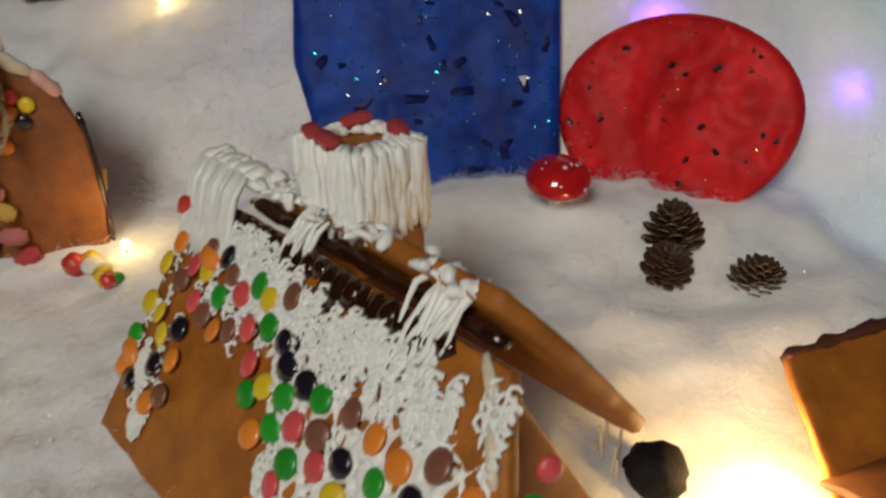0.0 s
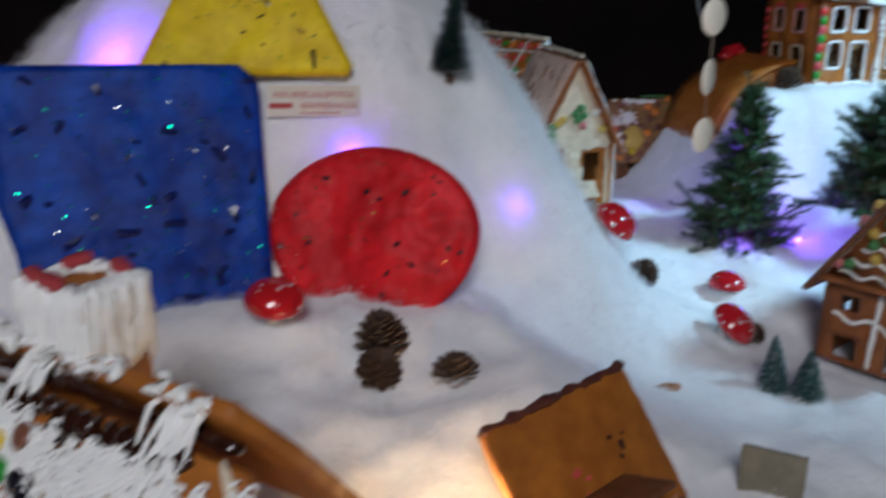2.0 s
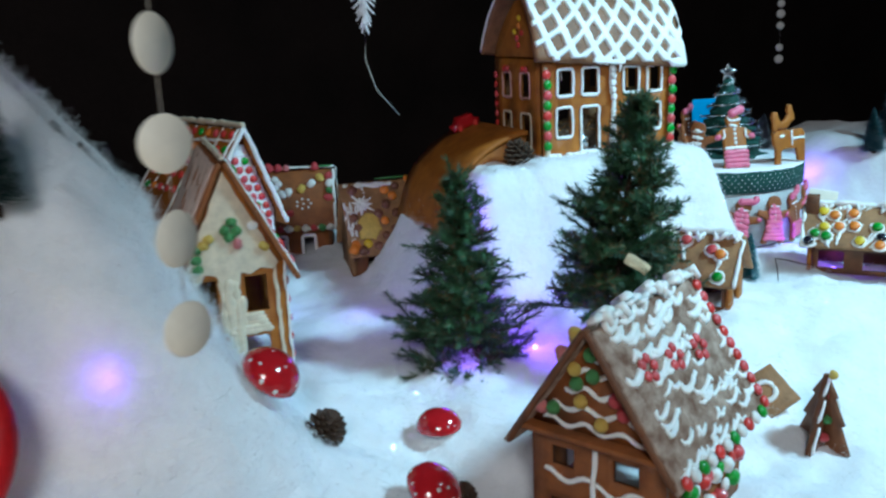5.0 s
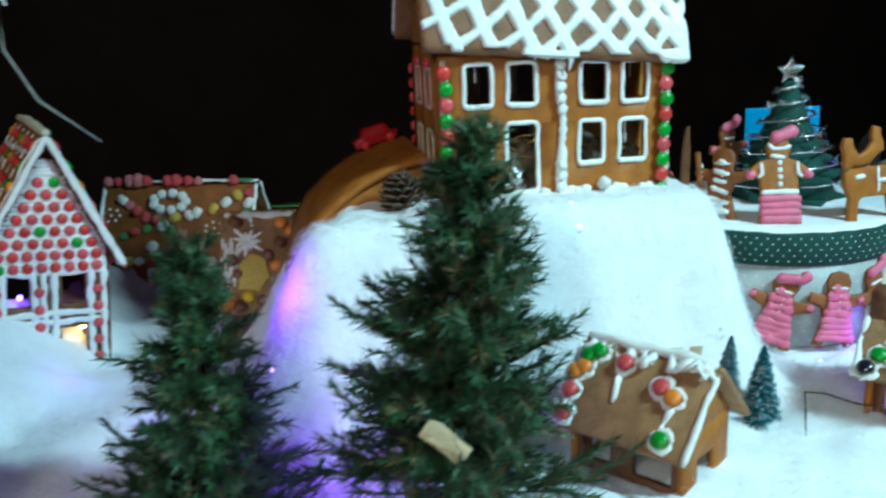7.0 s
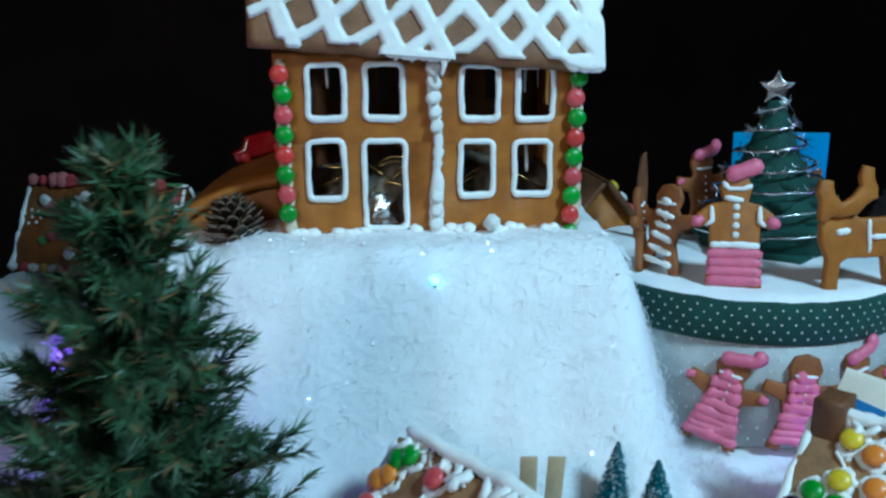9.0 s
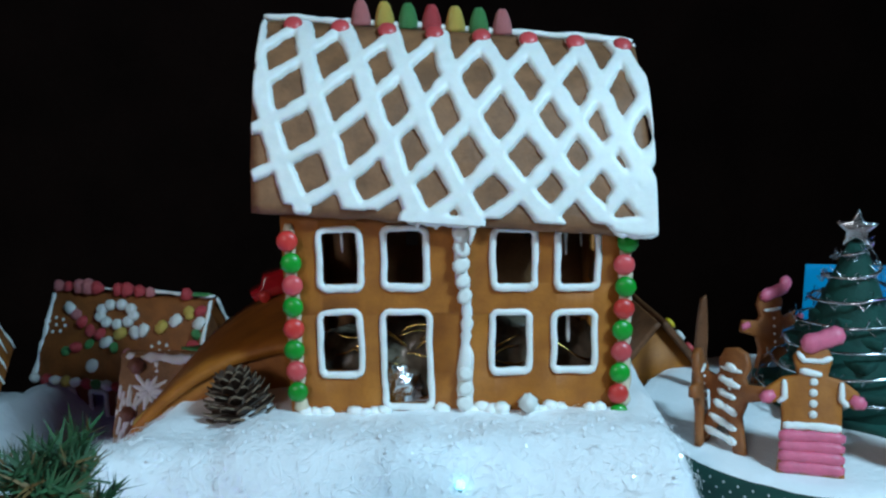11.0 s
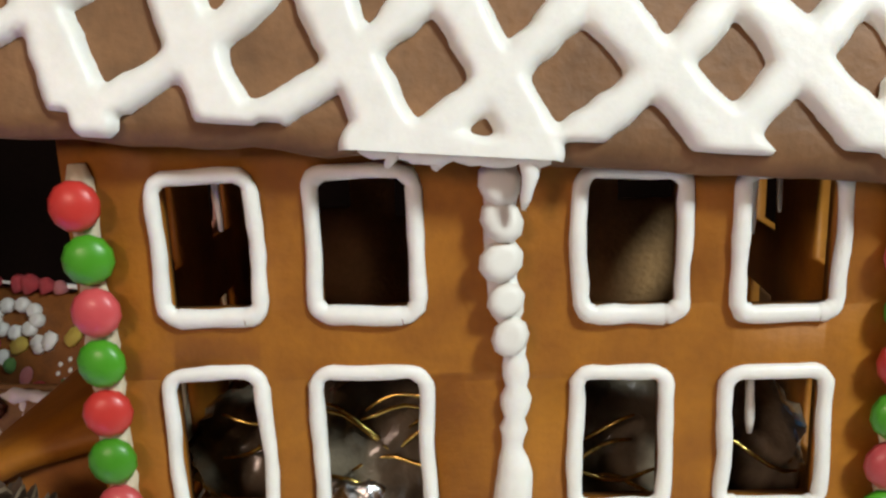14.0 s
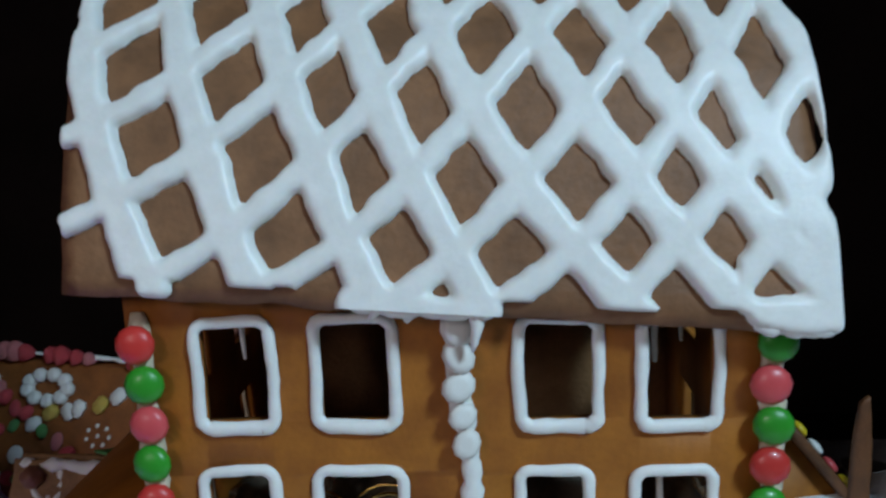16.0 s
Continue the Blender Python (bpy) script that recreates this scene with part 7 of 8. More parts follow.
pine_cone(0.280, 0.512, G(0.280, 0.512) - 0.012, 0.046, 0.025, 1, (4, -6, 20), "upright open brown pine cone standing in the snow")
pine_cone(0.270, 0.486, G(0.270, 0.486) - 0.006, 0.036, 0.021, 11, (20, -25, 60), "open brown pine cone leaning beside another")
pine_cone(0.344, 0.468, G(0.344, 0.468) - 0.012, 0.030, 0.023, 2, (10, 6, 70), "short open pine cone sitting in the snow")
pine_cone(0.655, 0.742, G(0.655, 0.742) - 0.006, 0.032, 0.020, 3, (30, 20, 10), "small pine cone beside a red mushroom")
pine_cone(0.765, 0.635, G(0.765, 0.635) - 0.006, 0.022, 0.015, 4, (20, 20, 0), "tiny pine cone beside red mushrooms")
pine_cone(1.058, 0.435, G(1.058, 0.435) - 0.008, 0.042, 0.024, 5, (6, 8, 30), "open brown pine cone alone in the snow")
pine_cone(1.063, 1.066, 0.402, 0.038, 0.022, 6, (-10, -14, 0), "dark open pine cone beside the tall house")
pine_cone(1.055, 0.775, G(1.055, 0.775) - 0.004, 0.035, 0.022, 7, (40, 25, 0), "brown pine cone at the foot of the fir")
pine_cone(1.035, 0.755, G(1.035, 0.755) - 0.004, 0.035, 0.022, 8, (70, -25, 0), "brown pine cone lying at the foot of the fir")
pine_cone(0.90, 0.87, G(0.90, 0.87) - 0.006, 0.03, 0.02, 9, (60, 0, 0), "brown pine cone lying at the foot of the fir")


# ---- mushrooms ----
def mushroom(x, y, z, radius, turn, seed, label):
    t = thing("toy_mushroom", pose(x, y, z) @ Euler([radians(a) for a in turn]).to_matrix().to_4x4(), label, "mushroom", "red toy mushrooms")
    bm = bmesh.new()
    h0 = radius * 0.9
    rod(bm, [(0, 0, -0.012), (0, 0, h0 * 0.5), (0, 0, h0)], [radius * 0.30, radius * 0.26, radius * 0.22], 10)
    part("stem", bm, PAINT_WHITE, t, "white stem")
    bm = bmesh.new()
    prof = [(0.2, 0.0), (0.97, -0.02), (1.0, 0.06), (0.95, 0.25), (0.80, 0.48), (0.55, 0.66), (0.28, 0.75), (0.02, 0.78)]
    rings = [[bm.verts.new((radius * r * math.cos(a), radius * r * math.sin(a), h0 * 0.9 + radius * zz)) for a in (6.2832 * k / 24 for k in range(24))] for r, zz in prof]
    for i, (a, b) in enumerate(zip(rings, rings[1:])):
        for k in range(24):
            bm.faces.new((a[k], a[(k + 1) % 24], b[(k + 1) % 24], b[k])).material_index = 1 if i == 0 else 0
    bm.faces.new(rings[-1])
    part("cap", bm, [CAP_RED, PAINT_WHITE], t, "shiny red domed cap")
    rnd = random.Random(seed)
    for i in range(15):
        el = math.acos(1 - rnd.uniform(0.03, 0.85))
        a = i * 2.39996
        n = Vector((math.sin(el) * math.cos(a), math.sin(el) * math.sin(a), math.cos(el) * 0.85))
        p = Vector((radius * math.sin(el) * math.cos(a) * 1.0, radius * math.sin(el) * math.sin(a) * 1.0, h0 * 0.9 + radius * 0.78 * math.cos(el) ** 1.15))
        sweet(t, "spot", "white", p, radius * rnd.uniform(0.10, 0.19), n, None, "white_spot")
    return t


mushroom(0.172, 0.545, G(0.172, 0.545) - 0.006, 0.031, (14, 6, 0), 1, "shiny red spotted toy mushroom sunk in the snow")
mushroom(0.592, 0.722, G(0.592, 0.722) - 0.004, 0.031, (22, 34, 0), 2, "shiny red spotted toy mushroom leaning by the gabled house")
mushroom(0.786, 0.735, G(0.786, 0.735) - 0.010, 0.026, (0, 0, 0), 3, "shiny red spotted toy mushroom with a white stem")
mushroom(0.726, 0.640, G(0.726, 0.640) - 0.006, 0.031, (24, 30, 0), 4, "shiny red spotted toy mushroom leaning in the snow")
mushroom(1.60, 0.96, G(1.60, 0.96) + 0.012, 0.036, (10, 38, 20), 5, "large shiny red toy mushroom leaning behind a cottage")


# ---- the round tin with its biscuit figures ----
TC, TR, TZ0, TZ1 = Vector((1.506, 1.168, 0)), 0.144, 0.230, 0.356
tin = thing("round_tin", pose(TC.x, TC.y, TZ0), "round dotted grey cake tin with a green dotted lid band", "tin")


def lathe(prof, sides=64):
    bm = bmesh.new()
    rings = [[bm.verts.new((r * math.cos(a), r * math.sin(a), z)) for a in (6.2832 * k / sides for k in range(sides))] for r, z in prof]
    for a, b in zip(rings, rings[1:]):
        for k in range(sides):
            bm.faces.new((a[k], a[(k + 1) % sides], b[(k + 1) % sides], b[k]))
    bm.faces.new(rings[-1])
    bm.faces.new(rings[0][::-1])
    return bm


H_ = TZ1 - TZ0
part("body", lathe([(TR - 0.003, 0), (TR - 0.003, H_ - 0.03)]), TIN_GREY, tin)
part("lid_band", lathe([(TR - 0.002, H_ - 0.036), (TR, H_ - 0.034), (TR, H_ - 0.002), (TR - 0.002, H_)]), TIN_GREEN, tin, "dark green dotted band")
bm = bmesh.new()
prof = [(TR - 0.001, 0.0), (TR - 0.003, 0.003), (TR * 0.9, 0.0045), (TR * 0.5, 0.006), (0.001, 0.005)]
rings = [[bm.verts.new((r * math.cos(a), r * math.sin(a), H_ + z + 0.0015 * noise.noise((r * 60 * math.cos(a), r * 60 * math.sin(a), 2)))) for a in (6.2832 * k / 64 for k in range(64))] for r, z in prof]
for a, b in zip(rings, rings[1:]):
    for k in range(64):
        bm.faces.new((a[k], a[(k + 1) % 64], b[(k + 1) % 64], b[k]))
bm.faces.new(rings[-1])
part("snow_top", bm, COTTON, tin, "white frosted top")
bm = bmesh.new()
for row, (z, n, s) in enumerate([(H_ - 0.030 + 0.006 * q, 84, 0.0009) for q in range(5)] + [(0.008 + 0.010 * q, 70, 0.0009) for q in range(9)]):
    for k in range(n):
        a = 6.2832 * (k + 0.5 * (row % 2)) / n
        if math.sin(a) > 0.25:
            continue
        r = TR + 0.0004 if row < 5 else TR - 0.0026
        o, t_, u_ = Vector((r * math.cos(a), r * math.sin(a), z)), Vector((-math.sin(a), math.cos(a), 0)) * s, Vector((0, 0, s))
        bm.faces.new([bm.verts.new(o + t_ * math.cos(q) + u_ * math.sin(q)) for q in (0, 1.047, 2.094, 3.1416, 4.189, 5.236)])
tagged(part("dots", bm, PAINT_WHITE, tin, "small white dots", smooth=False), kind="stuff")

PERSON = [(0, 0.060), (0.007, 0.058), (0.010, 0.051), (0.008, 0.044), (0.010, 0.041), (0.022, 0.043), (0.024, 0.036), (0.012, 0.031), (0.010, 0.022), (0.017, 0.002), (0.010, 0.0), (0.003, 0.014)]
FIG = PERSON + [(-x, y) for x, y in reversed(PERSON[1:])]


def figure_biscuit(m, s, label, skirt=None, top=None, name="biscuit_figure", coat=0, whites=0):
    """A plain figure-shaped biscuit with smears of icing."""
    t = thing(name, m, label, "biscuit", "decorated biscuits")
    mats = [DOUGH_RED, ICING_PINK, ICING]
    bm = biscuit([(x * s, y * s) for x, y in FIG], 0.006, 0.0015)
    if skirt:
        for i in range(4):
            w = (0.011 + 0.0018 * i) * s
            n0 = len(bm.faces)
            rod(bm, jitter(dense([(-w, (0.021 - 0.0045 * i) * s, 0.0072), (w, (0.021 - 0.0045 * i) * s, 0.0072)], 0.004), 0.001, i), 0.0030 * s, 6, 0.6, (0, 0, 1), 0.3, i, mat=1)
    if top:
        rod(bm, jitter(dense([(-0.008 * s, 0.056 * s, 0.007), (0.010 * s, 0.059 * s, 0.007), (0.014 * s, 0.066 * s, 0.005)], 0.003), 0.001, 3), 0.0042 * s, 6, 0.7, (0, 0, 1), 0.3, 3, mat=1)
        for sx in (-1, 1):
            rod(bm, [(sx * 0.019 * s, 0.040 * s, 0.0065), (sx * 0.024 * s, 0.039 * s, 0.0065)], 0.004 * s, 6, 0.7, (0, 0, 1), 0.3, 3, mat=1)
    for i in range(coat):
        w = (0.006, 0.009, 0.010, 0.011, 0.013, 0.014, 0.015)[i % 7]
        rod(bm, jitter(dense([(-w * s, (0.046 - 0.0062 * i) * s, 0.0066), (w * s, (0.045 - 0.0062 * i) * s, 0.0066)], 0.003), 0.0022, i + s), 0.0042 * s, 6, 0.5, (0, 0, 1), 0.6, i, mat=1)
    for i in range(whites):
        w = (0.004, 0.007, 0.006, 0.008, 0.010, 0.011)[i % 6]
        rod(bm, jitter(dense([(-w * s, (0.050 - 0.008 * i) * s, 0.0066), (w * s, (0.047 - 0.008 * i) * s, 0.0066)], 0.003), 0.002, i + 3 * s), 0.0022 * s, 6, 0.6, (0, 0, 1), 0.5, i, mat=2)
    for i in range(4):
        rod(bm, [(0.001, (0.026 + 0.005 * i) * s, 0.0065), (0.002, (0.0265 + 0.005 * i) * s, 0.0068)], 0.0017 * s, 6, 0.8, mat=2)
    rod(bm, jitter(dense([(-0.007 * s, 0.047 * s, 0.0068), (0.007 * s, 0.047 * s, 0.0068)], 0.003), 0.001, 5), 0.0012 * s, 5, 0.8, mat=2)
    part("biscuit", bm, mats, t)
    return t


def stand(x, y, z, yaw, lean=8):
    """Upright, its face towards -y before it is turned."""
    return pose(x, y, z, 0, 0, yaw) @ pose(0, 0, 0, 90 - lean, 0, 0)


def dressed_figure(m, label):
    """A biscuit figure in a pink skirt, cap and mittens, with white icing trim."""
    t = thing("biscuit_figure", m, label, "biscuit", "decorated biscuits")
    half = [(0, 0.092), (0.009, 0.090), (0.013, 0.082), (0.011, 0.074), (0.010, 0.070), (0.019, 0.068), (0.030, 0.060), (0.033, 0.052), (0.027, 0.048), (0.020, 0.052), (0.0195, 0.034), (0.022, 0.0)]
    body = part("biscuit", biscuit(half + [(-x, y) for x, y in reversed(half[1:])], 0.007, 0.0018, 0.0006, 2), DOUGH, t)
    bm = bmesh.new()
    for i in range(4):
        rod(bm, jitter(dense([(-0.0215, 0.006 + 0.0072 * i, 0.0076), (0.0215, 0.006 + 0.0072 * i, 0.0076)], 0.004), 0.0008, i), 0.0044, 7, 0.55, (0, 0, 1), 0.25, i)
    part("skirt", bm, ICING_PINK, t, "pink piped skirt")
    bm = bmesh.new()
    rod(bm, jitter(dense([(-0.008, 0.090, 0.008), (0.006, 0.095, 0.008), (0.019, 0.101, 0.007)], 0.003), 0.0008, 3), 0.0068, 8, 0.6, (0, 0, 1), 0.3, 3)
    part("cap", bm, ICING_PINK, t, "pink iced cap")
    for sx in (-1, 1):
        bm = bmesh.new()
        rod(bm, [(sx * 0.025, 0.056, 0.0078), (sx * 0.030, 0.053, 0.0078), (sx * 0.034, 0.051, 0.007)], 0.0052, 7, 0.6, (0, 0, 1), 0.2, sx)
        part("mitten", bm, ICING_PINK, t, "pink iced mitten")
    bm = bmesh.new()
    rod(bm, jitter(dense([(-0.019, 0.0345, 0.008), (0.019, 0.0345, 0.008)], 0.003), 0.001, 5), 0.0030, 7, 0.6, (0, 0, 1), 0.4, 1)
    rod(bm, jitter(dense([(-0.011, 0.086, 0.008), (-0.006, 0.080, 0.008), (0.006, 0.080, 0.008), (0.012, 0.083, 0.008)], 0.003), 0.0006, 6), 0.0021, 6, 0.7, (0, 0, 1), 0.3, 2)
    rod(bm, jitter(dense([(-0.009, 0.073, 0.008), (0.006, 0.071, 0.008)], 0.003), 0.0006, 7), 0.0024, 6, 0.7, (0, 0, 1), 0.3, 3)
    for sx in (-1, 1):
        rod(bm, jitter(dense([(sx * 0.019, 0.066, 0.008), (sx * 0.0185, 0.054, 0.008), (sx * 0.023, 0.050, 0.008)], 0.003), 0.0006, sx + 8), 0.0022, 6, 0.7, (0, 0, 1), 0.3, 4)
    part("trim_icing", bm, ICING, t, "white icing trim")
    for i in range(4):
        sweet(t, "spot", "white", (0.0005, 0.043 + 0.0075 * i, 0.0072), 0.0062, (0, 0, 1), None, "button", (1, 1, 1.4))


top = TZ1 + 0.002
dressed_figure(stand(1.457, 1.062, top, -14, 16), "figure-shaped biscuit with pink iced skirt and cap on the tin")
figure_biscuit(stand(1.410, 1.106, top, -52, 12), 1.30, "figure-shaped biscuit with white iced lines on the tin", False, False, whites=6)
figure_biscuit(stand(1.398, 1.124, top, 64, 6), 1.22, "plain figure-shaped biscuit leaning against another on the tin", False, False)
figure_biscuit(stand(1.494, 1.238, top, 24), 1.42, "figure-shaped biscuit with pink sleeves behind the tin's tree", False, True)
for i, (dx, dy, sk) in enumerate(((-0.066, -0.122, True), (-0.006, -0.139, True), (0.054, -0.128, True), (0.100, -0.098, True))):
    a = math.degrees(math.atan2(dx, -dy))
    figure_biscuit(stand(TC.x + dx * 1.06, TC.y + dy * 1.06, TZ0 + 0.002, a * 0.9, 6) @ pose(0, 0, 0, 0, 0, (-14, -6, 8, -8)[i]), 1.36, "figure-shaped biscuit with pink icing leaning on the tin", sk, i != 1, coat=(7, 5, 0, 3)[i])


def reindeer(m):
    t = thing("reindeer_biscuit", m, "golden brown reindeer-shaped gingerbread biscuit with a white iced harness", "biscuit", "decorated biscuits")
    out = [(-0.030, 0), (-0.018, 0), (-0.016, 0.022), (-0.010, 0.026), (0.020, 0.026), (0.024, 0.004), (0.038, 0.002), (0.040, 0.030), (0.040, 0.052), (0.034, 0.058), (0.000, 0.058), (-0.010, 0.064), (-0.024, 0.064), (-0.034, 0.056), (-0.034, 0.040), (-0.028, 0.026)]
    part("body", biscuit(out, 0.008, 0.002, 0.0006, 2), DOUGH, t)
    lobes = [(-0.012, 0.000), (0.010, 0.002), (0.018, 0.010), (0.026, 0.014), (0.027, 0.024), (0.023, 0.030), (0.022, 0.038), (0.014, 0.040), (0.010, 0.032), (0.012, 0.024), (0.006, 0.016), (-0.004, 0.012), (-0.010, 0.018), (-0.012, 0.028), (-0.022, 0.030), (-0.025, 0.020), (-0.023, 0.010), (-0.024, 0.000), (-0.018, -0.006)]
    ob = part("antler_plate", biscuit(lobes, 0.007, 0.002, 0.0022, 6, step=0.003), DOUGH, t, "knobbly golden antlers")
    ob.matrix_local = pose(-0.016, 0.060, 0.006)
    for x in (-0.018, -0.009):
        sweet(t, "spot", "black", (x, 0.0615, 0.0092), 0.0040, (0, 0, 1), None, "eye")
    bm = bmesh.new()
    rod(bm, jitter(dense([(-0.022, 0.048, 0.0085), (-0.010, 0.049, 0.0085)], 0.003), 0.0006, 2), 0.0030, 7, 0.6, (0, 0, 1), 0.3, 1)
    part("muzzle_icing", bm, ICING, t)
    bm = bmesh.new()
    rod(bm, jitter(dense([(0.006, 0.058, 0.0085), (0.007, 0.030, 0.0085)], 0.004), 0.001, 4), 0.0021, 6, 0.8, (0, 0, 1), 0.4, 1)
    rod(bm, jitter(dense([(0.008, 0.043, 0.0085), (0.038, 0.043, 0.0085)], 0.004), 0.001, 5), 0.0026, 6, 0.8, (0, 0, 1), 0.4, 2)
    part("harness_icing", bm, ICING, t)


reindeer(stand(1.553, 1.052, top, 6, 6))
for x, y, hgt, tilt in ((1.424, 1.222, 0.092, 3), (1.592, 1.205, 0.074, -4)):
    t = thing("biscuit_stick", pose(x, y, top - 0.003, tilt, 0, 0), "narrow brown gingerbread finger standing on the tin", "biscuit", "decorated biscuits")
    w = 0.006 if x < 1.5 else 0.011
    part("stick", biscuit([(-w, 0), (w, 0), (w * 0.85, hgt * 0.7), (w * 0.3, hgt), (-w * 0.5, hgt * 0.96), (-w * 0.85, hgt * 0.7)], 0.005, 0.0012, 0.0006, x), DOUGH_DARK, t).matrix_local = pose(0, 0, 0, 90)


def tin_tree():
    t = thing("iced_tree", pose(1.535, 1.183, top) @ Matrix.Scale(1.05, 4), "green slatted tree with silver tinsel and a silver star", "tree")
    rnd = random.Random(2)
    for i in range(9):
        f = i / 8
        r = 0.064 * (1 - f) + 0.008
        pts = []
        for k in range(12):
            a = 6.2832 * k / 12
            q = r * (1.0 if k % 2 else 0.74)
            pts.append((q * math.cos(a), q * math.sin(a)))
        ob = part("tier", biscuit(pts, 0.008, 0.0015, 0.001, i), TIN_GREEN, t)
        ob.matrix_local = pose(0, 0, 0.004 + i * 0.0135, rnd.uniform(-5, 5), rnd.uniform(-5, 5), i * 17)
    part("cone", lathe([(0.058, 0.002), (0.040, 0.045), (0.022, 0.090), (0.006, 0.132)], 20), TIN_GREEN, t)
    bm = bmesh.new()
    pts = [Vector(((0.066 * (1 - j / 130) + 0.005) * math.cos(j * 0.36), (0.066 * (1 - j / 130) + 0.005) * math.sin(j * 0.36), 0.012 + j * 0.00098)) for j in range(124)]
    rod(bm, jitter(pts, 0.002, 3), 0.0012, 5, caps=False)
    for p in pts[::1]:
        for _ in range(5):
            q = Vector((rnd.uniform(-1, 1), rnd.uniform(-1, 1), rnd.uniform(-1, 1))) * 0.006
            rod(bm, [p, p + q], 0.00035, 3, caps=False)
    part("tinsel", bm, SILVER, t, "silver tinsel garland")
    s = [(0.016 * (1 if k % 2 == 0 else 0.5) * math.cos(radians(90 + 36 * k)), 0.016 * (1 if k % 2 == 0 else 0.45) * math.sin(radians(90 + 36 * k))) for k in range(10)]
    part("star", biscuit(s, 0.004, 0.001, step=0.004), SILVER, t, "silver glitter star").matrix_local = stand(0, 0.002, 0.143, -18, 0)


tin_tree()
card = thing("blue_card", frame_at(1.586, 1.279, 0.36, 0.985, -0.17), "bright blue card standing behind the tinsel tree", "card")
part("card", biscuit([(-0.048, 0), (0.048, 0), (0.048, 0.094), (-0.048, 0.094)], 0.0015, 0.0004), CARD_BLUE, card).matrix_local = pose(0, 0, 0, 90)
note = part("white_note", biscuit([(0.01, 0.01), (0.036, 0.01), (0.036, 0.05), (0.024, 0.058)], 0.0008, 0.0002), CARD, card, "white paper note")
note.matrix_local = pose(0, -0.0022, 0, 90)

# ---- small things in the snow ----
sg = thing("card_sign", pose(1.484, 0.912, 0.292, 90 - 14, 16, -34), "white card sign with blue lettering beside a cottage", "sign")
part("card", biscuit([(-0.021, 0), (0.023, 0.002), (0.021, 0.054), (-0.022, 0.050)], 0.001, 0.0003), PAPER, sg)
bar(0.022, 0.007, INK_BLUE, sg, pose(0, 0.030, 0.0011))
bar(0.026, 0.002, INK_BLUE, sg, pose(0, 0.012, 0.0011))

bt = thing("biscuit_tree", pose(1.172, 0.572, G(1.172, 0.572) - 0.004, 0, 0, 20) @ Matrix.Scale(1.18, 4), "standing tree-shaped biscuit with jelly sweets and icing edges", "biscuit", "decorated biscuits")
for k, yaw in enumerate((0, 75)):
    ob = part("biscuit", biscuit([(-0.030, 0), (0.030, 0), (0.018, 0.026), (0.022, 0.028), (0.010, 0.050), (0.013, 0.052), (0.0, 0.072), (-0.013, 0.052), (-0.010, 0.050), (-0.022, 0.028), (-0.018, 0.026)], 0.006, 0.0015), DOUGH_DARK, bt)
    ob.matrix_local = pose(0, 0, 0, 0, 0, yaw) @ pose(0, 0.003, 0, 90)
bm = bmesh.new()
for x0, z0, x1, z1 in ((-0.03, 0.0, -0.018, 0.026), (-0.022, 0.028, -0.01, 0.05), (-0.013, 0.052, 0, 0.072), (0.03, 0.0, 0.018, 0.026), (0.022, 0.028, 0.01, 0.05)):
    rod(bm, jitter(dense([(x0, -0.0045, z0 + 0.003), (x1, -0.0045, z1)], 0.004), 0.001, x0 * 90), 0.0018, 6, 0.8, (0, -1, 0), 0.3, z0)
part_each("edge_icing", bm, ICING, bt)
for x, z, c in ((0.008, 0.034, "green"), (-0.006, 0.030, "green"), (-0.010, 0.014, "red"), (0.012, 0.012, "red"), (0.0, 0.052, "red"), (0.0, 0.072, "yellow")):
    sweet(bt, "gumdrop", c, (x, -0.004, z), 0.010, (0, -1, 0), JELLY, "gumdrop", (1, 1, 0.6))
bo = thing("ringed_biscuit", pose(1.160, 0.625, G(1.160, 0.625) + 0.004, 90 - 40, 0, -40) @ pose(0, 0, 0, 0, 0, 40), "square biscuit tilted in the snow with a white iced ring", "biscuit", "decorated biscuits")
part("biscuit", biscuit([(-0.026, -0.004), (0.026, -0.004), (0.026, 0.048), (-0.026, 0.048)], 0.006, 0.0015, 0.001, 2), DOUGH_PALE, bo)
bm = bmesh.new()
rod(bm, [(0.011 * math.cos(a), 0.024 + 0.011 * math.sin(a), 0.0065) for a in (6.2832 * k / 20 for k in range(21))], 0.003, 7, 0.6, (0, 0, 1), 0.2, 1)
part("ring_icing", bm, ICING, bo)

cr = thing("broken_biscuit", pose(0.604, 0.533, G(0.604, 0.533) - 0.003, 6, 8, 20), "broken orange-brown biscuit half sunk in the snow", "biscuit", "decorated biscuits")
part("biscuit", biscuit([(-0.022, -0.006), (-0.005, -0.009), (0.02, -0.004), (0.024, 0.004), (0.006, 0.009), (-0.018, 0.006)], 0.007, 0.002, 0.001, 2), DOUGH, cr)
cb = thing("dark_truffle", pose(0.245, 0.250, G(0.245, 0.250) + 0.010), "black knobbly chocolate truffle with pale sticks beside it", "sweet")
bm = bmesh.new()
bmesh.ops.create_icosphere(bm, subdivisions=3, radius=0.021)
for v in bm.verts:
    v.co *= 1 + 0.16 * noise.noise(v.co * 160)
part("truffle", bm, TRUFFLE, cb)
bm = bmesh.new()
for i in range(7):
    a = Vector((-0.026 - 0.004 * (i % 4), -0.014 + 0.006 * i, -0.008))
    rod(bm, [a, a + Vector((0.004 * math.sin(i * 2), 0.004, 0.024 + 0.006 * (i % 3)))], 0.0025, 6)
part_each("stick", bm, ICING_CREAM, cb, "pale broken stick")

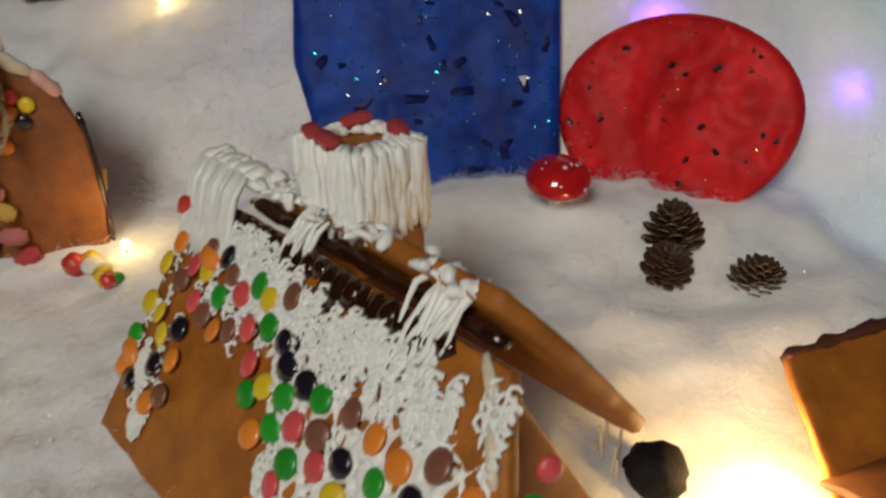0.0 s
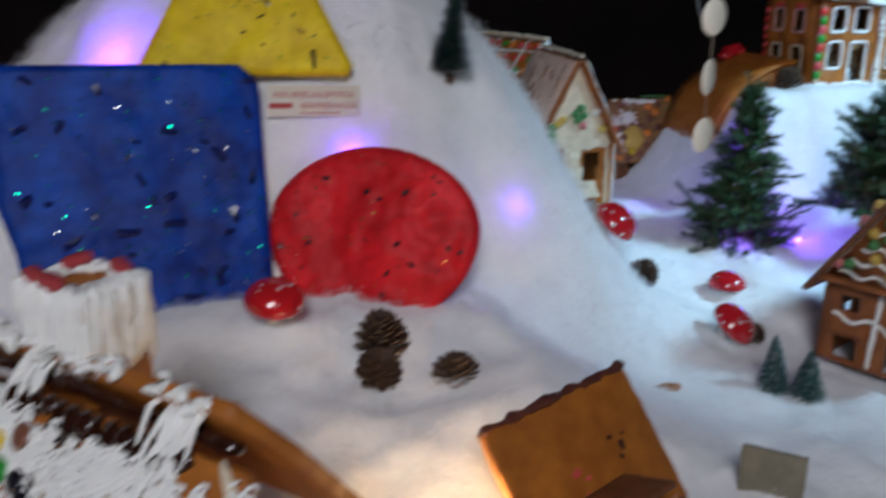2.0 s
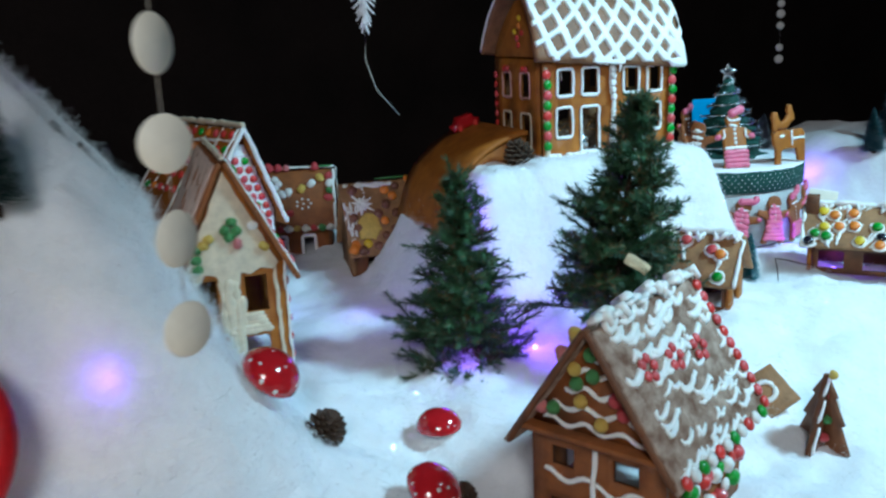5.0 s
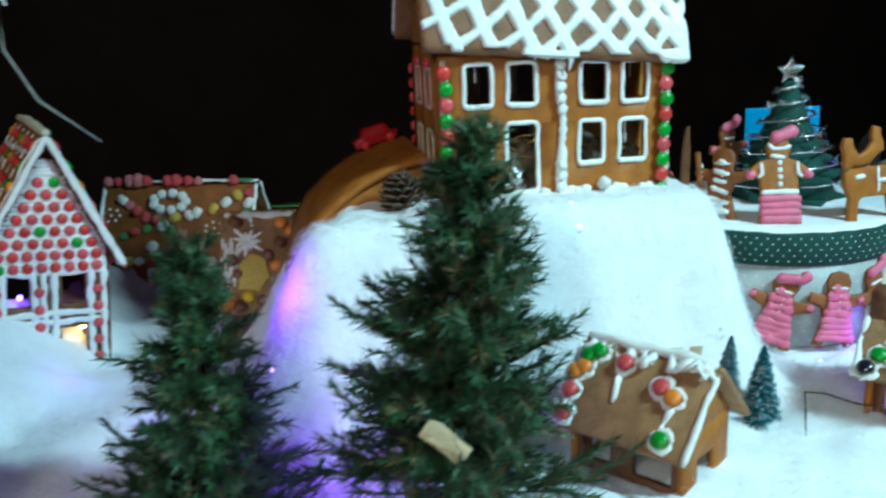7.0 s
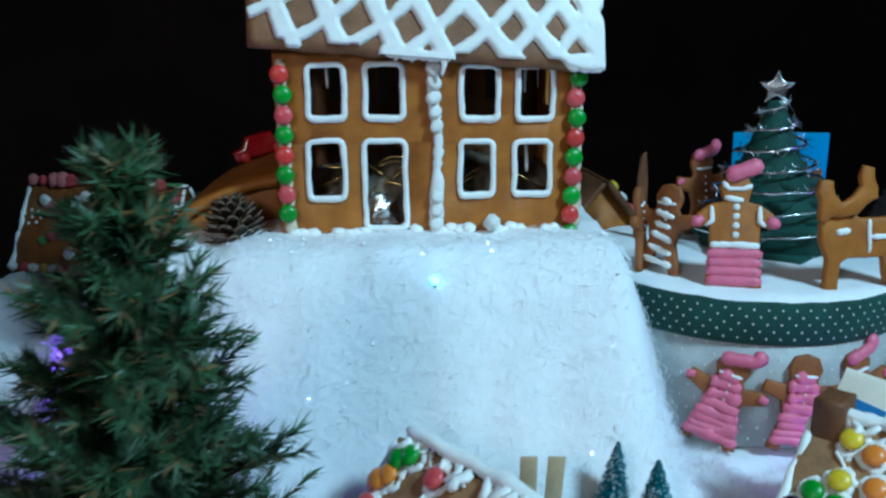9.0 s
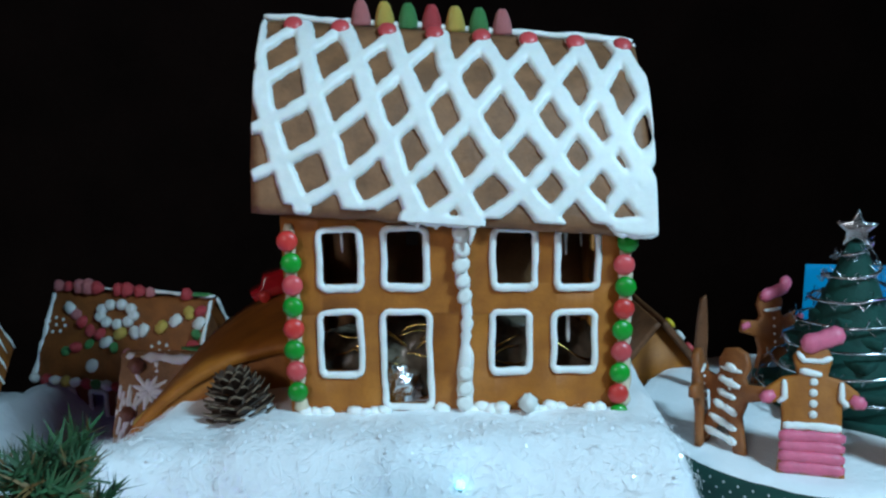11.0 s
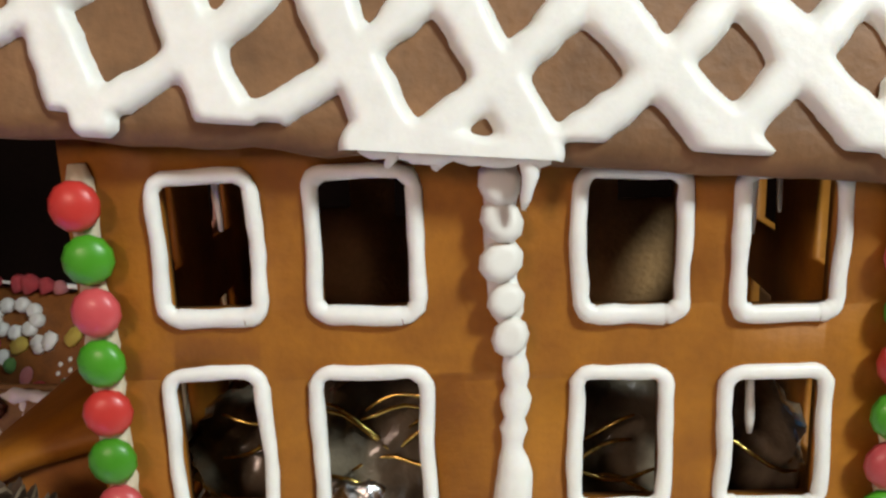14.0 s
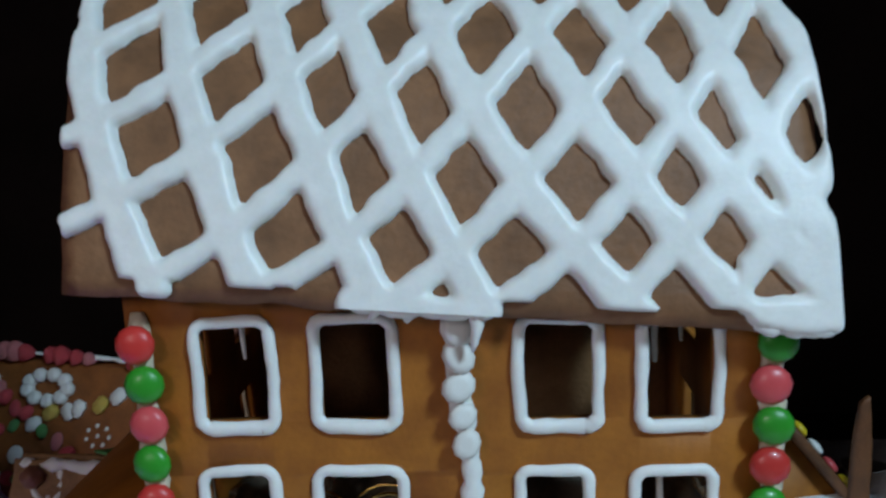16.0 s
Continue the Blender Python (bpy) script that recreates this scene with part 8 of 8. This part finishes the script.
sm = thing("jelly_figure", pose(-0.232, 0.440, G(-0.232, 0.440)), "little heap of snowman-shaped jelly sweets lying in the snow", "sweet")
for x, y, z, c, s in ((-0.014, 0.0, 0.008, "white", 0.022), (0.0, -0.006, 0.008, "white", 0.018), (0.004, -0.014, 0.004, "yellow", 0.018), (0.012, -0.022, 0.004, "red", 0.014), (-0.022, 0.012, 0.006, "yellow", 0.018), (-0.034, 0.004, 0.006, "red", 0.02), (0.018, -0.016, 0.004, "green", 0.010)):
    sweet(sm, "cube" if c != "white" else "lentil", c, (x, y, z), s, (random.uniform(-.3, .3), -0.3, 1), None, "jelly_sweet")
rb = thing("sugar_ribbon", pose(-0.285, 0.520, G(-0.285, 0.520) - 0.002, 0, 0, 30), "twisted yellow and white sugar ribbon standing in the snow", "sweet")
bm = bmesh.new()
rod(bm, [(0, 0, 0), (0.006, 0, 0.022), (0.012, 0.004, 0.034), (0.018, 0.0, 0.056)], [0.006, 0.007, 0.008, 0.009], 7, 0.35, (0, 1, 0), 0.3, 1)
part("ribbon", bm, JELLY["yellow"], rb)
bm = bmesh.new()
rod(bm, [(-0.008, -0.003, 0), (-0.004, -0.004, 0.016), (0.004, -0.004, 0.028), (0.012, -0.005, 0.05)], 0.003, 6, 0.6, (0, 1, 0), 0.4, 2)
part("white_edge", bm, ICING, rb)
cs = thing("icing_crumbs", pose(-0.05, 0.12, G(-0.05, 0.12)), "crumbs of white icing fallen on the snow", "crumbs")
bm = bmesh.new()
rnd = random.Random(77)
for i in range(26):
    p = Vector((rnd.gauss(0, 0.028), rnd.gauss(0, 0.022), 0.003))
    p.z = G(p.x - 0.05, p.y + 0.12) - G(-0.05, 0.12) + 0.003
    rod(bm, jitter([p, p + Vector((rnd.uniform(-.008, .008), rnd.uniform(-.008, .008), 0.002)), p + Vector((rnd.uniform(-.012, .012), rnd.uniform(-.01, .01), 0.003))], 0.002, i), 0.0022, 5, 0.8, (0, 0, 1), 0.5, i)
part_each("crumb", bm, ICING, cs)

for k, (x, y) in enumerate(((1.266, 0.902), (1.280, 0.901))):
    t = thing("wooden_stick", pose(x, y, 0.232, 4, 3 * k, 0), "flat pale wooden stick standing behind the low cottage", "stick", "wooden sticks")
    part("stick", biscuit([(-0.0055, 0), (0.0055, 0), (0.0055, 0.072), (-0.0055, 0.072)], 0.002, 0.0004), TAG, t).matrix_local = pose(0, 0, 0, 90)
wr = thing("bent_wire", pose(0, 0, 0), "thin bent brown wire lying on the snow", "wire")
bm = bmesh.new()
rod(bm, [(x, y, G(x, y) + dz) for x, y, dz in ((1.372, 0.862, 0.0), (1.374, 0.868, 0.020), (1.380, 0.880, 0.030), (1.400, 0.882, 0.024), (1.425, 0.872, 0.014), (1.44, 0.865, 0.006))], 0.0009, 5)
part("wire", bm, TWIG, wr)


# ---- hanging strings ----
def disc_string(x, y, z0, z1, gap, radius, label, seed, material, swing=1.0):
    t = thing("paper_garland", pose(x, y, z0), label, "garland", "hanging garlands")
    bm = bmesh.new()
    rod(bm, [(0, 0, -0.004), (0, 0, z1 - z0)], 0.0006, 5)
    part("thread", bm, THREAD, t)
    rnd = random.Random(seed)
    n = int((z1 - z0) / gap)
    for i in range(n):
        a = (58, 70, 52, 76, 40, 64, 56, 72)[i % 8] * swing
        bm = lathe([(radius * 0.97, -0.0005), (radius, 0), (radius * 0.97, 0.0005)], 28)
        ob = part("disc", bm, material, t)
        ob.matrix_local = pose(0, 0, i * gap + radius * 0.2, 90, 0, -28 + a)
    return t


disc_string(0.510, 0.328, 0.4690, 1.9, 0.0445, 0.0138, "string of cream paper discs hanging before the scene", 1, PAPER)
t = thing("bead_garland", pose(2.060, 1.632, 0.497), "string of small pale beads hanging against the dark", "garland", "hanging garlands")
bm = bmesh.new()
rod(bm, [(0, 0, 0), (0, 0, 1.4)], 0.0006, 4)
part("thread", bm, THREAD, t)
z = 0.0
for i in range(24):
    sweet(t, "lentil", "white", (0, 0, z), 0.019 if i % 3 else 0.022, (-0.5, -0.85, 0.1), None, "bead", (1, 1, 0.8))
    z += (0.028, 0.052, 0.028, 0.024)[i % 4]
ic = thing("icicle_ornament", pose(0.776, 0.880, 0.616), "white feathery icicle ornament hanging on a thread", "ornament")
bm = bmesh.new()
for i in range(60):
    a, f = i * 2.4, i / 60
    p = Vector((0, 0, f * 0.10))
    rod(bm, [p, p + Vector((math.cos(a) * (0.004 + 0.012 * math.sin(f * 3.0)), math.sin(a) * (0.004 + 0.012 * math.sin(f * 3.0)), -0.012))], [0.002, 0.001], 5, caps=False)
part_each("feather", bm, FIBRE, ic)
bm = bmesh.new()
rod(bm, [(0, 0, 0.1), (0, 0, 1.2)], 0.0005, 4)
rod(bm, [(0.0, 0, 0.0), (-0.002, 0, -0.04), (0.012, 0.01, -0.075), (0.045, 0.03, -0.108)], 0.0007, 5)
part("thread", bm, THREAD, ic)


# ---- strings of lights in the snow ----
def bulb(x, y, z, material, power, color, label, size=0.0035, up=0.026):
    t = thing("fairy_light", pose(x, y, z), label, "light", "fairy lights")
    bm = bmesh.new()
    bmesh.ops.create_uvsphere(bm, u_segments=10, v_segments=7, radius=size)
    part("bulb", bm, material, t)
    bm = bmesh.new()
    rod(bm, [(0, 0, -0.012), (0, 0, -size * 0.7)], 0.0022, 6)
    part("socket", bm, TIN_GREEN, t)
    # unseen lamp added above the bulb, in place of its light through the cotton
    d = bpy.data.lights.new("glow", "POINT")
    d.energy, d.color, d.shadow_soft_size = power, color, 0.016
    ob = new("glow", d)
    ob.location = (x, y, z + size + up)
    return t


VIOLET, WARM = (0.26, 0.06, 1.0), (1.0, 0.60, 0.22)
# bulbs lie in the cotton: x, y, height over it, power, height of the glow
for x, y, dz, p, up in ((0.966, 0.850, 0.002, 0.18, 0.026), (0.268, 0.668, -0.006, 0.10, 0.030), (0.462, 0.655, -0.007, 0.03, 0.03), (0.285, 0.80, -0.007, 0.05, 0.045),
                        (0.004, 0.755, -0.006, 0.2, 0.04), (0.925, 0.985, -0.007, 0.16, 0.075), (0.86, 0.835, -0.006, 0.06, 0.026), (0.70, 1.20, -0.006, 0.016, 0.026),
                        (1.50, 0.885, 0.0, 0.03, 0.026), (1.70, 1.16, -0.006, 0.12, 0.04), (0.80, 1.08, -0.006, 0.02, 0.026), (1.53, 1.0, -0.006, 0.05, 0.026), (0.625, 1.30, 0.004, 0.04, 0.02)):
    bulb(x, y, G(x, y) + dz, BULB_BLUE, p, VIOLET, "small violet fairy light in the cotton", 0.0032, up)
for x, y, dz, p in ((0.318, 0.243, 0.004, 0.5), (-0.226, 0.468, 0.008, 0.07), (-0.312, 0.81, 0.008, 0.06), (-0.30, 0.20, 0.0, 0.06), (0.690, 1.305, 0.02, 0.006), (0.40, 0.175, 0.012, 0.03)):
    bulb(x, y, G(x, y) + dz, BULB_WARM, p, WARM, "small warm white fairy light in the cotton", 0.0042)
bulb(1.212, 0.992, G(1.212, 0.992) + 0.0015, BULB_CYAN, 0.006, (0.5, 0.85, 1.0), "small cold white fairy light in the cotton", 0.003)


# ---- loose cotton: fibres and glitter over the sheet ----
def fibres():
    """Fine curled fibres that stand off the sheet and soften its edge."""
    gx, gy, gs, gz = HEIGHT[0]
    rng = np.random.default_rng(31)

    def height(x, y):
        i, j = (x - gx) / gs, (y - gy) / gs
        i0, j0 = np.clip(i.astype(int), 0, gz.shape[1] - 2), np.clip(j.astype(int), 0, gz.shape[0] - 2)
        a, b = i - i0, j - j0
        return gz[j0, i0] * (1 - a) * (1 - b) + gz[j0, i0 + 1] * a * (1 - b) + gz[j0 + 1, i0] * (1 - a) * b + gz[j0 + 1, i0 + 1] * a * b

    zones = [(-0.45, 0.62, -0.05, 0.62, 36000), (-0.30, 0.64, 0.56, 0.96, 60000), (0.50, 1.0, 0.35, 1.15, 26000), (1.37, 1.44, 0.86, 1.06, 6000), (0.96, 1.40, 0.87, 1.05, 6000), (0.78, 0.98, 0.86, 1.25, 12000), (1.0, 1.78, 0.38, 1.0, 16000)]
    cols = []
    for x0, x1, y0, y1, n in zones:
        x, y = rng.uniform(x0, x1, n), rng.uniform(y0, y1, n)
        e = 0.008
        z = height(x, y)
        nrm = np.stack([(height(x - e, y) - height(x + e, y)) / (2 * e), (height(x, y - e) - height(x, y + e)) / (2 * e), np.ones(n)], 1)
        nrm /= np.linalg.norm(nrm, axis=1)[:, None]
        way = rng.normal(size=(n, 3))
        way -= (way * nrm).sum(1)[:, None] * nrm
        way /= np.linalg.norm(way, axis=1)[:, None]
        cols.append((np.stack([x, y, z], 1), nrm, way))
    base, nrm, way = (np.concatenate([c[k] for c in cols]) for k in range(3))
    n = len(base)
    side = np.cross(nrm, way)
    ln, lift, curl = rng.uniform(0.006, 0.018, n), np.abs(rng.normal(0, 0.0042, n)) * np.where((base[:, 1] > 0.60) & (base[:, 0] < 0.62), 1.6, 1.0) * np.where((np.abs(base[:, 0] - 0.395) < 0.045) & (base[:, 1] > 0.58) & (base[:, 1] < 0.80), 0.2, 1.0) * np.where((base[:, 0] > 0.97) & (base[:, 0] < 1.38) & (base[:, 1] > 0.88), 0.45, 1.0) + 0.0012, rng.normal(0, 0.003, n)
    width = rng.uniform(0.00008, 0.00018, n)
    roll = rng.uniform(0, 3.14, n)
    flat = side * np.cos(roll)[:, None] + nrm * np.sin(roll)[:, None]
    rows = []
    for k in range(4):
        f = k / 3
        p = base + way * (ln * f)[:, None] + nrm * (lift * math.sin(f * 2.6) - 0.0006)[:, None] + side * (curl * math.sin(f * 3.1))[:, None]
        rows += [p - flat * width[:, None], p + flat * width[:, None]]
    verts = np.stack(rows, 1).reshape(-1, 3)
    quad = np.array([(2 * k, 2 * k + 1, 2 * k + 3, 2 * k + 2) for k in range(3)])
    faces = (np.arange(n)[:, None, None] * 8 + quad[None]).reshape(-1, 4)
    me = bpy.data.meshes.new("cotton_fibres")
    me.vertices.add(len(verts))
    me.vertices.foreach_set("co", verts.ravel())
    me.loops.add(faces.size)
    me.loops.foreach_set("vertex_index", faces.ravel())
    me.polygons.add(len(faces))
    me.polygons.foreach_set("loop_start", np.arange(0, faces.size, 4))
    me.update(calc_edges=True)
    me.materials.append(LOOSE)
    tagged(new("cotton_fibres", me), "loose white cotton fibres standing off the snow", "cotton", kind="stuff")


def glitter():
    rnd = random.Random(32)
    verts, faces = [], []
    for x0, x1, y0, y1, n in ((-0.4, 0.7, 0.0, 0.8, 700), (0.6, 1.7, 0.35, 1.0, 1300), (0.85, 1.40, 0.86, 1.04, 1500)):
        for _ in range(n):
            x, y = rnd.uniform(x0, x1), rnd.uniform(y0, y1)
            s = rnd.uniform(0.0004, 0.0011)
            m = (Vector((0.15, -1.0, 0.85)) + Vector((rnd.gauss(0, .3), rnd.gauss(0, .3), rnd.gauss(0, .3)))).to_track_quat("Z", "Y").to_matrix()
            p = Vector((x, y, puffed(x, y) + rnd.uniform(0.0005, 0.003)))
            i0 = len(verts)
            verts += [tuple(p + m @ Vector(q) * s) for q in ((-1, -1, 0), (1, -1, 0), (1, 1, 0), (-1, 1, 0))]
            faces.append((i0, i0 + 1, i0 + 2, i0 + 3))
    me = bpy.data.meshes.new("snow_glitter")
    me.from_pydata(verts, [], faces)
    me.materials.append(GLITTER)
    tagged(new("snow_glitter", me), "flakes of silver glitter scattered on the snow", "glitter", kind="stuff")


fibres()
glitter()
